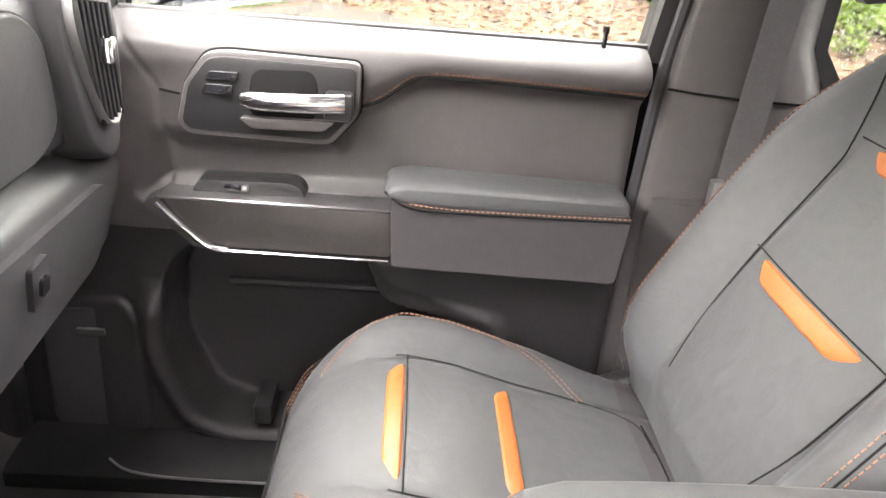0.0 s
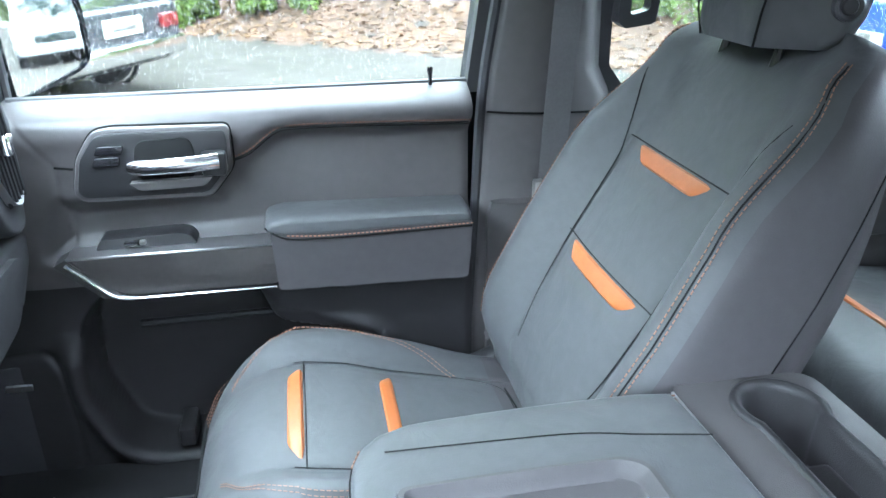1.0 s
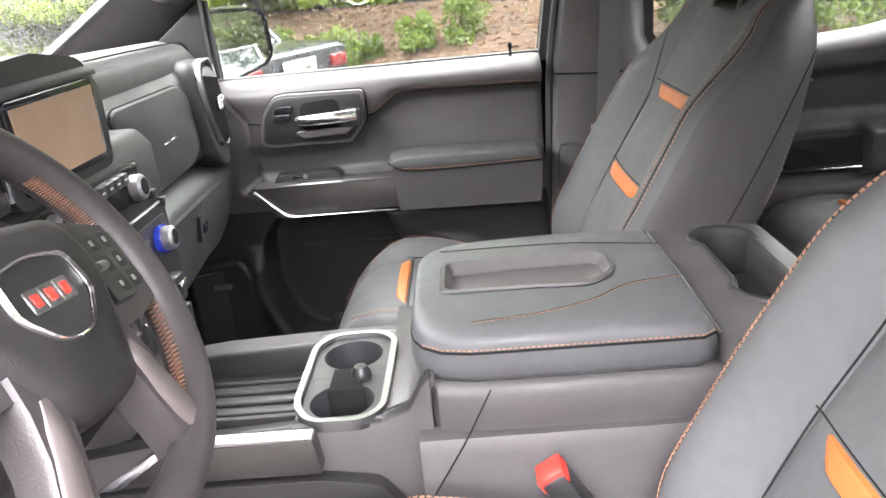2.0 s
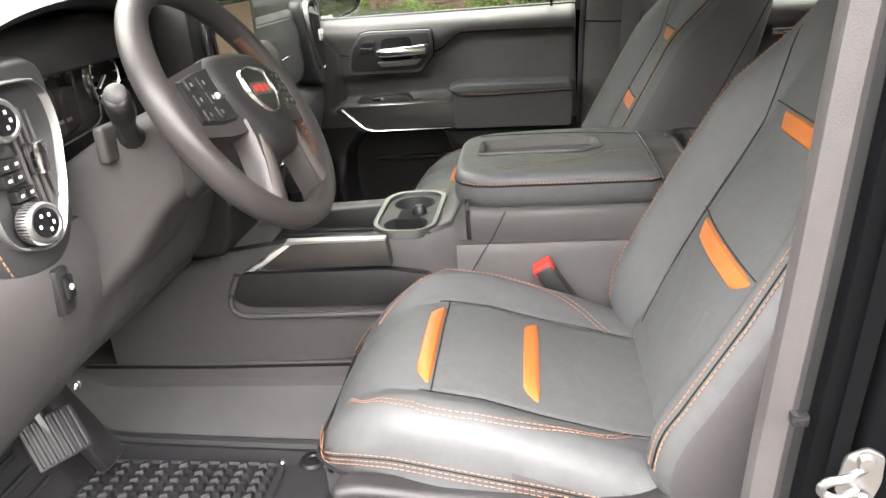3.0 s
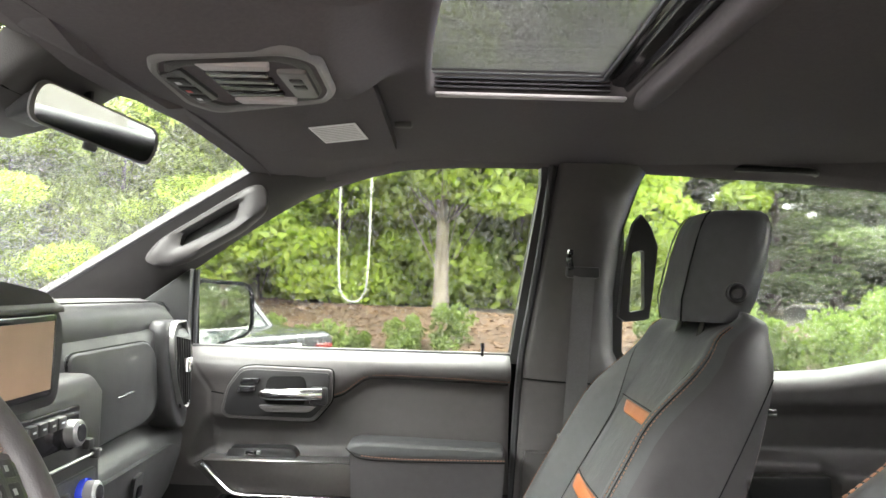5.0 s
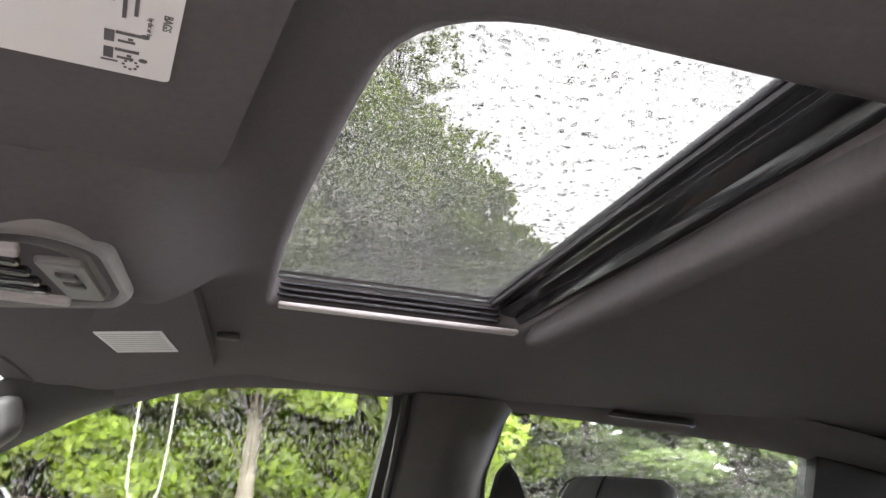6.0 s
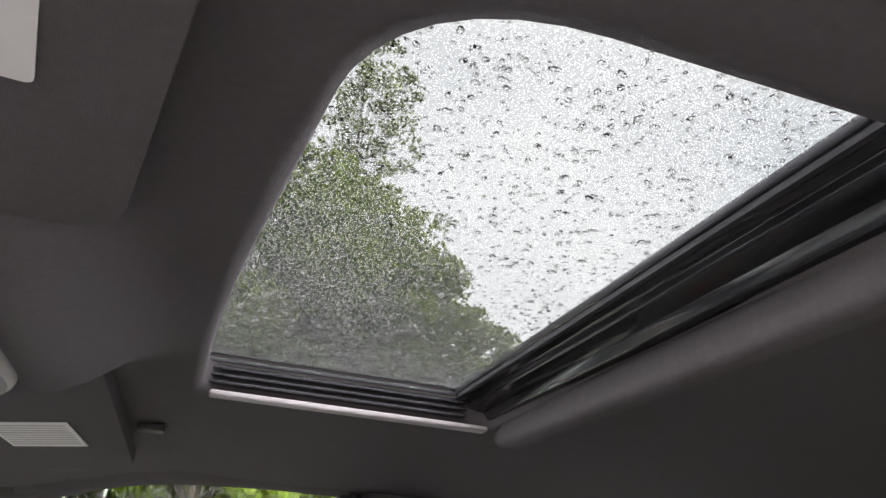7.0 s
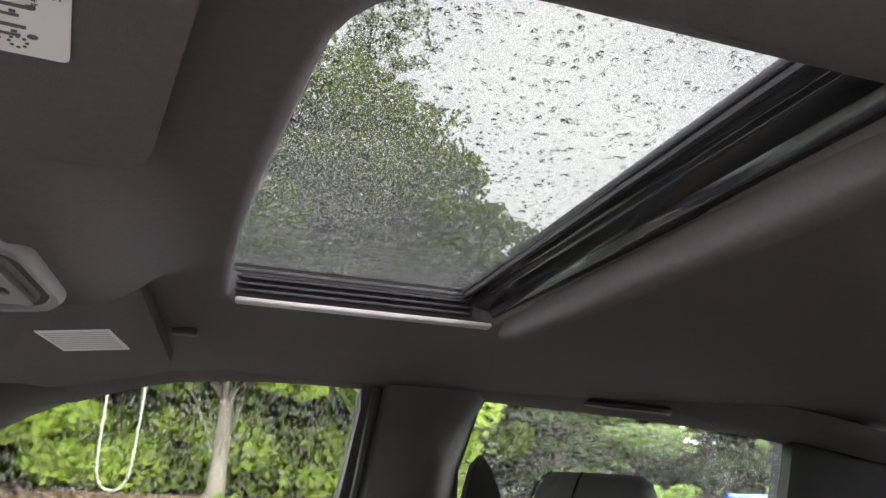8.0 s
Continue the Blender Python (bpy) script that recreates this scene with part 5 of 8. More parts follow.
for y in (TY + 0.09, TY - 0.09):
    cpart("rear_cup", turned([(TR + 0.001, 0.0), (TR - 0.001, 0.0), (TR - 0.004, -0.014), (0.0, -0.015)], 28, Matrix.Translation((TX, y, 1.1265)), cap=False), PLASTIC_DARK, "round rear cupholder")
cpart("rear_divider", box((TX - 0.033, TY - 0.045, 1.108), (TX + 0.033, TY + 0.045, 1.150), 0.010, 3), PLASTIC_LOWER)
for y in (TY + 0.118, TY - 0.118):
    cpart("cup_gripper", turned([(0.0, 0.012), (0.005, 0.010), (0.007, 0.0), (0.0, 0.0)], 12, Matrix.Translation((TX - 0.020, y, 1.150))), PLASTIC_DARK, "sprung rubber cup gripper")
cpart("deck_edge", tube([(0.3775, 0.118, 1.187), (0.3775, 0.27, 1.192), (0.3775, 0.46, 1.187)], 0.0022, 6), ALU, "thin bright lid edge")
cpart("rear_end", loft([cside(x, 0.11, 0.46, z, 0.74, 0.01) for x, z in ((0.385, 1.106), (0.53, 1.106), (0.548, 1.10), (0.575, 1.0), (0.58, 0.76))]), PLASTIC_DARK)

# forward part: cupholder, bin, trim blades and knee pocket
def cfront(x, zt):
    h = table([-0.62, -0.42, -0.12, 0.0, 0.05], [0.22, 0.215, 0.20, 0.19, 0.19], x)
    g = h - 0.036
    return [(x, CY + y, z) for y, z in ((-g, 0.74), (-g - 0.003, 0.90), (-g, 0.97), (-g + 0.004, 1.055), (-g + 0.012, zt - 0.006), (-g + 0.03, zt), (h - 0.03, zt), (h - 0.012, zt - 0.006), (h - 0.004, 1.055), (h, 0.97), (h + 0.003, 0.90), (h, 0.74))]


cf = loft([cfront(x, z) for x, z in ((-0.64, 1.06), (-0.45, 1.075), (-0.40, 1.085)) ])
cpart("front_body", cf, PLASTIC_GREY, "grey console front", 50)
# side walls with the bin between them
for s in (-1, 1):
    yy = lambda d: CY + s * d
    lo3, inn = (0.04, 0.0) if s > 0 else (0.0, 0.036)
    cpart("side_wall", loft([[(x, yy(h), 0.74), (x, yy(h + 0.003), 0.90), (x, yy(h), 0.97), (x, yy(h - 0.004), 1.055 - lo3), (x, yy(h - 0.008), z - 0.008 - lo3), (x, yy(h - 0.014), z - lo3), (x, yy(0.152 - inn * 0.4), z - lo3), (x, yy(0.146 - inn * 0.4), z - 0.006 - lo3), (x, yy(0.144 - inn * 0.4), 0.98), (x, yy(0.144 - inn * 0.4), 0.74)] for x, h, z in ((-0.40, 0.214 - inn, 1.085), (-0.30, 0.21 - inn, 1.098), (-0.12, 0.20 - inn, 1.108), (-0.02, 0.195 - inn, 1.11), (0.02, 0.195 - inn, 1.125), (0.036, 0.195 - inn, 1.155), (0.046, 0.195 - inn, 1.165))]), PLASTIC_GREY, "grey console side", 50, second=PLASTIC_DARK, test=lambda c: abs(c.y - CY) < 0.153)
    if s > 0:
        continue
    blade2 = [(-0.278, 1.103), (-0.093, 1.106), (-0.087, 1.060), (-0.330, 1.060)]
    cpart("trim_blade", prism(fillet(blade2, 0.004, 3), yy(0.154), yy(0.180), "y", 0.001), STRIP, "brushed metallic trim blade")
    cpart("trim_chrome", prism(fillet([(-0.278, 1.104), (-0.262, 1.104), (-0.330, 1.057), (-0.358, 1.057)], 0.002), yy(0.156), yy(0.182), "y", 0.002), CHROME, "bright chrome trim end")
    cpart("trim_top", box((-0.272, min(yy(0.160), yy(0.178)), 1.104), (-0.093, max(yy(0.160), yy(0.178)), 1.1095), 0.001, 1), ALU, "brushed aluminium top edge")
    pk = fillet([(-0.365, 1.052), (-0.09, 1.052), (-0.02, 1.04), (0.02, 0.985), (-0.355, 0.985), (-0.385, 1.0)], 0.012)
    cpart("knee_pocket", prism(pk, yy(0.161), yy(0.1825), "y", 0.002), PLASTIC_LOWER, "dark recessed side pocket")
    cpart("pocket_rim", tube(smooth_line([(-0.37, yy(0.182), 1.05), (-0.39, yy(0.183), 1.0), (-0.375, yy(0.183), 0.972), (-0.30, yy(0.183), 0.968), (0.03, yy(0.181), 0.972)], 6), 0.006, 8), PLASTIC_GREY)
cpart("bin_floor", box((-0.40, CY - 0.15, 1.01), (-0.118, CY + 0.15, 1.02)), PLASTIC_DARK, "black rubber-lined bin")
for i in range(9):
    cpart("bin_rib", box((-0.37, CY - 0.13 + 0.03 * i, 1.018), (-0.14, CY - 0.124 + 0.03 * i, 1.026), 0.002, 1), RUBBER)
for i in range(3):
    cpart("bin_divider", box((-0.38, CY - 0.11 + 0.05 * i, 1.02), (-0.13, CY - 0.10 + 0.05 * i, 1.048 - 0.006 * i), 0.003), PLASTIC_GREY)
cpart("bin_front", box((-0.42, CY - 0.15, 1.0), (-0.39, CY + 0.15, 1.085), 0.006), PLASTIC)
cup_o = fillet([(-0.128, 0.156), (-0.104, 0.114), (-0.034, 0.112), (-0.010, 0.138), (-0.008, 0.322), (-0.032, 0.348), (-0.104, 0.348), (-0.128, 0.315)], 0.022, 5)
cup_i = fillet([(-0.120, 0.160), (-0.099, 0.122), (-0.039, 0.120), (-0.018, 0.142), (-0.016, 0.318), (-0.038, 0.340), (-0.099, 0.340), (-0.120, 0.310)], 0.018, 5)
cpart("cup_ring", loft([[(x, y, z) for x, y in o] for o, z in ((cup_o, 1.10), (cup_o, 1.1135), (cup_o, 1.115), (cup_i, 1.1145), (cup_i, 1.10))], cap=False), SATIN, "satin chrome cupholder ring")
# plate with two round openings: built as two half plates that each surround one well
cx = -0.068


def well(cy, y0, y1):
    r = 0.0405
    n = 40
    inner = [(cx + r * math.cos(2 * math.pi * k / n), cy + r * math.sin(2 * math.pi * k / n)) for k in range(n)]
    rect = [(-0.121, y0), (-0.015, y0), (-0.015, y1), (-0.121, y1)]
    c = Vector((cx, cy))
    out = []
    for p in inner:
        d = Vector(p) - c
        k = min(abs(((-0.015 if d.x > 0 else -0.121) - cx) / d.x) if abs(d.x) > 1e-9 else 1e9, abs(((y1 if d.y > 0 else y0) - cy) / d.y) if abs(d.y) > 1e-9 else 1e9)
        out.append(c + d * k)
    for q in rect:
        k = min(range(n), key=lambda i: (out[i] - Vector(q)).length)
        out[k] = Vector(q)
    wall = [(inner[k][0], inner[k][1]) for k in range(n)]
    return loft([[(p.x, p.y, 1.108) for p in out], [(p[0], p[1], 1.108) for p in wall], [(cx + (p[0] - cx) * 0.985, cy + (p[1] - cy) * 0.985, 1.105) for p in wall],
                 [(cx + (p[0] - cx) * 0.93, cy + (p[1] - cy) * 0.93, 1.032) for p in wall], [(cx + (p[0] - cx) * 0.05, cy + (p[1] - cy) * 0.05, 1.030) for p in wall]], cap=False)


cpart("cup_well", well(0.168, 0.114, 0.2268), RUBBER, "round front cupholder")
cpart("cup_well", well(0.288, 0.2272, 0.344), RUBBER, "round front cupholder")
# solid block, painted near-black in place of the open slot's shade
cpart("slot_shade", box((-0.094, 0.196, 1.05), (-0.042, 0.254, 1.1086), 0.006), SEAM, "near-black block for the shaded slot joining the cupholders")
cpart("slot_ledge", box((-0.108, 0.212, 1.06), (-0.090, 0.238, 1.104), 0.005), RUBBER)
cpart("cup_deck", loft([[(x, y, z) for y, z in ((0.126, 0.98), (0.126, zt - 0.004), (0.132, zt), (0.428, zt), (0.434, zt - 0.004), (0.434, 0.98))] for x, zt in ((-0.014, 1.109), (0.010, 1.110), (0.026, 1.122), (0.040, 1.150), (0.052, 1.166))]), PLASTIC_GREY, "grey fairing rising to the console box", 50)
cpart("cup_deck", loft([[(x, y, z) for y, z in ((0.338, 1.0), (0.338, 1.106), (0.362, 1.104), (0.400, 1.088), (0.428, 1.064), (0.432, 1.0))] for x in (-0.128, -0.070, -0.012)]), PLASTIC, "", 60)
cpart("cup_gripper", turned([(0.0, 0.055), (0.008, 0.054), (0.013, 0.046), (0.014, 0.036), (0.009, 0.028), (0.007, 0.0)], 16, Matrix.Translation((-0.050, 0.225, 1.070))), PLASTIC_DARK, "sprung rubber cup gripper")
cpart("base_skirt", loft([[(x, CY + y, z) for y, z in ((-0.20, 0.72), (-0.19, 0.86), (-0.183, 0.872), (0.218, 0.872), (0.225, 0.86), (0.235, 0.72))] for x in (-0.72, -0.30, 0.10, 0.40)]), PLASTIC_GREY, "grey moulded console base")
cpart("base_line", tube([(-0.70, CY - 0.193, 0.872), (-0.45, CY - 0.189, 0.866), (0.05, CY - 0.189, 0.872)], 0.003, 6), SEAM)


# ---------------------------------------------------------------- dashboard
dash = thing("dashboard", "black soft-touch dashboard with chrome-ringed vents", "dashboard", (-0.5, CY, 1.2), kind="")


def dpart(name, bm, material, label="", angle=38, parent=None):
    o = part(name, bm, material, parent or dash, label, angle)
    if parent is None:
        o.matrix_parent_inverse = Matrix.Translation((0.5, -CY, -1.2))
    return o


def end_drop(y):
    return ease(0.66, 0.76, abs(y - CY))


# top pad from the windshield to the brow
def top_sec(y):
    d = end_drop(y)
    b = 0.012 * (1 - (min(1, abs(y - CY) / 0.74)) ** 2)
    return [(-1.0, y, 1.36), (-0.98, y, 1.415 - 0.03 * d), (-0.80, y, 1.478 + b - 0.03 * d), (-0.60, y, 1.505 + b - 0.025 * d), (-0.49, y, 1.512 + b - 0.03 * d), (-0.455, y, 1.503 + b - 0.035 * d), (-0.438, y, 1.480 + b - 0.03 * d), (-0.440, y, 1.455), (-0.50, y, 1.44), (-1.0, y, 1.30)]


dpart("top_pad", loft([top_sec(y) for y in steps(-0.45, 1.0, 34)]), DASH, "black soft dashboard top", 60)
dpart("top_seam", tube([(-0.452, y, top_sec(y)[5][2] + 0.003) for y in steps(0.36, 0.98, 16)], 0.0016, 6), SEAM)
# face: upper glove panel, shelf, lower glove box
def face_sec(y):
    o = 0.03 * ease(0.80, 1.0, y) + 0.02 * ease(-0.30, -0.46, y)
    return [(-0.46 + o, y, 1.47), (-0.432 + o, y, 1.452), (-0.425 + o, y, 1.40), (-0.425 + o, y, 1.33), (-0.435 + o, y, 1.285), (-0.455 + o * 0.5, y, 1.268), (-0.45, y, 1.262), (-0.42, y, 1.248), (-0.410, y, 1.228), (-0.414, y, 1.19),
            (-0.435, y, 1.12), (-0.465, y, 1.065), (-0.50, y, 1.03), (-0.80, y, 1.0), (-0.95, y, 1.2)]


dpart("face", loft([face_sec(y) for y in steps(0.40, 0.975, 22)]), DASH, "black dashboard face", 60)
up = fillet([(0.485, 1.442), (0.79, 1.440), (0.835, 1.41), (0.85, 1.31), (0.80, 1.286), (0.54, 1.280)], 0.03)
dpart("glovebox_gap", tube([(-0.4245, y, z) for y, z in up], 0.0022, 6, closed=True), SEAM)
dpart("upper_glovebox", prism(up, -0.45, -0.4185, "x", 0.005, 3), DASH, "padded upper glovebox door")
dpart("glovebox_emblem", merge(box((-0.420, 0.665, 1.3515), (-0.416, 0.695, 1.3535), 0.0005, 1), box((-0.420, 0.694, 1.353), (-0.416, 0.725, 1.355), 0.0005, 1)), CHROME, "small bright badge strokes")
lg = fillet([(0.545, 1.225), (0.90, 1.228), (0.935, 1.20), (0.90, 1.12), (0.62, 1.085), (0.53, 1.13)], 0.025)
dpart("lower_glovebox", loft([[(x - 0.19 * (1.235 - z) ** 1.0 * 0.9, y, z) for y, z in lg] for x in (-0.43, -0.402, -0.398)]), DASH, "black lower glovebox door", 50)
dpart("glovebox_latch", loft([[(x - 0.17 * (1.235 - z), y, z) for y, z in fillet([(0.70, 1.205), (0.735, 1.21), (0.745, 1.16), (0.71, 1.15)], 0.006)] for x in (-0.41, -0.393, -0.391)]), PLASTIC_DARK)
dpart("latch_button", loft([[(x - 0.17 * (1.235 - z), y, z) for y, z in fillet([(0.716, 1.186), (0.732, 1.188), (0.734, 1.168), (0.718, 1.166)], 0.004)] for x in (-0.394, -0.387)]), GLOSS_BLACK)


# end pods with oval chrome vents
def pod(side, dx=0.0, dz=0.0):
    """The vent surround at one end of the dashboard; dx and dz set its trim off."""
    yy = (lambda v: v) if side > 0 else mirror_y
    cover = [(0.835, 1.495), (0.955, 1.492), (0.995, 1.44), (1.01, 1.34), (1.005, 1.285), (0.97, 1.262), (0.90, 1.268), (0.868, 1.30), (0.84, 1.40)]
    def lp(x, k):
        cxy = (0.925, 1.38)
        return [(x + dx + 0.06 * (cxy[1] - z) - 0.22 * max(0, y - 0.93), yy(cxy[0] + (y - cxy[0]) * k), cxy[1] + dz + (z - cxy[1]) * k) for y, z in fillet(cover, 0.035, 4)]
    dpart("vent_pod", loft([lp(-0.56, 1.0), lp(-0.43, 1.0), lp(-0.395, 0.985), lp(-0.383, 0.95), lp(-0.380, 0.90)]), DASH, "black stitched vent surround", 55)
    ringo = fillet([(0.862, 1.470), (0.945, 1.474), (0.968, 1.44), (0.985, 1.34), (0.975, 1.305), (0.935, 1.292), (0.905, 1.298), (0.875, 1.345), (0.852, 1.42)], 0.025, 4)
    def fl(x, k, dz=0):
        cxy = (0.918, 1.383)
        return [(x + dx + 0.06 * (1.38 - z) - 0.22 * max(0, y - 0.93), yy(cxy[0] + (y - cxy[0]) * k), cxy[1] + dz + (z - cxy[1]) * k) for y, z in ringo]
    dpart("vent_ring", loft([fl(-0.39, 1.0), fl(-0.374, 1.0), fl(-0.371, 0.985), fl(-0.372, 0.965), fl(-0.39, 0.945)], cap=False), ALU, "satin chrome vent ring", 50)
    dpart("vent_back", loft([fl(-0.392, 0.955), fl(-0.384, 0.955)]), PLASTIC_DARK)


pod(1, -0.02, -0.018)
for i in range(6):
    dpart("vent_slat", tube([(-0.398 + 0.0012 * i, 0.885 + 0.011 * i, 1.442 - 0.002 * i), (-0.394, 0.905 + 0.012 * i, 1.297)], 0.0028, 6), PLASTIC_DARK)
dpart("vent_tab", box((-0.396, 0.912, 1.367), (-0.378, 0.928, 1.397), 0.004), CHROME, "bright vent adjuster")
pod(-1, 0.010)
# controls in the driver's pod
def dial(c, r, h, m2, nm):
    body = turned([(0.0, h * 0.9), (r * 0.72, h * 0.9), (r * 0.78, h), (r * 0.9, h), (r, h * 0.82), (r * 1.02, 0.0)], 32)
    M = Matrix.Translation(c) @ pose(0, 0, 0, 0, 90 - 6, -14)
    bmesh.ops.transform(body, matrix=M, verts=body.verts[:])
    k = dpart(nm, body, ALU, "knurled silver control knob")
    cap = turned([(0.0, h * 0.96), (r * 0.70, h * 0.94), (r * 0.74, h * 0.85)], 28)
    bmesh.ops.transform(cap, matrix=M, verts=cap.verts[:])
    dpart("knob_face", cap, GLOSS_BLACK, parent=k)
    notch = merge(*[box((r * 1.0 * math.cos(a) - 0.0007, r * math.sin(a) - 0.0007, h * 0.1), (r * math.cos(a) + 0.0007, r * math.sin(a) + 0.0007, h * 0.8)) for a in [2 * math.pi * i / 40 for i in range(40)]])
    bmesh.ops.transform(notch, matrix=M, verts=notch.verts[:])
    dpart("knurl", notch, CHROME, parent=k)
    marks = merge(*[box((r * 0.4 * math.cos(a) - 0.002, r * 0.4 * math.sin(a) - 0.0015, h * 0.95), (r * 0.4 * math.cos(a) + 0.002, r * 0.4 * math.sin(a) + 0.0015, h * 0.97)) for a in (0.4, 1.4, 2.5, 3.6, 5.0)])
    bmesh.ops.transform(marks, matrix=M, verts=marks.verts[:])
    dpart("marking", marks, WHITE, parent=k)


dial((-0.376, -0.408, 1.437), 0.0225, 0.020, 1, "headlight_knob")
dial((-0.364, -0.402, 1.326), 0.0225, 0.020, 1, "drive_mode_knob")
for i in range(2):
    for j in range(2):
        for z0 in (1.398, 1.364):
            zz, y = z0 - 0.0145 * i, -0.424 + 0.0165 * j + (0.012 if z0 < 1.38 else 0)
            bq = dpart("button", box((-0.378, y, zz - 0.0125), (-0.366, y + 0.015, zz), 0.0015), PLASTIC_DARK, "black push button")
            dpart("button_mark", box((-0.3657, y + 0.005, zz - 0.008), (-0.3652, y + 0.010, zz - 0.005)), WHITE, parent=bq)
for i in range(4):
    dpart("vent_slat", tube([(-0.379, -0.382 + 0.011 * i, 1.45 - 0.004 * i), (-0.370, -0.378 + 0.012 * i, 1.335)], 0.003, 6), PLASTIC)
dpart("vent_tab", box((-0.374, -0.376, 1.372), (-0.354, -0.360, 1.408), 0.004), CHROME, "bright vent adjuster")
pl = smooth_line([(-0.385, -0.432, 1.49), (-0.372, -0.462, 1.40), (-0.366, -0.466, 1.33), (-0.366, -0.452, 1.285)], 8)
dpart("pod_stitch", stitches([pl], 0.008, 0.005, 0.0009), THREAD, "tan stitching")

# driver's knee bolster
def knee_sec(y):
    e = ease(-0.38, -0.50, y)
    return [(-0.52 - 0.05 * e, y, 1.31), (-0.375 - 0.02 * e, y, 1.295), (-0.363 - 0.01 * e, y, 1.26), (-0.370 - 0.01 * e, y, 1.20), (-0.398 - 0.01 * e, y, 1.13 - 0.02 * e), (-0.448 - 0.02 * e, y, 1.072 - 0.03 * e), (-0.56 - 0.03 * e, y, 1.05 - 0.03 * e), (-0.80, y, 1.08), (-0.90, y, 1.25)]


dpart("knee_bolster", loft([knee_sec(y) for y in steps(-0.555, -0.33, 12)]), PLASTIC_GREY, "grey plastic knee panel", 60)
dpart("knee_bolster", loft([[(x - 0.012, yy, z) for x, yy, z in knee_sec(y)] for y in steps(-0.328, 0.10, 10)]), PLASTIC_GREY, "grey plastic panel under the column", 60)
dpart("brake_switch_frame", box((-0.380, -0.400, 1.212), (-0.358, -0.374, 1.268), 0.005), PLASTIC_DARK)
dpart("brake_switch", box((-0.364, -0.395, 1.231), (-0.352, -0.379, 1.259), 0.003), GLOSS_BLACK, "parking brake switch")
dpart("switch_mark", turned([(0.0, 0.001), (0.0035, 0.001), (0.0035, 0.0)], 12, Matrix.Translation((-0.352, -0.387, 1.245)) @ pose(0, 0, 0, 0, 90, 0)), WHITE)
# instrument hood and cluster
hood = []
for y in steps(-0.415, 0.095, 22):
    k = 1 - ((y + 0.145) / 0.29) ** 2
    z = 1.475 + 0.075 * max(0, k) ** 0.5
    hood.append([(-0.62, y, z - 0.01), (-0.50, y, z + 0.002), (-0.40, y, z), (-0.385, y, z - 0.006), (-0.40, y, z - 0.016), (-0.50, y, z - 0.02), (-0.62, y, z - 0.03)])
dpart("cluster_hood", loft(hood), DASH, "black hood over the instruments", 60)
dpart("cluster_panel", box((-0.50, -0.385, 1.32), (-0.485, 0.05, 1.53), 0.004), GLOSS_BLACK, "black instrument cluster")
dpart("cluster_display", box((-0.486, -0.20, 1.36), (-0.481, -0.045, 1.485), 0.002), SCREEN, "dark driver display")
M = Matrix.Translation((-0.481, -0.003, 1.425)) @ pose(0, 0, 0, 0, 90, 0)
dpart("gauge_ring", merge(turned([(0.041, 0.0), (0.0425, 0.003), (0.044, 0.0)], 40, M, cap=False)), CHROME, "chrome gauge ring")
dpart("gauge_face", turned([(0.0, 0.001), (0.041, 0.001), (0.041, 0.0)], 40, M), SCREEN)
dpart("needle", box((-0.4785, -0.001, -0.002), (-0.477, 0.001, 0.026), 0, 1, Matrix.Translation((0, -0.003, 1.425)) @ pose(0, 0, 0, 125, 0, 0)), WHITE)
dpart("tick", merge(*[box((-0.4785, -0.003 + 0.034 * math.cos(a) - 0.0013, 1.425 + 0.034 * math.sin(a) - 0.0013), (-0.4775, -0.003 + 0.034 * math.cos(a) + 0.0013, 1.425 + 0.034 * math.sin(a) + 0.0013)) for a in [radians(-50 + 28 * i) for i in range(11)]]), WHITE, "white gauge ticks")
for i in range(4):
    dpart("display_icon", box((-0.4808, -0.185 + 0.03 * i, 1.442), (-0.4798, -0.172 + 0.03 * i, 1.453)), ALU, "pale icon on the display")
    dpart("display_mark", box((-0.4808, -0.18 + 0.02 * i, 1.38), (-0.4798, -0.168 + 0.02 * i, 1.385)), ALU)
dpart("cluster_trim", tube(smooth_line([(-0.475, -0.20, 1.488), (-0.472, -0.08, 1.492), (-0.47, -0.045, 1.482), (-0.47, -0.055, 1.43), (-0.47, -0.048, 1.385), (-0.472, -0.07, 1.362), (-0.475, -0.18, 1.352)], 5), 0.0018, 6), CHROME, "chrome display trim")
# centre stack: screen, vents, knobs
stack_face = [(-0.41, 1.42), (-0.372, 1.42), (-0.355, 1.395), (-0.356, 1.29), (-0.350, 1.20), (-0.362, 1.13), (-0.385, 1.085), (-0.50, 1.08), (-0.55, 1.40)]
dpart("control_panel", prism(stack_face, 0.085, 0.47, "y", 0.012, 3), PLASTIC_LOWER, "black centre stack")
so = fillet([(0.012, 1.405), (0.232, 1.405), (0.240, 1.50), (0.205, 1.540), (0.10, 1.555), (0.0, 1.55), (-0.01, 1.45)], 0.02)
so = [(y + 0.06, z) for y, z in so]
dpart("screen_housing", loft([[(x, y, z) for y, z in so] for x in (-0.52, -0.345, -0.335)]), PLASTIC_DARK, "black screen housing")
dpart("screen_bezel", prism([(y, z) for y, z in fillet([(0.085, 1.418), (0.272, 1.418), (0.276, 1.515), (0.08, 1.515)], 0.008)], -0.338, -0.331, "x", 0.002), GLOSS_BLACK)
dpart("touchscreen", prism([(0.093, 1.426), (0.264, 1.426), (0.267, 1.507), (0.089, 1.507)], -0.3315, -0.3295, "x"), FILM_SCREEN, "switched-off touchscreen under a tan film")
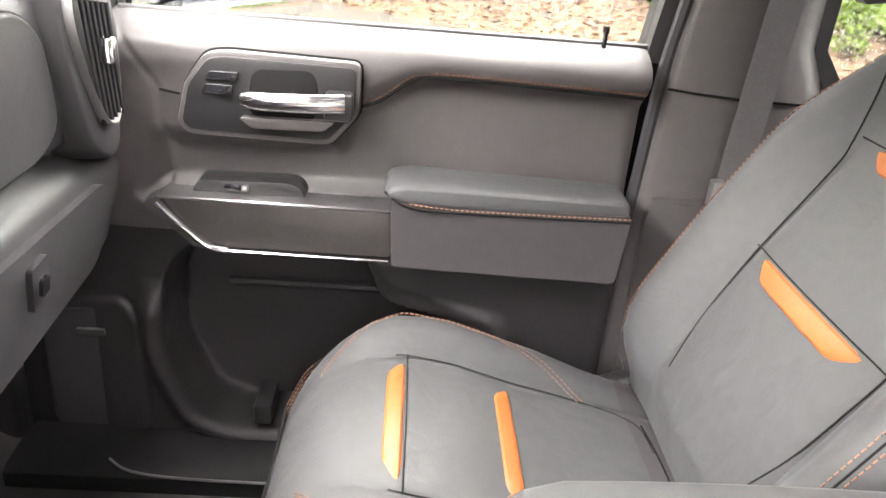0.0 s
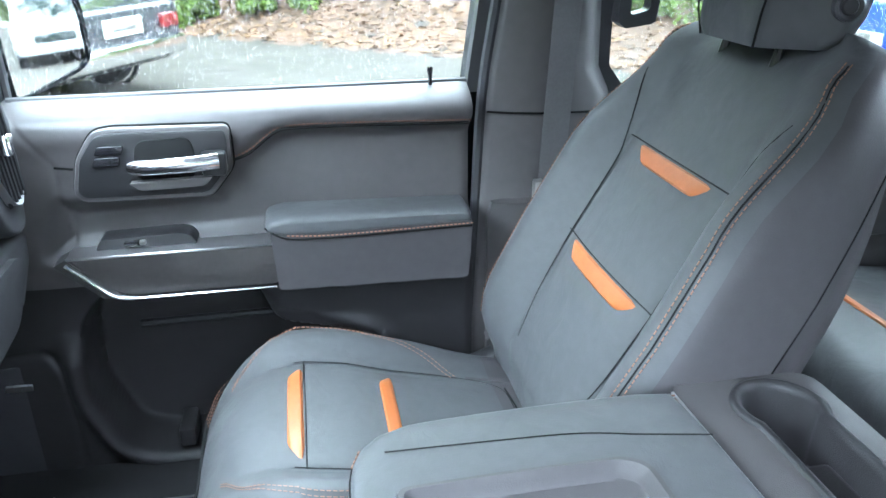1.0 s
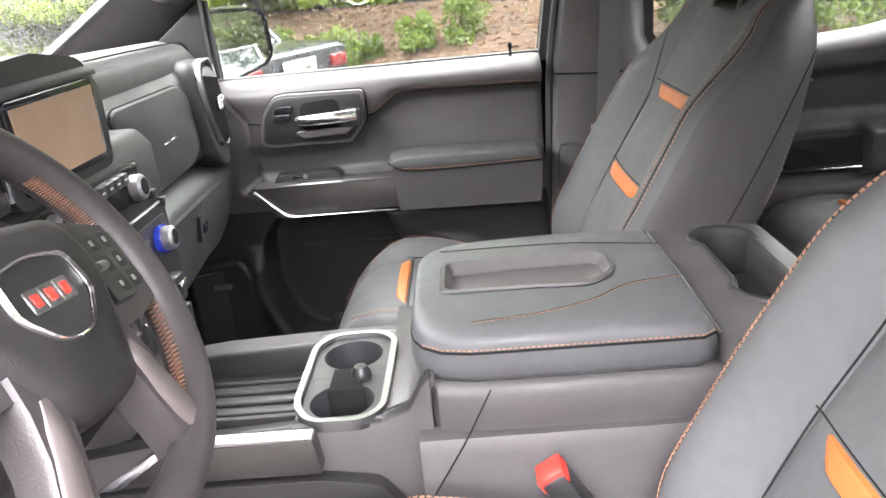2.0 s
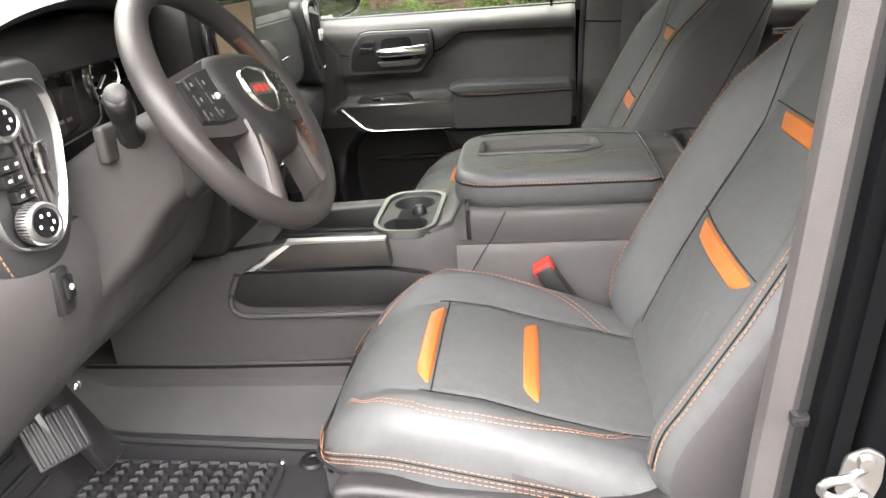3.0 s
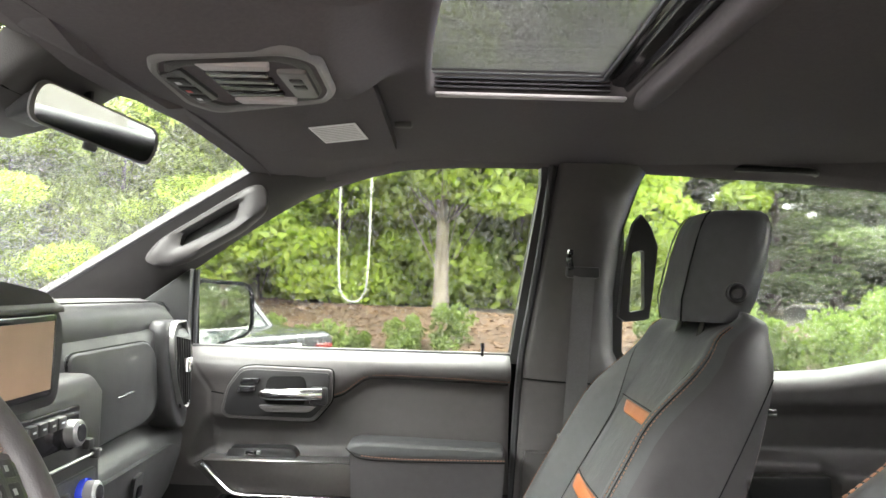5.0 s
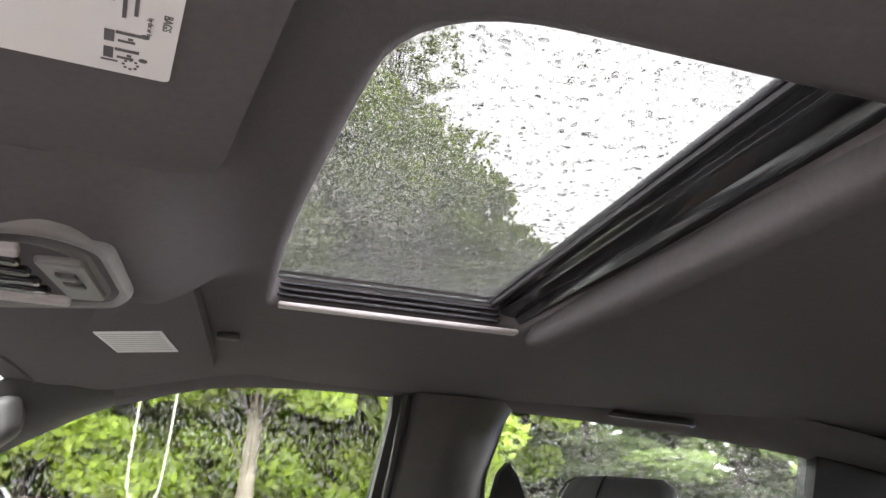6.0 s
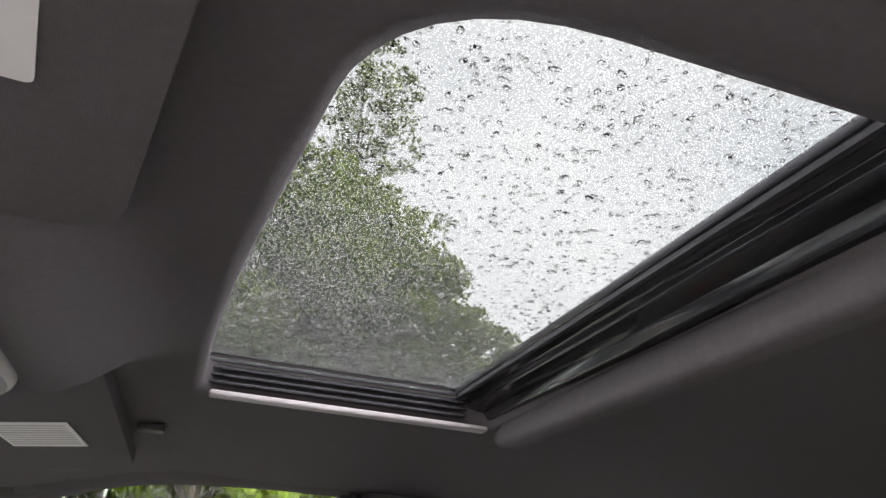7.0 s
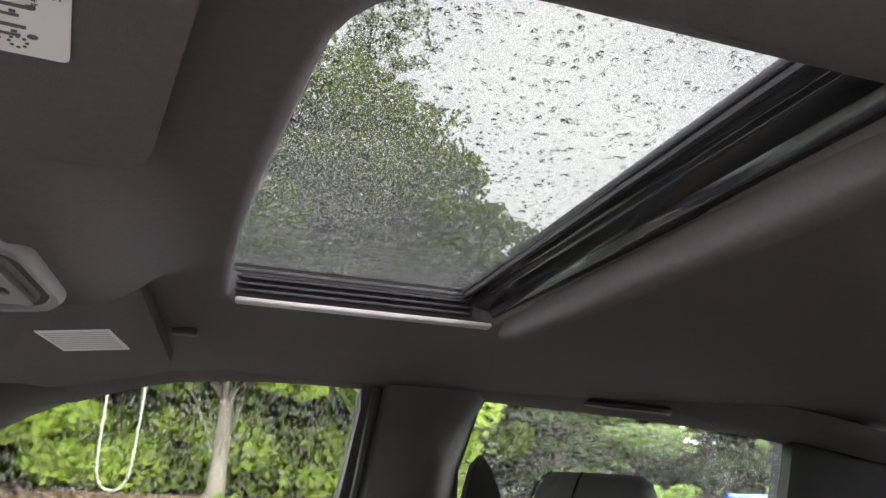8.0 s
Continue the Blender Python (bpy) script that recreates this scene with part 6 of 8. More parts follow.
dpart("stack_vent", box((-0.395, 0.29, 1.425), (-0.36, 0.33, 1.50), 0.006), PLASTIC_DARK)
dpart("stack_vent_tab", box((-0.362, 0.300, 1.445), (-0.352, 0.312, 1.485), 0.003), CHROME, "bright vent edge")
dpart("stack_vent", box((-0.395, 0.015, 1.41), (-0.34, 0.068, 1.53), 0.006), PLASTIC_DARK)
dpart("stack_vent_tab", box((-0.345, 0.058, 1.42), (-0.334, 0.068, 1.515), 0.003), CHROME, "bright vent edge")
for (yk, zk, xk) in ((0.355, 1.354, -0.358), (0.130, 1.368, -0.352), (0.405, 1.262, -0.353), (0.135, 1.262, -0.353)):
    k = turned([(0.0, 0.026), (0.014, 0.026), (0.0175, 0.023), (0.019, 0.0)], 26, Matrix.Translation((xk, yk, zk)) @ pose(0, 0, 0, 0, 84, 0))
    k = dpart("climate_knob", k, ALU, "silver rotary control knob")
    r = turned([(0.020, 0.0), (0.022, 0.006), (0.021, 0.010), (0.019, 0.010)], 26, Matrix.Translation((xk + 0.001, yk, zk)) @ pose(0, 0, 0, 0, 84, 0), cap=False)
    dpart("knob_ring", r, BLUE_FILM if zk < 1.3 else GLOSS_BLACK, "blue film round the knob" if zk < 1.3 else "", parent=k)
    dpart("knob_face", turned([(0.0, 0.0268), (0.0115, 0.0268), (0.012, 0.0255)], 20, Matrix.Translation((xk, yk, zk)) @ pose(0, 0, 0, 0, 84, 0)), GLOSS_BLACK, parent=k)
for i in range(6):
    dpart("climate_button", box((-0.366, 0.165 + 0.035 * i, 1.248), (-0.348, 0.193 + 0.035 * i, 1.275), 0.003), PLASTIC_DARK, "black climate button")
dpart("stack_plate", prism(fillet([(0.095, 1.335), (0.385, 1.335), (0.392, 1.388), (0.09, 1.392)], 0.008), -0.360, -0.3525, "x", 0.002), GLOSS_BLACK, "glossy black radio plate")
for i in range(8):
    b = dpart("radio_button", box((-0.358, 0.160 + 0.0225 * i, 1.366), (-0.343, 0.179 + 0.0225 * i, 1.382), 0.002), PLASTIC_DARK, "black radio button")
    dpart("button_mark", box((-0.3431, 0.166 + 0.0225 * i, 1.373), (-0.3424, 0.173 + 0.0225 * i, 1.3755)), WHITE, parent=b)
for i in range(3):
    dpart("mode_button", box((-0.358, 0.385 + 0.024 * i, 1.340 - 0.018 * i), (-0.346, 0.405 + 0.020 * i, 1.354 - 0.018 * i), 0.002), PLASTIC_DARK, "black mode button")
dpart("climate_plate", prism(fillet([(0.098, 1.232), (0.445, 1.232), (0.448, 1.292), (0.095, 1.292)], 0.010), -0.362, -0.3525, "x", 0.002), PLASTIC_DARK, "black climate control plate")
dpart("stack_trim", tube([(-0.352, 0.100, 1.312), (-0.352, 0.458, 1.312)], 0.0022, 6), SATIN, "thin satin trim line")
brow = fillet([(-0.345, 1.518), (-0.327, 1.517), (-0.328, 1.523), (-0.345, 1.536)], 0.003)
dpart("screen_brow", prism(brow, 0.075, 0.285, "y", 0.003), DASH, "soft black brow over the screen")
for i in range(7):
    dpart("toggle_switch", box((-0.365, 0.12 + 0.045 * i, 1.160), (-0.334, 0.155 + 0.045 * i, 1.205), 0.006), PLASTIC_DARK, "black toggle switch")
    dpart("toggle_edge", box((-0.336, 0.124 + 0.045 * i, 1.186), (-0.331, 0.151 + 0.045 * i, 1.193), 0.001, 1), CHROME)
dpart("socket_flap", box((-0.40, 0.40, 1.105), (-0.336, 0.435, 1.150), 0.006), PLASTIC_DARK)

# ---------------------------------------------------------------- steering column and wheel
col = thing("steering_column", "black steering column shroud with a stalk", "column", (-0.35, -0.19, 1.34))


def colpart(name, bm, material, label="", parent=None):
    o = part(name, bm, material, parent or col, label, 50)
    o.matrix_parent_inverse = Matrix.Translation((0.35, 0.19, -1.34))
    return o


RAKE = radians(30)
AX = Vector((math.cos(RAKE), 0, math.sin(RAKE)))
WC = Vector((-0.198, -0.195, 1.404))
def col_sec(d, w, h, dz):
    c = WC - AX * d
    return [tuple(c + Vector((0, y, z + dz))) for y, z in fillet([(-w, -h), (-w, h), (w, h), (w, -h)], 0.025, 4)]


colpart("shroud", loft([col_sec(0.045, 0.050, 0.045, 0), col_sec(0.055, 0.062, 0.058, 0), col_sec(0.11, 0.070, 0.066, -0.004), col_sec(0.16, 0.085, 0.085, -0.015), col_sec(0.27, 0.10, 0.10, -0.03)]), PLASTIC_GREY, "grey plastic column shroud")
colpart("paddle_ring", loft([col_sec(0.03, 0.075, 0.07, 0), col_sec(0.06, 0.082, 0.076, 0)]), PLASTIC_DARK)
colpart("stalk", tube(smooth_line([(-0.315, -0.255, 1.385), (-0.30, -0.28, 1.39), (-0.285, -0.315, 1.41), (-0.275, -0.335, 1.43), (-0.268, -0.352, 1.447)], 4), [0.02, 0.019, 0.017, 0.014, 0.012, 0.011, 0.0105, 0.0105, 0.011, 0.0125, 0.014, 0.015, 0.0155, 0.0155, 0.0155, 0.0155, 0.011], 12), PLASTIC_DARK, "black multifunction stalk")
k = turned([(0.0, 0.006), (0.008, 0.005), (0.012, 0.0)], 18, Matrix.Translation((-0.265, -0.357, 1.451)) @ pose(0, 0, 0, 50, 20, 0))
colpart("stalk_button", k, PLASTIC_GREY)
colpart("stalk_boot", box((-0.338, -0.300, 1.360), (-0.324, -0.254, 1.404), 0.005, 3), PLASTIC_GREY, "grey stalk boot frame")
sb = turned([(0.0, 0.010), (0.012, 0.010), (0.0145, 0.007), (0.016, 0.010), (0.0185, 0.008), (0.019, 0.0)], 26, Matrix.Translation((-0.292, -0.055, 1.248)) @ pose(0, 0, 0, 0, 80, -6))
colpart("start_button", sb, CHROME, "round start button with a bright ring")
colpart("start_face", turned([(0.0, 0.0115), (0.0115, 0.0112), (0.0115, 0.009)], 22, Matrix.Translation((-0.292, -0.055, 1.248)) @ pose(0, 0, 0, 0, 80, -6)), GLOSS_BLACK)

wheel = thing("steering_wheel", "black leather steering wheel with tan stitching and chrome badge ring", "steering wheel", tuple(WC))
WM = Matrix(((-math.sin(RAKE), 0, math.cos(RAKE)), (0, 1, 0), (math.cos(RAKE), 0, math.sin(RAKE)))).to_4x4()
# wheel frame: local x up the wheel, y across, z towards the driver
wheel.matrix_world = Matrix.Translation(WC) @ WM @ pose(0, 0, 0, 0, 0, 8)
R = 0.162
rimpts = [(R * math.cos(a), R * math.sin(a) * 1.02, 0.0) for a in [2 * math.pi * k / 72 for k in range(72)]]
part("rim", tube(rimpts, [0.0165 + 0.0015 * abs(math.sin(2 * math.pi * k / 72)) for k in range(72)], 14, closed=True), WHEEL_LEATHER, wheel, "thick black leather rim", 60)
for a0, a1 in ((50, 78), (282, 310), (100, 150), (210, 260)):
    pts = []
    for i in range(60):
        a = radians(lerp(a0, a1, i / 59))
        zig = 0.0055 * (1 if i % 2 else -1)
        pts.append(((R - 0.0172) * math.cos(a), (R - 0.0172) * math.sin(a) * 1.02, 0.002 + zig))
    part("rim_lacing", tube(pts, 0.0014, 5), THREAD, wheel, "tan lacing inside the rim")
hub = fillet([(0.055, -0.075), (0.060, 0.0), (0.055, 0.075), (0.01, 0.085), (-0.05, 0.055), (-0.085, 0.035), (-0.085, -0.035), (-0.05, -0.055), (0.01, -0.085)], 0.02, 4)
part("hub", loft([[(x * k, y * k, z) for x, y in hub] for k, z in ((0.9, -0.035), (1.0, -0.01), (1.0, 0.014), (0.95, 0.026), (0.80, 0.033), (0.4, 0.036))]), PLASTIC_LOWER, wheel, "black airbag cover", 60)
for s in (-1, 1):
    part("spoke", loft([[(x, s * y, z) for x, z in ((lo2, -0.014), (hi2, -0.014), (hi2, z1), (lo2, z1))] for y, lo2, hi2, z1 in ((0.06, -0.045, 0.052, 0.022), (0.10, -0.044, 0.046, 0.016), (0.14, -0.036, 0.038, 0.009), (0.165, -0.030, 0.034, 0.004))]), WHEEL_LEATHER, wheel, "black wheel spoke")
    part("spoke_pad", loft([[(x, s * y, z) for x, z in ((lo2, 0.01), (hi2, 0.01), (hi2 - 0.004, z1), (lo2 + 0.004, z1))] for y, lo2, hi2, z1 in ((0.075, -0.030, 0.044, 0.0235), (0.105, -0.030, 0.040, 0.0200), (0.136, -0.022, 0.032, 0.0150))]), PLASTIC_DARK, wheel, "black control pad")
    for i in range(3):
        for j in range(2):
            yb, xb = s * (0.096 + 0.023 * j), -0.022 + 0.019 * i
            sb = part("spoke_button", box((xb, yb - 0.0095, 0.012), (xb + 0.015, yb + 0.0095, 0.0214 - 0.0028 * j), 0.0015), PLASTIC_LOWER, wheel, "black wheel button")
            part("button_mark", box((xb + 0.005, yb - 0.002, 0.0212 - 0.0028 * j), (xb + 0.010, yb + 0.002, 0.0217 - 0.0028 * j)), ALU, sb)
    part("spoke_roller", tube([(0.004, s * 0.085 - 0.006, 0.024), (0.004, s * 0.085 + 0.006, 0.023)], 0.004, 10), SATIN, wheel, "silver thumb roller")
    part("lower_spoke", loft([[(x, s * (y + u), z + h) for u, h in ((w2, -0.006), (w2 * 0.8, 0.0), (-w2 * 0.8, 0.0), (-w2, -0.006), (-w2 * 0.9, -0.030), (w2 * 0.9, -0.030))] for x, y, w2, z in ((-0.030, 0.046, 0.020, 0.025), (-0.055, 0.050, 0.0195, 0.024), (-0.085, 0.057, 0.019, 0.020), (-0.115, 0.068, 0.021, 0.014), (-0.134, 0.074, 0.022, 0.010), (-0.142, 0.074, 0.016, 0.004))]), WHEEL_LEATHER, wheel, "black lower spoke", 50)
    part("spoke_insert", loft([[(x, s * (y + u), z + h) for u, h in ((w2, -0.004), (w2 * 0.75, 0.0), (-w2 * 0.75, 0.0), (-w2, -0.004))] for x, y, w2, z in ((-0.052, 0.051, 0.004, 0.0255), (-0.070, 0.055, 0.010, 0.0245), (-0.095, 0.062, 0.0135, 0.0205), (-0.120, 0.072, 0.015, 0.0155), (-0.138, 0.080, 0.012, 0.0115), (-0.146, 0.084, 0.005, 0.0085))]), BRONZE, wheel, "satin bronze spoke insert", 60)
em = fillet([(0.024, -0.036), (0.030, 0.0), (0.024, 0.036), (-0.006, 0.040), (-0.030, 0.018), (-0.034, 0.0), (-0.030, -0.018), (-0.006, -0.040)], 0.01, 4)
part("badge_ring", loft([[(x * k, y * k, z) for x, y in em] for k, z in ((1.05, 0.030), (1.05, 0.037), (1.01, 0.0395), (0.96, 0.038), (0.94, 0.034))], cap=False), CHROME, wheel, "chrome badge surround")
part("badge_plate", loft([[(x * 0.92, y * 0.92, z) for x, y in em] for z in (0.034, 0.0365)]), PLASTIC_DARK, wheel)
part("badge_mark", merge(box((-0.005, -0.020, 0.036), (0.005, -0.012, 0.0382), 0.001, 1), box((-0.005, -0.005, 0.036), (0.005, 0.004, 0.0382), 0.001, 1), box((-0.005, 0.011, 0.036), (0.005, 0.019, 0.0382), 0.001, 1)), RED, wheel, "red badge blocks")
part("badge_edge", merge(box((-0.0085, -0.0235, 0.0355), (0.0085, -0.0085, 0.0375), 0.001, 1), box((-0.0085, -0.0085, 0.0355), (0.0085, 0.0075, 0.0375), 0.001, 1), box((-0.0085, 0.0075, 0.0355), (0.0085, 0.0225, 0.0375), 0.001, 1)), SATIN, wheel, "silver badge edging")

# ---------------------------------------------------------------- pedals and mat
PS = 0.78
pedal = thing("brake_pedal", "worn black rubber brake pedal on a steel arm", "pedal", (-0.530, -0.265, 0.955))
pn = Vector((0.72, -0.42, 0.55)).normalized()
pu = pn.cross(Vector((0, 0, 1))).normalized()
M = Matrix((pu.cross(pn), pu, pn)).transposed().to_4x4() @ Matrix.Diagonal((PS, PS, PS, 1))
part("pad", box((-0.046, -0.052, -0.008), (0.046, 0.052, 0.008), 0.006, 2, M), RUBBER, pedal)
for i in range(7):
    part("rib", box((-0.042, -0.046 + 0.0138 * i, 0.006), (0.042, -0.038 + 0.0138 * i, 0.0115), 0.002, 1, M), RUBBER, pedal)
part("arm", tube([(-0.01, 0, 0.01), (-0.05, 0.01, 0.10), (-0.12, 0.03, 0.22)], 0.010, 8), PLASTIC_DARK, pedal)
gas = thing("accelerator_pedal", "black plastic accelerator pedal", "pedal", (-0.60, -0.12, 0.88))
part("pad", box((-0.012, -0.03, -0.09), (0.012, 0.03, 0.09), 0.008, 2, pose(0, 0, 0, 0, -30, 0)), PLASTIC_DARK, gas)
mat_ob = thing("floor_mat", "black rubber floor mat with raised chevron tread", "floor mat", (-0.45, -0.22, 0.705))


def mpart(name, bm, material, label=""):
    o = part(name, bm, material, mat_ob, label)
    o.matrix_parent_inverse = Matrix.Translation((0.45, 0.22, -0.705))
    return o


mat_z = lambda x, y: floor_z(x, y) + 0.0215
mo = fillet([(-0.95, -0.50), (-0.20, -0.50), (-0.19, 0.012), (-0.90, 0.025)], 0.05)
mpart("tray", sheet(lambda x, y: (x, y, mat_z(x, y)), steps(-0.95, -0.195, 40), steps(-0.50, 0.015, 24)), RUBBER, "black rubber tray")
lip = []
for q, r in zip(mo, mo[1:] + mo[:1]):
    n2 = max(1, int((Vector(r) - Vector(q)).length / 0.04))
    lip += [tuple(Vector(q).lerp(Vector(r), k / n2)) for k in range(n2)]
mpart("lip", tube([(x, y, mat_z(x, y) + 0.006) for x, y in lip], 0.011, 8, closed=True), RUBBER)
mi = fillet([(-0.67, -0.43), (-0.29, -0.43), (-0.295, -0.022), (-0.645, -0.012)], 0.03)
mpart("inner_lip", tube([(x, y, 0.7235) for x, y in mi], 0.005, 6, closed=True), RUBBER)
cv = []
for i in range(20):
    for j in range(20):
        x, y = -0.655 + 0.0188 * i, -0.415 + 0.0208 * j + (0.0104 if i % 2 else 0)
        if x > -0.30 or y > -0.03:
            continue
        k = 0.0055 if i % 2 else -0.0055
        foot = [(x - 0.0085, y - 0.008), (x + 0.0085, y - 0.008 + k), (x + 0.0085, y + 0.0085 + k), (x - 0.0085, y + 0.0085)]
        crest = [(x - 0.006, y - 0.004), (x + 0.006, y - 0.004 + k), (x + 0.006, y + 0.0045 + k), (x - 0.006, y + 0.0045)]
        cv.append([(*p, 0.721) for p in foot] + [(*p, 0.731) for p in crest])
vv = [p for c in cv for p in c]
ff = []
for i in range(len(cv)):
    k = 8 * i
    ff += [(k + 4, k + 5, k + 6, k + 7), (k, k + 1, k + 5, k + 4), (k + 1, k + 2, k + 6, k + 5), (k + 2, k + 3, k + 7, k + 6), (k + 3, k, k + 4, k + 7)]
tagged(mpart("tread", from_lists(vv, ff), RUBBER, "raised rubber tread blocks"), kind="stuff")
for x, y in ((-0.638, -0.029), (-0.306, -0.014)):
    mpart("rivet", turned([(0.0, 0.006), (0.006, 0.004), (0.009, 0.0)], 14, Matrix.Translation((x, y, 0.7235))), CHROME, "bright mat rivet")
mpart("retainer", turned([(0.0, 0.004), (0.008, 0.004), (0.010, 0.007), (0.022, 0.006), (0.025, 0.0)], 24, Matrix.Translation((-0.248, -0.012, 0.723))), PLASTIC_DARK, "round mat retainer")
for i in range(7):
    x = -0.70 - 0.028 * i
    mpart("toe_rib", tube([(x, y, mat_z(x, y) + 0.002) for y in steps(-0.42, -0.10, 6)], 0.006, 6), RUBBER)
for i in range(4):
    mpart("heel_rib", box((-0.235, -0.14 - 0.02 * i, 0.72), (-0.20, -0.128 - 0.02 * i, 0.730), 0.002), RUBBER)
screw = part("trim_fastener", turned([(0.0, 0.004), (0.006, 0.003), (0.008, 0.0)], 12, Matrix.Translation((-0.446, -0.30, 1.063)) @ pose(0, 0, 0, 0, 110, 0)), CHROME)
tagged(screw, "bright trim fastener under the dash", "fastener")

# ---------------------------------------------------------------- overhead: visors, console, mirror
def visor_z(x, y):
    return 1.829 + 0.07 * x - 0.08 * (y - 0.74)


def visor(label, out, rads, zf):
    v = thing("sun_visor", label, "sun visor", (-0.12, out[0][1], 1.85), "sun visors")
    out = fillet(out, rads, 4)
    b = bevelled(loft([[(x, y, zf(x, y)) for x, y in out], [(x, y, zf(x, y) + 0.018) for x, y in out]]), 0.006, 2, 50)
    at_parent(part("blade", b, FABRIC, v, "black cloth visor blade"))
    return v


vis_p = visor("folded-up black passenger sun visor with a white label", [(-0.275, 0.44), (0.022, 0.44), (0.034, 0.862), (-0.10, 0.905), (-0.155, 0.86), (-0.275, 0.80)], [0.02, 0.03, 0.025, 0.03, 0.03, 0.02], visor_z)
# the driver's visor stands a little askew: VD runs outboard along its edge, VE forward
VD, VE, VC = Vector((0.185, -0.983, 0)), Vector((-0.983, -0.185, 0)), Vector((0.062, 0.112, 0))
visor_dz = lambda x, y: 1.842 + 0.05 * (x - 0.03)
vp = lambda u, w2: tuple((VC + VD * u + VE * w2)[:2])
vis_d = visor("folded-up black driver's sun visor with a warning label", [vp(0, 0.27), vp(0, 0), vp(0.46, 0), vp(0.46, 0.30)], [0.02, 0.035, 0.03, 0.02], visor_dz)


def visor_tag(v, corners, zf, nm, material, label="", sink=0.0012):
    o = part(nm, loft([[(x, y, zf(x, y) - sink) for x, y in corners], [(x, y, zf(x, y) + 0.001) for x, y in corners]]), material, v, label)
    return at_parent(o)


visor_tag(vis_p, [(-0.108, 0.658), (-0.025, 0.641), (-0.0125, 0.745), (-0.0935, 0.762)], visor_z, "label", PAPER, "white printed label")
for i in range(9):
    k = (i + 0.8) / 10
    a0, a1 = (lerp(-0.104, -0.090, k), lerp(0.658, 0.758, k)), (lerp(-0.029, -0.017, k), lerp(0.642, 0.742, k))
    visor_tag(vis_p, [a0, a1, (a1[0], a1[1] + 0.003), (a0[0], a0[1] + 0.003)], visor_z, "print_line", PALE_EDGE, "", 0.0016)
# warning label: LU runs outboard along its edge, LV forward
LC = Vector((0.0455, -0.012, 0))
lpt = lambda u, w2: tuple((LC + VD * u + VE * w2)[:2])
visor_tag(vis_d, fillet([lpt(0, 0), lpt(0.19, 0), lpt(0.19, 0.12), lpt(0, 0.12)], 0.004), visor_dz, "label", PAPER, "white air bag warning label")


def tag_text(text, size, u, w2):
    """A line of print on the label, its middle at (u, w2)."""
    c = LC + VD * u + VE * w2
    M = Matrix((-VD, -VE, (0, 0, -1))).transposed().to_4x4()
    M.translation = (c.x, c.y, visor_dz(c.x, c.y) - 0.0016)
    at_parent(writing("warning_text", text, size, M, PRINT, vis_d, 0.0001))


def tag_bar(u0, u1, w0, w1):
    visor_tag(vis_d, [lpt(u0, w0), lpt(u1, w0), lpt(u1, w1), lpt(u0, w1)], visor_dz, "print_line", PRINT, "", 0.0016)


tag_text("BAGS", 0.0052, 0.052, 0.0052)
tag_text("by the air bag", 0.0031, 0.045, 0.0115)
for w2, u0 in ((0.0165, 0.052), (0.021, 0.049), (0.0255, 0.060)):
    tag_bar(u0, u0 + 0.05, w2, w2 + 0.0016)


def tag_oval(u, w2, ru, rw):
    visor_tag(vis_d, [lpt(u + ru * math.cos(a), w2 + rw * math.sin(a)) for a in [2 * math.pi * k / 12 for k in range(12)]], visor_dz, "print_mark", PRINT, "", 0.0016)


for u, w2 in ((0.037, 0.013), (0.016, 0.0125)):
    tag_oval(u, w2, 0.0016, 0.0019)
for k in (0.0, 0.0145):
    tag_bar(0.028 - k, 0.037 - k, 0.025, 0.029)
    tag_bar(0.0355 - k, 0.0375 - k, 0.0145, 0.0245)
    tag_bar(0.029 - k, 0.0305 - k, 0.0165, 0.0235)
    tag_bar(0.0315 - k, 0.033 - k, 0.0175, 0.0195)
tag_bar(0.0105, 0.0115, 0.023, 0.030)
for a in range(8):
    tag_oval(0.010 + 0.004 * math.sin(a * math.pi / 4), 0.0175 + 0.003 * math.cos(a * math.pi / 4), 0.0006, 0.0007)
clip = part("visor_clip", box((0.033, 0.760, liner_z(0.05, 0.77) - 0.010), (0.066, 0.782, liner_z(0.05, 0.77)), 0.003), PLASTIC_GREY)
tagged(clip, "grey plastic visor clip on the headliner", "clip")

oc = thing("overhead_console", "grey overhead console with reading lamps and buttons", "overhead console", (-0.17, CY, 1.85))


def opart(name, bm, material, label="", angle=38):
    o = part(name, bm, material, oc, label, angle)
    o.matrix_parent_inverse = Matrix.Translation((0.17, -CY, -1.85))
    return o


oo = fillet([(-0.195, 0.165), (-0.035, 0.150), (-0.006, 0.185), (-0.010, 0.335), (-0.028, 0.385), (-0.20, 0.440), (-0.225, 0.38), (-0.215, 0.22)], 0.02, 4)
oz = lambda x: 1.8215 + 0.04 * x


def oo_loop(k, dz):
    """The console's outline, drawn in by k and set dz above its face."""
    return [(-0.115 + (x + 0.115) * k, 0.285 + (y - 0.285) * k, oz(x) + dz) for x, y in oo]


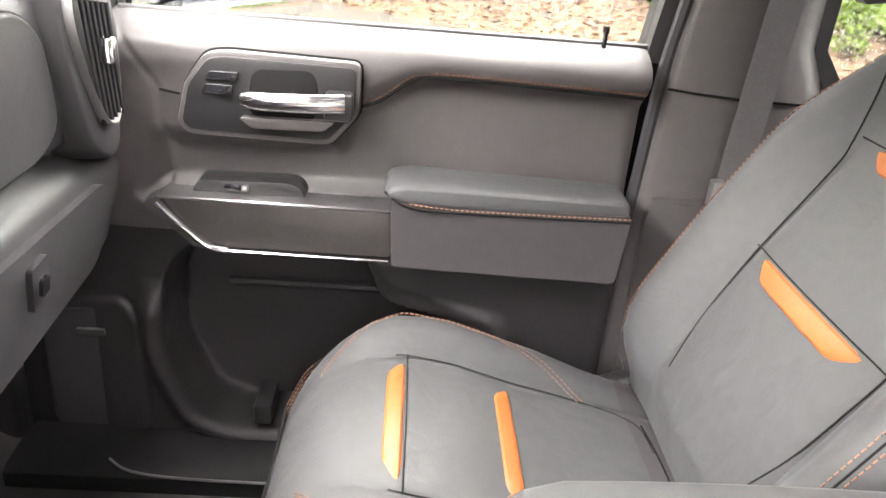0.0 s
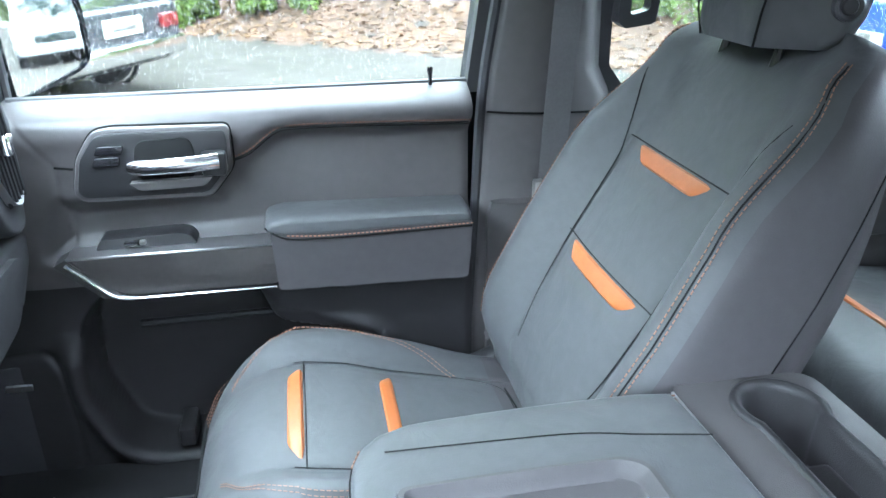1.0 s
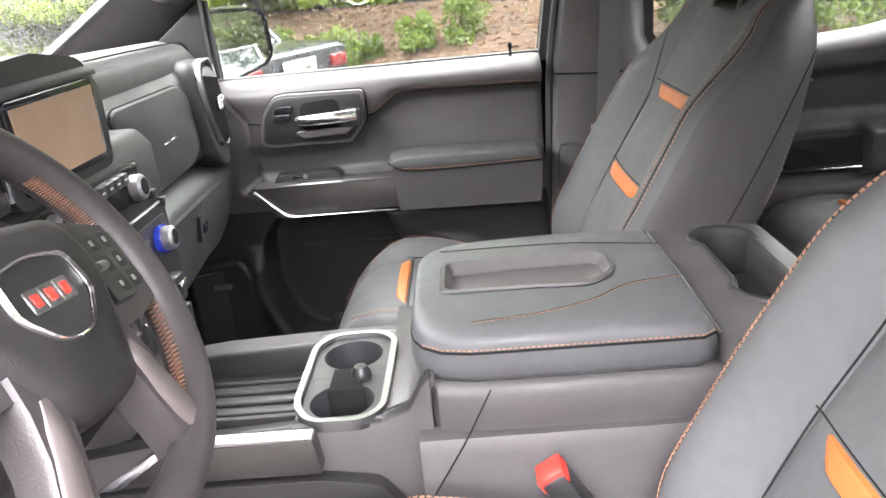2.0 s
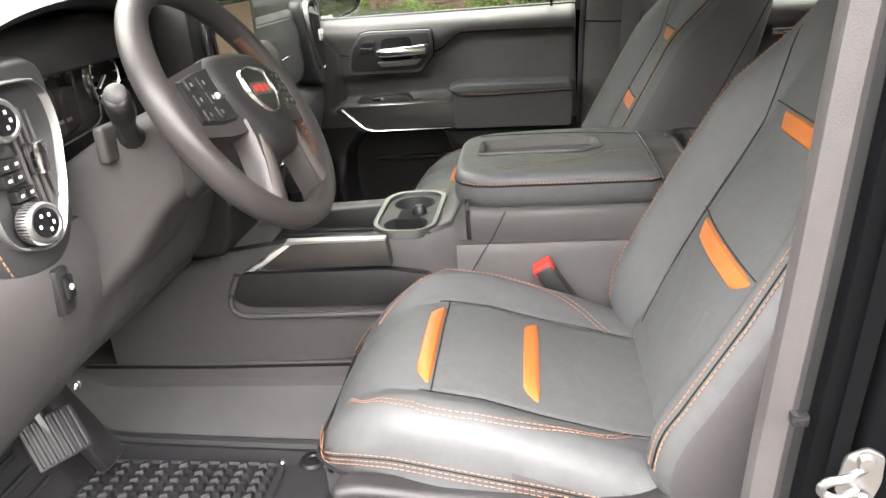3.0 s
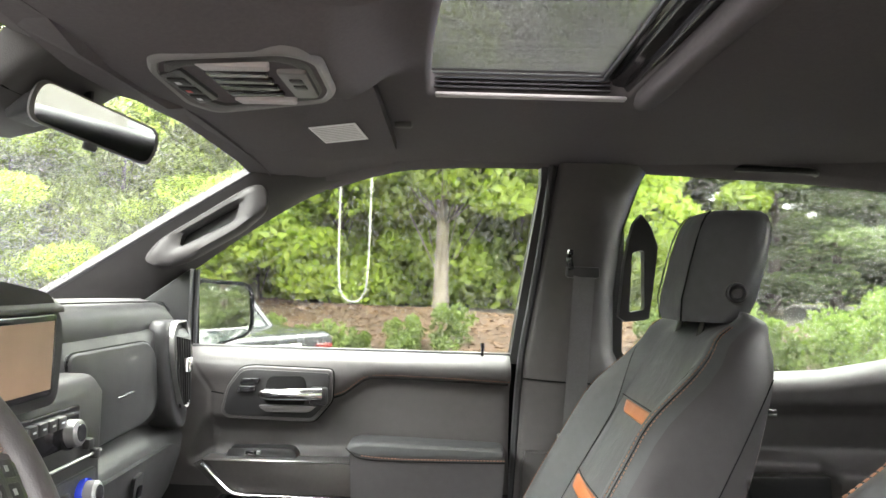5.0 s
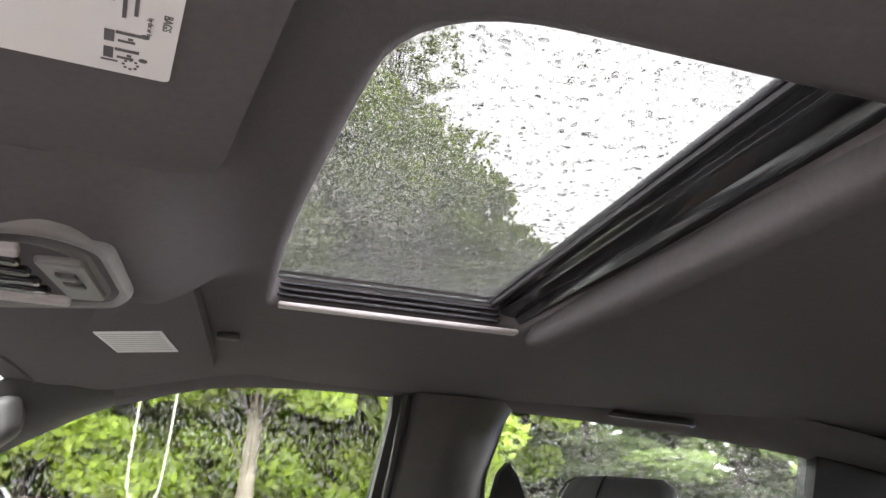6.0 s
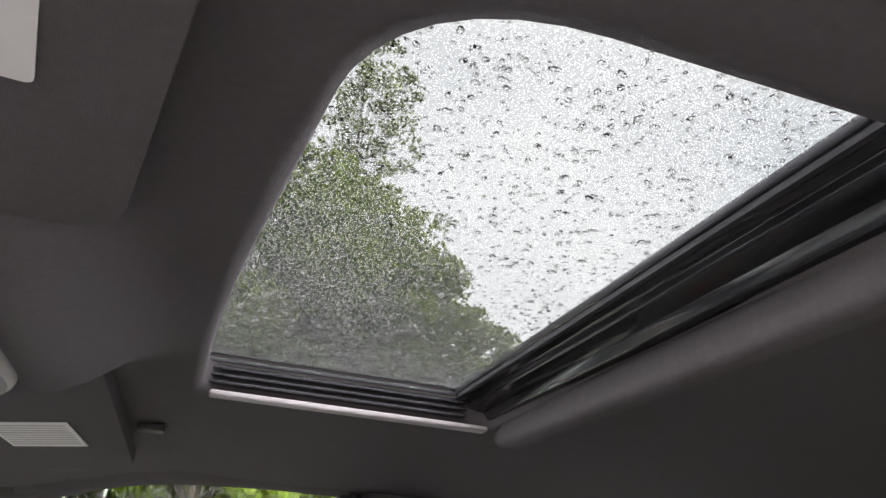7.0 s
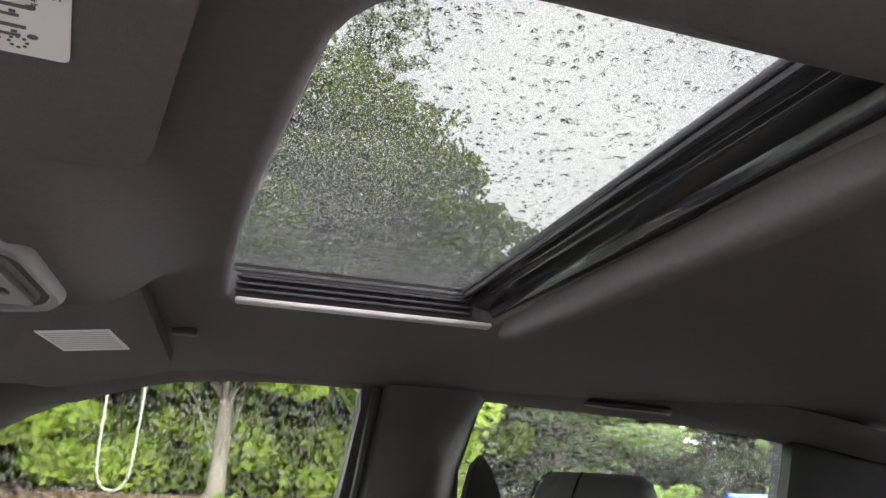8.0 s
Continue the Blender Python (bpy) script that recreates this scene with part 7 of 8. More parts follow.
opart("frame", loft([oo_loop(1.0, 0.06), oo_loop(1.0, -0.002), oo_loop(0.985, -0.010), oo_loop(0.95, -0.014), oo_loop(0.90, -0.013), oo_loop(0.87, -0.006), oo_loop(0.86, -0.004)]), OVERHEAD, "grey console frame", 50)
opart("inner_frame", loft([oo_loop(0.84, -0.003), oo_loop(0.83, -0.011), oo_loop(0.78, -0.013), oo_loop(0.70, -0.012), oo_loop(0.68, -0.006)]), PLASTIC_GREY, "dark grey stepped inner frame", 50)
for y0, y1 in ((0.188, 0.214), (0.352, 0.376)):
    opart("lamp_lens", prism(fillet([(-0.150, y0), (-0.066, y0 + 0.003), (-0.070, y1 - 0.003), (-0.146, y1)], 0.004), oz(-0.11) - 0.016, oz(-0.11) - 0.008, "z", 0.002), PALE_EDGE, "frosted reading lamp lens")
for i in range(4):
    opart("slot", box((-0.150, 0.226 + 0.031 * i, oz(-0.11) - 0.0150), (-0.078, 0.243 + 0.031 * i, oz(-0.11) - 0.007), 0.002, 1), GLOSS_BLACK)
opart("sunroof_plate", prism(fillet([(-0.066, 0.222), (-0.030, 0.222), (-0.034, 0.340), (-0.066, 0.345)], 0.008), oz(-0.05) - 0.0165, oz(-0.05) - 0.006, "z", 0.003), OVERHEAD, "grey switch plate")
for y0 in (0.246, 0.272):
    opart("sunroof_switch", box((-0.056, y0, oz(-0.05) - 0.0195), (-0.040, y0 + 0.020, oz(-0.05) - 0.012), 0.003), PLASTIC_DARK, "black sunroof switch")
opart("assist_plate", prism(fillet([(-0.207, 0.235), (-0.172, 0.205), (-0.168, 0.345), (-0.202, 0.375)], 0.006), oz(-0.19) - 0.0145, oz(-0.19) - 0.004, "z", 0.002), PLASTIC_DARK)
for i in range(3):
    opart("assist_button", box((-0.200, 0.240 + 0.040 * i, oz(-0.19) - 0.017), (-0.178, 0.272 + 0.040 * i, oz(-0.19) - 0.008), 0.003), PLASTIC_LOWER, "black roof button")
    opart("assist_mark", box((-0.193, 0.251 + 0.040 * i, oz(-0.19) - 0.0176), (-0.187, 0.261 + 0.040 * i, oz(-0.19) - 0.0168)), RED if i == 1 else WHITE)

rv = thing("rear_view_mirror", "black frameless rear-view mirror on a windshield stalk", "mirror", (-0.36, 0.20, 1.74))
rm = fillet([(-0.125, -0.034), (0.125, -0.034), (0.135, 0.0), (0.125, 0.034), (-0.125, 0.034), (-0.135, 0.0)], 0.02, 4)
part("housing", loft([[(x, y * k, z * k) for y, z in rm] for k, x in ((0.55, -0.035), (0.9, -0.022), (1.0, -0.006), (1.0, 0.0))]), PLASTIC, rv, "black mirror shell", 50)
part("mirror_glass", loft([[(x, y * 0.94, z * 0.9) for y, z in rm] for x in (0.0, 0.0015)]), MIRROR, rv, "silvered mirror glass")
part("stalk", tube([(-0.03, 0.0, 0.0), (-0.07, 0.01, 0.05), (-0.09, 0.01, 0.10)], 0.010, 8), PLASTIC_DARK, rv)
part("toggle", box((-0.012, -0.012, -0.045), (0.0, 0.012, -0.030), 0.003), PLASTIC_DARK, rv)
rv.matrix_world = Matrix.Translation((-0.292, 0.275, 1.747)) @ pose(0, 0, 0, -10, 9.0, -29) @ Matrix.Diagonal((0.70, 0.68, 0.74, 1))

# sensor cover between the windshield and the roof
def cover_sec(x, z, w2, h):
    return [(x, CY + y, zz) for y, zz in fillet([(-w2, z - 0.004), (w2, z - 0.004), (w2 * 0.85, z - h), (-w2 * 0.85, z - h)], [0.0, 0.0, 0.02, 0.02], 4)]


cover = thing("sensor_cover", "grey plastic sensor cover above the rear-view mirror", "cover", (-0.38, CY, 1.80))
at_parent(part("shell", loft([cover_sec(*q) for q in ((-0.30, 1.858, 0.118, 0.05), (-0.345, 1.830, 0.112, 0.052), (-0.39, 1.802, 0.098, 0.050), (-0.43, 1.778, 0.08, 0.042), (-0.455, 1.763, 0.06, 0.026), (-0.462, 1.759, 0.045, 0.014))]), PLASTIC_GREY, cover, "", 50))
at_parent(part("collar", loft([cover_sec(*q) for q in ((-0.335, 1.790, 0.050, 0.022), (-0.36, 1.775, 0.046, 0.022), (-0.385, 1.762, 0.036, 0.016))]), PLASTIC_DARK, cover, "dark mirror mount collar", 50))
at_parent(part("joint_line", tube([(-0.36, CY + y, 1.7705) for y in (-0.088, 0.0, 0.088)], 0.0012, 6), SEAM, cover))

# grab handle on the passenger's windshield pillar
gh = thing("grab_handle", "grey plastic grab handle on the windshield pillar", "grab handle", (-0.36, 1.03, 1.64))
GA, GB = Vector((-0.525, 1.015, 1.590)), Vector((-0.255, 1.015, 1.752))
gd = (GB - GA).normalized()
gn = Vector((0.10, -1, 0.12)).normalized()
gu = gd.cross(gn).normalized()
if gu.z < 0:
    gu = -gu
gl = (GB - GA).length
def gp(u, v, w2):
    return tuple(GA + gd * u + gu * v + gn * w2 - gh.location)
go = fillet([(0.0, 0.004), (0.03, -0.032), (0.09, -0.045), (gl - 0.09, -0.045), (gl - 0.02, -0.03), (gl, 0.02), (gl - 0.03, 0.034), (0.05, 0.026)], 0.02, 4)
gi = fillet([(0.085, -0.012), (gl - 0.095, -0.020), (gl - 0.065, 0.012), (0.105, 0.012)], 0.012, 4)


def spokes(a, c, n):
    out = []
    for i in range(n):
        ang = 2 * math.pi * i / n
        d = Vector((math.cos(ang), math.sin(ang) * 0.3))
        best = None
        for q, r in zip(a, a[1:] + a[:1]):
            q, e = Vector(q), Vector(r) - Vector(q)
            den = d.x * e.y - d.y * e.x
            if abs(den) < 1e-12:
                continue
            wv = q - c
            t, s = (wv.x * e.y - wv.y * e.x) / den, (wv.x * d.y - wv.y * d.x) / den
            if t > 0 and -1e-6 <= s <= 1 + 1e-6 and (best is None or t > best):
                best = t
        out.append(c + d * best)
    return out
gc = Vector((gl * 0.5, -0.004))
so2, si2 = spokes(go, gc, 48), spokes(gi, gc, 48)
part("grip", loft([[gp(p.x, p.y, -0.02) for p in so2], [gp(p.x, p.y, 0.010) for p in so2], [gp(lerp(p.x, q.x, 0.25), lerp(p.y, q.y, 0.25), 0.020) for p, q in zip(so2, si2)], [gp(lerp(p.x, q.x, 0.7), lerp(p.y, q.y, 0.7), 0.020) for p, q in zip(so2, si2)], [gp(q.x, q.y, 0.012) for q in si2], [gp(q.x, q.y, -0.018) for q in si2]], cap=False), PLASTIC_GREY, gh, "grey moulded grip", 50)
part("recess", loft([[gp(q.x, q.y, -0.018) for q in si2], [gp(q.x * 0.99, q.y, -0.022) for q in si2]]), PLASTIC_DARK, gh)


# ---------------------------------------------------------------- outdoors
ASPHALT = mat("wet_asphalt", (0.050, 0.0455, 0.040), 0.9, spec=0.06, vary=0.25, scale=3, bump=0.4, bump_scale=120)
MULCH = mat("leaf_mulch", (0.062, 0.035, 0.021), 0.9, vary=0.6, scale=9, bump=0.6, bump_scale=30)
LEAF_A = mat("bright_leaves", (0.29, 0.375, 0.048), 0.5, vary=0.3, scale=4, rand=0.25)
LEAF_B = mat("dark_leaves", (0.115, 0.15, 0.055), 0.55, vary=0.35, scale=4, rand=0.3)
LEAF_E = mat("olive_leaves", (0.24, 0.30, 0.065), 0.55, vary=0.3, scale=4, rand=0.25)
LEAF_D = mat("pale_leaves", (0.40, 0.46, 0.22), 0.55, vary=0.5, scale=4)
LEAF_C = mat("shrub_leaves", (0.125, 0.18, 0.035), 0.45, vary=0.5, scale=8, rand=0.2)
BARK = mat("bark", (0.10, 0.08, 0.062), 0.9, vary=0.4, scale=12, bump=0.6, bump_scale=40)
PALE_BARK = mat("pale_bark", (0.17, 0.142, 0.115), 0.9, vary=0.3, scale=10, bump=0.6, bump_scale=30)
ROPE = mat("white_rope", (0.26, 0.27, 0.22), 0.8)
for lm in (LEAF_A, LEAF_B, LEAF_C, LEAF_D, LEAF_E):
    n, l = lm.node_tree.nodes, lm.node_tree.links
    b = n["Principled BSDF"]
    tl, mx = n.new("ShaderNodeBsdfTranslucent"), n.new("ShaderNodeMixShader")
    mx.inputs[0].default_value = 0.6
    l.new(b.inputs["Base Color"].links[0].from_socket, tl.inputs["Color"])
    l.new(b.outputs[0], mx.inputs[1])
    l.new(tl.outputs[0], mx.inputs[2])
    l.new(mx.outputs[0], n["Material Output"].inputs["Surface"])


def edge_y(x):
    """The kerb line of the lot, which runs askew to the truck."""
    return 11.1 - 0.82 * min(x, 4.0)


def ground_z(x, y):
    d = (y - edge_y(x)) / 1.29
    return 0.92 * ease(-0.1, 3.6, d) + 0.05 * noise.noise(Vector((x * 0.6, y * 0.6, 0))) * ease(0.2, 1.5, d)


gx = sorted(set([-400, -150, -60, -35] + [round(v, 3) for v in steps(-24, 24, 64)] + [35, 60, 150, 400]))
gy = sorted(set([-400, -150, -60, -30, -15, -8] + [round(v, 3) for v in steps(-4, 34, 64)] + [50, 90, 180, 400]))
ground = part("ground", sheet(lambda x, y: (x, y, ground_z(x, y)), gx, gy), ASPHALT, angle=80)
tagged(ground, "damp grey asphalt parking lot", "ground", kind="structure")
bed = part("mulch_bed", sheet(lambda x, d: (x, edge_y(x) + d, ground_z(x, edge_y(x) + d) + 0.012 + 0.02 * ease(0, 0.3, d) + 0.03 * noise.noise(Vector((x * 3, d * 3, 1)))), steps(-14, 14, 110), steps(0.0, 5.2, 30)), MULCH, angle=80)
tagged(bed, "bank of brown pine straw and leaf mulch", "ground", kind="structure")


def leaf_cloud(centers, per, size, seed, flat=0.6):
    """Many small folded leaves round a set of clump centres (place, radius), as one mesh."""
    rng = np.random.RandomState(seed)
    verts, faces = [], []
    for (cx0, cy0, cz0), rad in centers:
        n = per
        d = rng.normal(size=(n, 3))
        d /= np.linalg.norm(d, axis=1)[:, None] + 1e-9
        rr = rad * rng.uniform(0.35, 1.0, n) ** 0.6
        P = np.array([cx0, cy0, cz0]) + d * rr[:, None] * np.array([1, 1, flat])
        A = rng.normal(size=(n, 3))
        A /= np.linalg.norm(A, axis=1)[:, None]
        B = np.cross(A, rng.normal(size=(n, 3)))
        B /= np.linalg.norm(B, axis=1)[:, None] + 1e-9
        s = size * rng.uniform(0.6, 1.4, n)
        for i in range(n):
            k = len(verts)
            a, b2, p = A[i] * s[i], B[i] * s[i] * 0.5, P[i]
            verts += [tuple(p - a), tuple(p + b2), tuple(p + a), tuple(p - b2)]
            faces.append((k, k + 1, k + 2, k + 3))
    me = bpy.data.meshes.new("crown")
    me.from_pydata(verts, [], faces)
    me.update()
    return me


def tree(label, at, height, spread, trunk_r, leafmat, seed, clumps=26, per=170, size=0.16, bare=0.35, lean=(0, 0), cone=False, bark=None):
    rng = random.Random(seed)
    t = thing("tree", label, "tree", at)
    pts = [(lean[0] * k ** 1.3 + rng.uniform(-0.1, 0.1) * k, lean[1] * k ** 1.3 + rng.uniform(-0.1, 0.1) * k, -0.2 + (height * 0.92 + 0.2) * k) for k in steps(0, 1, 8)]
    wood = tube(pts, [trunk_r * (1.25 if i == 0 else 1.0) * (1 - 0.85 * (i / 8)) for i in range(9)], 10)
    cents = []
    for i in range(clumps):
        k = rng.uniform(bare, 1.0)
        a = rng.uniform(0, 6.283)
        w2 = spread * (math.sin(math.pi * min(1.0, (k - bare) / (1 - bare) * 0.85 + 0.12)) ** 0.7) * rng.uniform(0.35, 1.0)
        if cone:
            k = bare + (1 - bare) * (i + rng.random()) / clumps
            w2 = spread * (1.05 - (k - bare) / (1 - bare)) ** 0.55 * rng.uniform(0.25, 1.0)
        z = height * k
        c = (lean[0] * k + w2 * math.cos(a), lean[1] * k + w2 * math.sin(a), z + 0.1 * w2)
        cents.append((c, rng.uniform(0.35, 0.75) * (spread * 0.42 if not cone else 0.55 + 0.16 * spread * (1 - k))))
        j = min(7, int(k * 8))
        base = Vector(pts[max(0, j - 1)])
        mid = base.lerp(Vector(c), 0.55) + Vector((0, 0, 0.12 * w2))
        wood = merge(wood, tube([base, mid, c], [trunk_r * 0.12 * (1.1 - k * 0.7), trunk_r * 0.07 * (1.1 - k * 0.7), trunk_r * 0.03], 5))
    part("trunk", wood, bark or BARK, t, "grey-brown tapered trunk with limbs")
    me = leaf_cloud(cents, per, size, seed)
    me.materials.append(leafmat)
    o = new("crown", me)
    o.parent = t
    return t


def shrub(at, r, seed):
    rng = random.Random(seed)
    s = thing("shrub", "green leafy shrub on the mulch bank", "shrub", at, "shrubs on the bank")
    cents = [((rng.uniform(-0.6, 0.6) * r, rng.uniform(-0.6, 0.6) * r, r * rng.uniform(0.25, 1.55)), r * rng.uniform(0.22, 0.42)) for _ in range(20)]
    me = leaf_cloud(cents, 85, 0.042, seed, 1.1)
    me.materials.append(LEAF_C)
    o = new("crown", me)
    o.parent = s
    part("stem", merge(*[tube([(0, 0, -0.05), (c[0][0] * 0.5, c[0][1] * 0.5, c[0][2] * 0.6), c[0]], [0.015, 0.01, 0.004], 5) for c in cents[:7]]), BARK, s)
    return s


for i, (x, y, r) in enumerate(((-1.96, 13.2, 0.42), (-1.42, 13.4, 0.28), (-0.60, 13.0, 0.42), (0.26, 12.8, 0.45), (-3.2, 14.6, 0.4), (-2.5, 14.1, 0.32), (4.1, 10.1, 0.55), (5.2, 9.3, 0.6), (6.4, 8.6, 0.62), (7.7, 7.9, 0.65), (3.3, 10.9, 0.45), (9.0, 7.0, 0.7), (6.0, 10.0, 0.5), (6.7, 10.9, 0.5), (4.7, 9.9, 0.45), (7.4, 11.6, 0.5))):
    shrub((x, y, ground_z(x, y)), r, 40 + i)
tree("tall tree with a pale trunk and lime-green foliage", (0.02, 17.0, 0.55), 10.5, 4.4, 0.19, LEAF_A, 3, 110, 420, 0.11, 0.30, bark=PALE_BARK)
tree("lime-green tree with spreading low limbs", (-5.0, 19.5, 0.6), 11.0, 4.6, 0.2, LEAF_A, 4, 56, 400, 0.10, 0.06)
lime = tree("lime-green young tree at the wood's edge", (4.4, 18.5, 0.6), 9.0, 3.8, 0.14, LEAF_A, 5, 60, 600, 0.125, 0.04)
olive = tree("olive-green broadleaf tree at the wood's edge", (-7.5, 21.0, 0.6), 11.0, 4.2, 0.17, LEAF_E, 15, 80, 640, 0.13, 0.03)
base_tree = tree("dark green woodland tree", (-9.0, 25.0, 0.6), 15.0, 4.6, 0.24, LEAF_B, 6, 64, 340, 0.16, 0.03)
tree("tall feathery tree standing behind the lot", (3.1, 22.0, 0.4), 19.6, 5.0, 0.16, LEAF_D, 8, 260, 52, 0.095, 0.12, cone=True)
rng = random.Random(11)
for i in range(54):
    a = radians(-100 + 170 * (i + rng.uniform(-0.4, 0.4)) / 53)
    d = rng.uniform(22, 36)
    x, y, k = math.sin(a) * d, math.cos(a) * d, rng.uniform(0.7, 1.15)
    src = (lime if rng.random() < 0.15 else olive) if x < 4 and rng.random() < 0.85 else base_tree
    c = copy_thing(src, pose(x, y, max(0.0, ground_z(x, y)), 0, 0, rng.uniform(0, 360)))
    tall_k = k * rng.uniform(0.9, 1.15)
    if a > -0.12:
        tall_k = min(tall_k, (0.8 + d * rng.uniform(0.15, 0.22)) / (15.0 if src is base_tree else 11.0))
    c.scale = (k, k, tall_k)
# unseen trees added on the driver's side, sized to hold back low sky light
for i in range(24):
    a = radians(125 + 125 * i / 23)
    d = rng.uniform(19, 27)
    c = copy_thing(base_tree, pose(math.sin(a) * d, math.cos(a) * d, 0, 0, 0, rng.uniform(0, 360)))
    c.scale = (0.8, 0.8, 0.58)
for i in range(16):
    a = radians(-42 + 54 * (i + rng.uniform(-0.3, 0.3)) / 15)
    d = rng.uniform(20, 27)
    x, y, k = math.sin(a) * d, math.cos(a) * d, rng.uniform(0.75, 1.0)
    c = copy_thing(lime if i in (3, 5, 6, 8, 9, 11, 12, 14) else olive, pose(x, y, max(0.0, ground_z(x, y)), 0, 0, rng.uniform(0, 360)))
    c.scale = (k, k, k)
for x, y, k in ((2.1, 18.8, 0.95), (-2.7, 19.2, 1.0), (-0.5, 20.5, 1.1)):
    c = copy_thing(lime, pose(x, y, ground_z(x, y), 0, 0, 70 * k + 40 * x))
    c.scale = (k, k, k)
WOODS = mat("far_woods", (0.16, 0.20, 0.06), 0.9, vary=0.7, scale=1.2)
bd = part("backdrop", sheet(lambda a, z: (46 * math.sin(a), 46 * math.cos(a), z + (0.0 if z < 1 else 2.2 * noise.noise(Vector((a * 9, z * 0.3, 0)))) - 1), steps(-math.pi, math.pi, 120), [0, 2, 4, 6]), WOODS)
tagged(bd, "far belt of woods round the lot", "woods", kind="structure")
rope = thing("rope_swing", "white rope loop hanging from a tree", "rope", (-1.53, 13.0, 3.28))
lp = smooth_line([(-0.30, 0, 3.0), (-0.29, 0, 0.0), (-0.27, 0, -1.6), (-0.18, 0, -2.02), (0.0, 0, -2.12), (0.17, 0, -2.02), (0.25, 0, -1.6), (0.27, 0, 0.0), (0.28, 0, 3.0)], 6)
part("rope", tube(lp, 0.014, 8), ROPE, rope)


# fallen leaves and straw on the bank
LITTER = mat("leaf_litter", (0.12, 0.068, 0.034), 0.85, vary=0.5, scale=20)
lrng = np.random.RandomState(31)
lv, lf = [], []
for i in range(9000):
    x, d = lrng.uniform(-6, 6), lrng.uniform(0.05, 4.6)
    y = edge_y(x) + d
    z = ground_z(x, y) + 0.05 + 0.03 * noise.noise(Vector((x * 3, d * 3, 1)))
    a, ln, wd, tl2 = lrng.uniform(0, 6.283), lrng.uniform(0.03, 0.09), lrng.uniform(0.006, 0.03), lrng.uniform(-0.02, 0.03)
    u, w = Vector((math.cos(a), math.sin(a), 0)) * ln, Vector((-math.sin(a), math.cos(a), 0)) * wd
    k = len(lv)
    c = Vector((x, y, z))
    lv += [tuple(c - u), tuple(c + w + Vector((0, 0, tl2))), tuple(c + u), tuple(c - w)]
    lf.append((k, k + 1, k + 2, k + 3))
lm2 = bpy.data.meshes.new("leaf_litter")
lm2.from_pydata(lv, [], lf)
lm2.materials.append(LITTER)
tagged(new("leaf_litter", lm2), "fallen brown leaves and straw on the bank", "leaf litter", kind="stuff")


# ---------------------------------------------------------------- parked vehicles
CAR_GLASS = mat("dark_car_glass", (0.02, 0.025, 0.025), 0.08, vary=0.05, spec=0.7)
CAR_BLACK = mat("charcoal_car_paint", (0.025, 0.026, 0.03), 0.25, vary=0.1, coat=0.5)
CAR_WHITE = mat("white_car_paint", (0.30, 0.31, 0.32), 0.25, vary=0.03, coat=0.5)
CAR_BLUE = mat("blue_car_paint", (0.02, 0.05, 0.35), 0.25, vary=0.06, coat=0.5)
CAR_GREY = mat("grey_car_paint", (0.16, 0.17, 0.18), 0.25, vary=0.05, coat=0.5)
TYRE = mat("tyre_rubber", (0.02, 0.02, 0.02), 0.8)
LAMP_RED = mat("red_lamp_lens", (0.10, 0.01, 0.01), 0.2, coat=0.5)
LAMP_CLEAR = mat("clear_lamp_lens", (0.7, 0.72, 0.72), 0.1, coat=0.5)
PLATE = mat("plate_white", (0.45, 0.46, 0.43), 0.5)


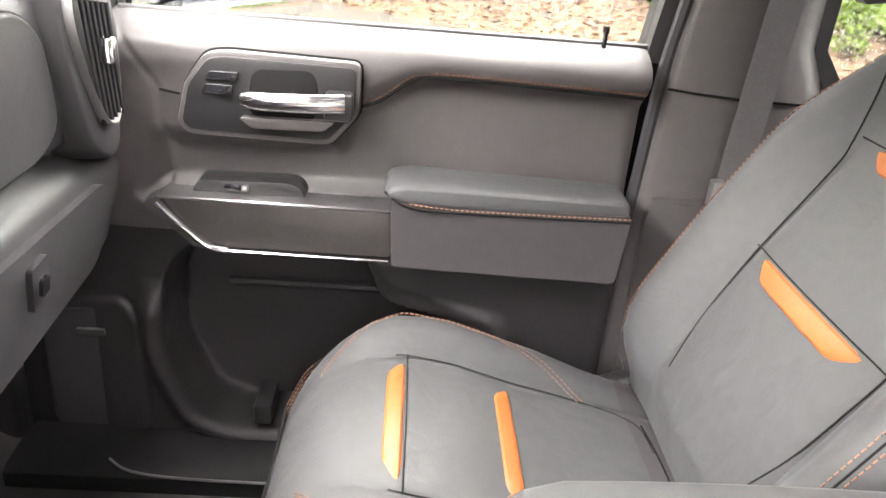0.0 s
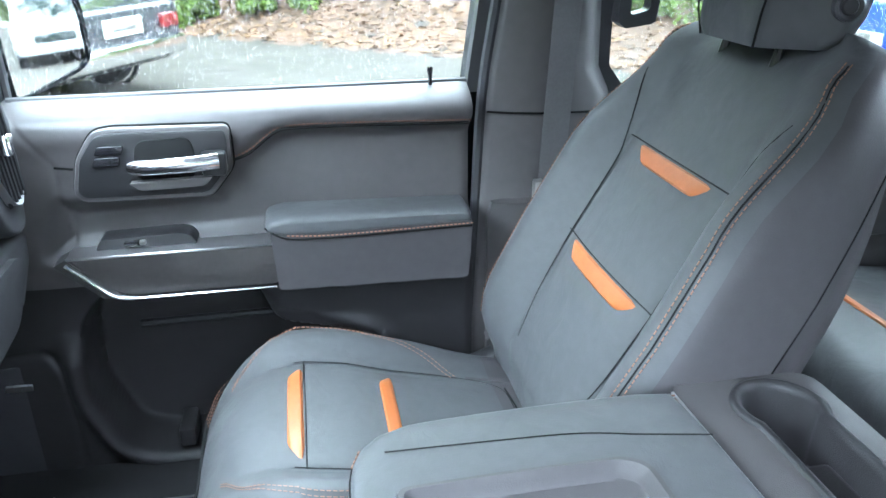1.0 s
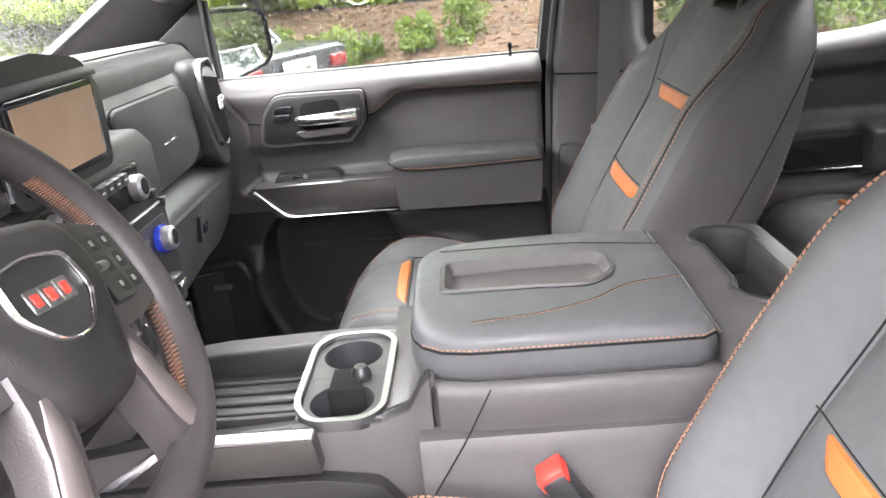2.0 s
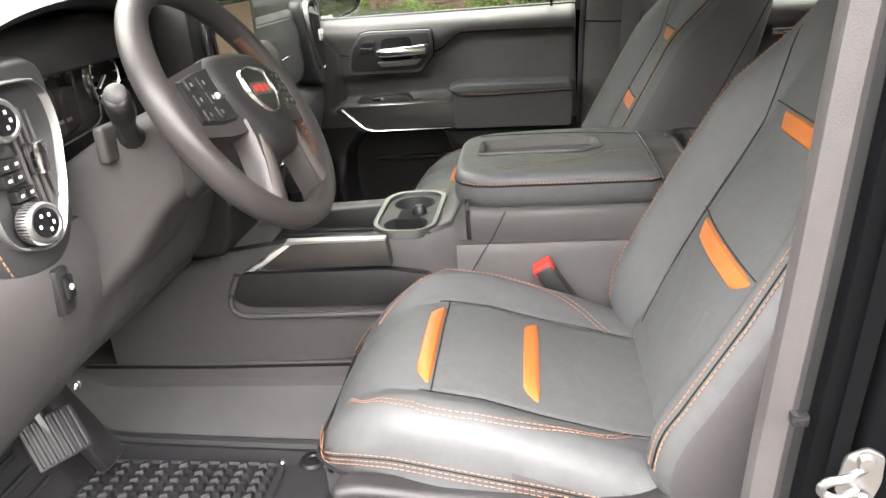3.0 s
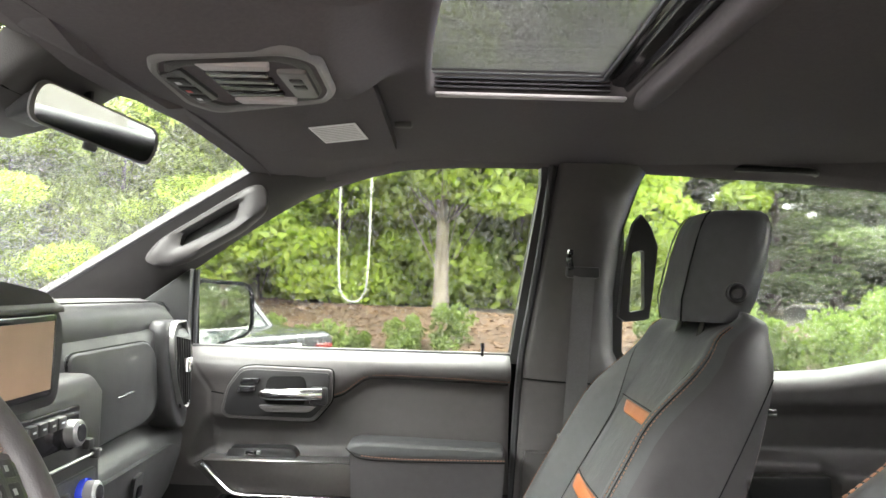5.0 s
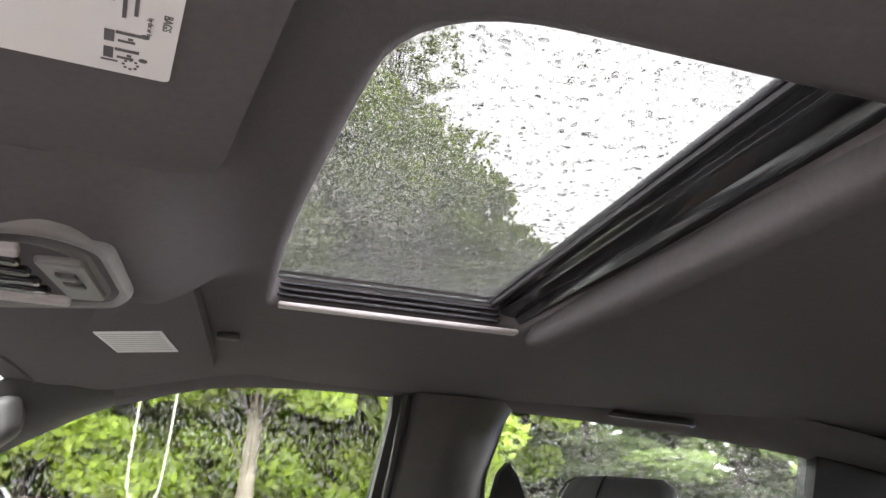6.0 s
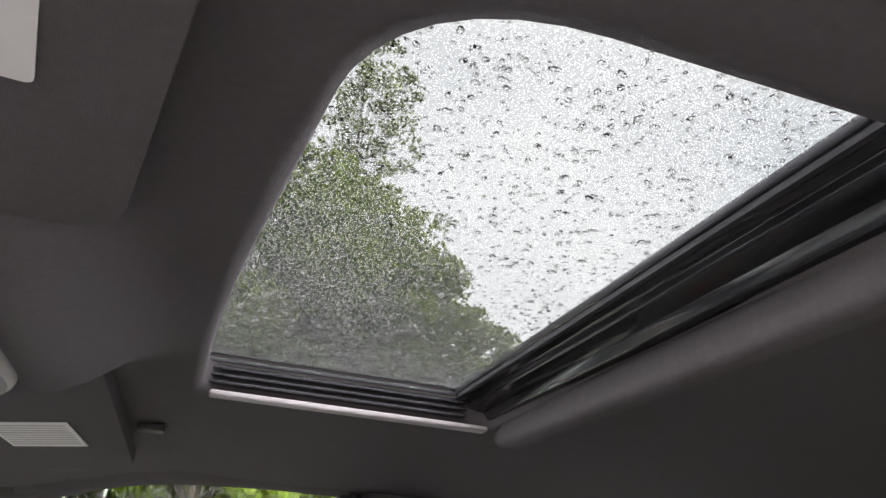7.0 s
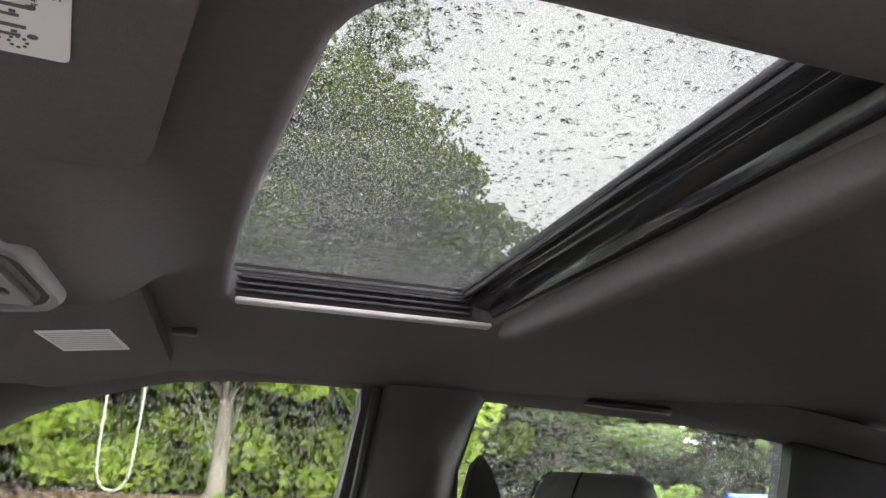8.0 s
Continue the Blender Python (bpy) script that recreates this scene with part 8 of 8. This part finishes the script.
def car(name, label, paint, m, lower, cabin, half, wheels, nose):
    """lower: the body's side outline (x, z) with x to the nose; cabin: roof outline; nose: dark grille at the front."""
    c = thing(name, label, "car")
    c.matrix_world = m
    pts = fillet(lower, 0.08, 4)
    part("body", loft([[(x * 0.985, y, z0 + (z - z0) * sc) for x, z in pts] for y, sc, z0 in ((-half, 0.90, 0.55), (-half * 0.97, 0.985, 0.55), (-half * 0.86, 1.0, 0.55), (half * 0.86, 1.0, 0.55), (half * 0.97, 0.985, 0.55), (half, 0.90, 0.55))]), paint, c, "", 50)
    cab = fillet(cabin, 0.07, 4)
    zc = min(z for x, z in cabin)
    part("cabin_glass", loft([[(x * 0.995, y * (1 - 0.28 * (z - zc)), z * 0.995) for x, z in cab] for y in (-half * 0.88, half * 0.88)]), CAR_GLASS, c, "dark side and rear glass", 40)
    top = max(z for x, z in cabin)
    tops = sorted([p for p in cabin if p[1] > top - 0.03])
    part("roof", bevelled(loft([[(tops[0][0] - 0.05, y, top - 0.02), (tops[0][0], y, top + 0.012), (tops[-1][0], y, top + 0.012), (tops[-1][0] + 0.05, y, top - 0.02)] for y in (-half * 0.74, half * 0.74)]), 0.02, 2), paint, c)
    for x, z in cabin:
        if z < top - 0.03:
            t0 = tops[0] if x < (tops[0][0] + tops[-1][0]) / 2 else tops[-1]
            for s in (-1, 1):
                part("pillar", tube([(x, s * half * 0.87, z), (t0[0], s * half * 0.75, top)], 0.035, 6), paint, c)
    for x in wheels:
        for s in (-1, 1):
            w = part("wheel", turned([(0.20, -0.10), (0.33, -0.10), (0.345, -0.06), (0.345, 0.06), (0.33, 0.10), (0.20, 0.10)], 24, Matrix.Translation((x, s * (half - 0.10), 0.345)) @ pose(0, 0, 0, 90, 0, 0)), TYRE, c, "black tyre")
            part("rim", turned([(0.0, 0.05), (0.06, 0.06), (0.21, 0.04), (0.215, 0.0), (0.215, -0.09), (0.0, -0.09)], 20, Matrix.Translation((x, s * (half - 0.03), 0.345)) @ pose(0, 0, 0, -90 * s, 0, 0)), ALU, w, "alloy rim")
            part("arch", turned([(0.36, -0.02), (0.40, -0.02), (0.40, 0.02), (0.36, 0.02)], 24, Matrix.Translation((x, s * (half - 0.005), 0.345)) @ pose(0, 0, 0, 90, 0, 0), cap=False), CAR_BLACK, c)
    x0, x1 = min(x for x, z in lower), max(x for x, z in lower)
    zb = table([x for x, z in lower[:2]], [z for x, z in lower[:2]], 0)
    part("rear_bumper", box((x0 - 0.06, -half * 0.98, 0.40), (x0 + 0.10, half * 0.98, 0.58), 0.03), CHROME if nose == "old" else paint, c, "rear bumper")
    part("front_bumper", box((x1 - 0.10, -half * 0.96, 0.30), (x1 + 0.04, half * 0.96, 0.55), 0.04), paint, c, "front bumper")
    for s in (-1, 1):
        part("tail_lamp", box((x0 - 0.012, s * half * 0.80 - 0.13, 0.66), (x0 + 0.05, s * half * 0.80 + 0.13, 0.80), 0.015), LAMP_RED, c, "red tail lamp")
        part("headlamp", box((x1 - 0.10, s * half * 0.78 - 0.14, 0.70), (x1 + 0.012, s * half * 0.78 + 0.14, 0.82), 0.02), LAMP_CLEAR, c, "clear headlamp")
        part("door_mirror", box((0.55, s * (half + 0.09) - 0.09, 0.98), (0.68, s * (half + 0.09) + 0.09, 1.11), 0.03), paint, c)
        part("door_gap", tube([(0.0, s * half * 0.995, 0.40), (0.0, s * half * 0.99, 0.92)], 0.006, 5), CAR_GLASS, c)
    part("grille", box((x1 - 0.04, -half * 0.5, 0.52), (x1 + 0.02, half * 0.5, 0.78), 0.02), CAR_GLASS, c, "dark front grille")
    part("number_plate", box((x0 - 0.02, -0.26, 0.66 if nose == "old" else 0.62), (x0 + 0.01, 0.26, 0.82 if nose == "old" else 0.76), 0.006), PLATE, c, "white number plate")
    part("plate_bar", box((x0 - 0.024, -0.17, 0.705), (x0 - 0.019, 0.17, 0.755), 0.002), ALU, c)
    return c


sedan_low = [(-2.45, 0.42), (-2.45, 0.93), (-1.35, 0.97), (0.75, 0.95), (2.3, 0.88), (2.45, 0.75), (2.45, 0.32), (-2.3, 0.30)]
sedan_cab = [(-1.55, 0.94), (-1.15, 1.38), (0.05, 1.40), (0.85, 0.93)]
suv_low = [(-2.2, 0.40), (-2.25, 1.02), (-1.9, 1.06), (0.9, 1.02), (2.05, 0.95), (2.2, 0.78), (2.2, 0.34), (-2.1, 0.34)]
suv_cab = [(-2.12, 1.02), (-1.85, 1.62), (0.15, 1.66), (1.0, 1.0)]
hd = math.degrees(math.atan2(0.48, -0.88))
f = Vector((-0.88, 0.48, 0)).normalized()
p = Vector((-1.62, 7.75, 0)) + f * 2.45
car("sedan", "old charcoal sedan with a chrome bumper parked ahead", CAR_BLACK, pose(p.x, p.y, 0, 0, 0, hd), sedan_low, sedan_cab, 0.90, (-1.45, 1.5), "old")
car("suv", "white SUV parked nose-out behind the truck", CAR_WHITE, pose(20.5, 7.8, 0, 0, 0, 195), suv_low, suv_cab, 0.92, (-1.35, 1.35), "new")
car("suv", "grey SUV parked beside the white one", CAR_GREY, pose(19.4, 4.3, 0, 0, 0, 195), suv_low, suv_cab, 0.92, (-1.35, 1.35), "new")
car("suv", "bright blue SUV parked across the lot", CAR_BLUE, pose(6.9, 6.0, 0, 0, 0, 8), suv_low, suv_cab, 0.92, (-1.35, 1.35), "new")
car("suv", "white SUV parked beyond the hood", CAR_WHITE, pose(-5.2, 5.0, 0, 0, 0, hd), suv_low, suv_cab, 0.92, (-1.35, 1.35), "new")
car("sedan", "pale sedan on the road past the bank", CAR_GREY, pose(-4.6, 22.5, 0.62, 0, 0, 170), sedan_low, sedan_cab, 0.90, (-1.45, 1.5), "new")

# ---------------------------------------------------------------- rain on the roof glass and the door jamb
WATER = bpy.data.materials.new("rain_water")
WATER.use_nodes = True
wb = WATER.node_tree.nodes["Principled BSDF"]
wb.inputs["Transmission Weight"].default_value, wb.inputs["IOR"].default_value, wb.inputs["Roughness"].default_value = 1.0, 1.33, 0.0


def drops(rows, seg, rings):
    """Flattened domes (place, length, width, height, turn) as one mesh."""
    verts, faces = [], []
    for (x, y, z), a, b, h, t in rows:
        k = len(verts)
        ca, sa = math.cos(t), math.sin(t)
        for i in range(rings):
            q = (i / rings) * math.pi / 2
            rr, zz = math.cos(q), math.sin(q)
            for j in range(seg):
                w = 2 * math.pi * j / seg
                u, v = a * rr * math.cos(w), b * rr * math.sin(w)
                verts.append((x + u * ca - v * sa, y + u * sa + v * ca, z + h * zz))
        verts.append((x, y, z + h))
        for i in range(rings - 1):
            for j in range(seg):
                n2 = (j + 1) % seg
                faces.append((k + i * seg + j, k + i * seg + n2, k + (i + 1) * seg + n2, k + (i + 1) * seg + j))
        for j in range(seg):
            faces.append((k + (rings - 1) * seg + j, k + (rings - 1) * seg + (j + 1) % seg, k + rings * seg))
        faces.append(tuple(k + j for j in range(seg - 1, -1, -1)))
    me = bpy.data.meshes.new("raindrop_film")
    me.from_pydata(verts, [], faces)
    me.update()
    for poly in me.polygons:
        poly.use_smooth = len(poly.vertices) < 5
    me.materials.append(WATER)
    return me


rng = random.Random(5)
big, tiny = [], []
for i in range(3000):
    x, y = rng.uniform(0.06, 0.40), rng.uniform(-0.10, 0.63)
    r = 0.0007 + 0.0012 * rng.random() ** 2.0
    big.append(((x, y, 1.9233), r * rng.uniform(1.0, 1.7), r, r * 0.7, rng.uniform(0, 3.14)))
for i in range(110):
    r = rng.uniform(0.0014, 0.0022)
    big.append(((rng.uniform(0.07, 0.38), rng.uniform(-0.08, 0.6), 1.9233), r * rng.uniform(1.4, 2.4), r, r * 0.75, rng.uniform(-0.6, 0.6)))
for i in range(6000):
    y = 0.63 - 0.72 * rng.random() ** 1.8
    r = rng.uniform(0.0005, 0.0011)
    tiny.append(((rng.uniform(0.06, 0.40), y, 1.9233), r * 1.2, r, r * 0.6, rng.uniform(0, 3.14)))
film = new("raindrop_film", drops(big, 10, 3))
tagged(film, "clear raindrops beaded on the roof glass", "raindrops", kind="stuff")
film.visible_shadow = False
mist = new("raindrop_mist", drops(tiny, 5, 1))
tagged(mist, "fine rain spatter on the roof glass", "raindrops", kind="stuff")
mist.visible_shadow = False
beads = []
for i in range(420):
    z = rng.uniform(0.95, 1.7)
    x0 = table([z0 for x, z0 in prow], [x for x, z0 in prow], z)
    k = rng.random()
    x, y = (x0 + lerp(0.075, 0.14, k), lerp(-0.612, -0.628, k)) if rng.random() < 0.5 else (x0 + lerp(0.20, 0.34, k), -0.6652)
    r = rng.uniform(0.0003, 0.0008)
    beads.append((x, y, z, r))
bm = bmesh.new()
for x, y, z, r in beads:
    bmesh.ops.create_icosphere(bm, subdivisions=1, radius=r, matrix=Matrix.Translation((x, y, z)))
wet = part("raindrop_beads", bm, WATER)
tagged(wet, "small water beads on the black door jamb", "raindrops", kind="stuff")
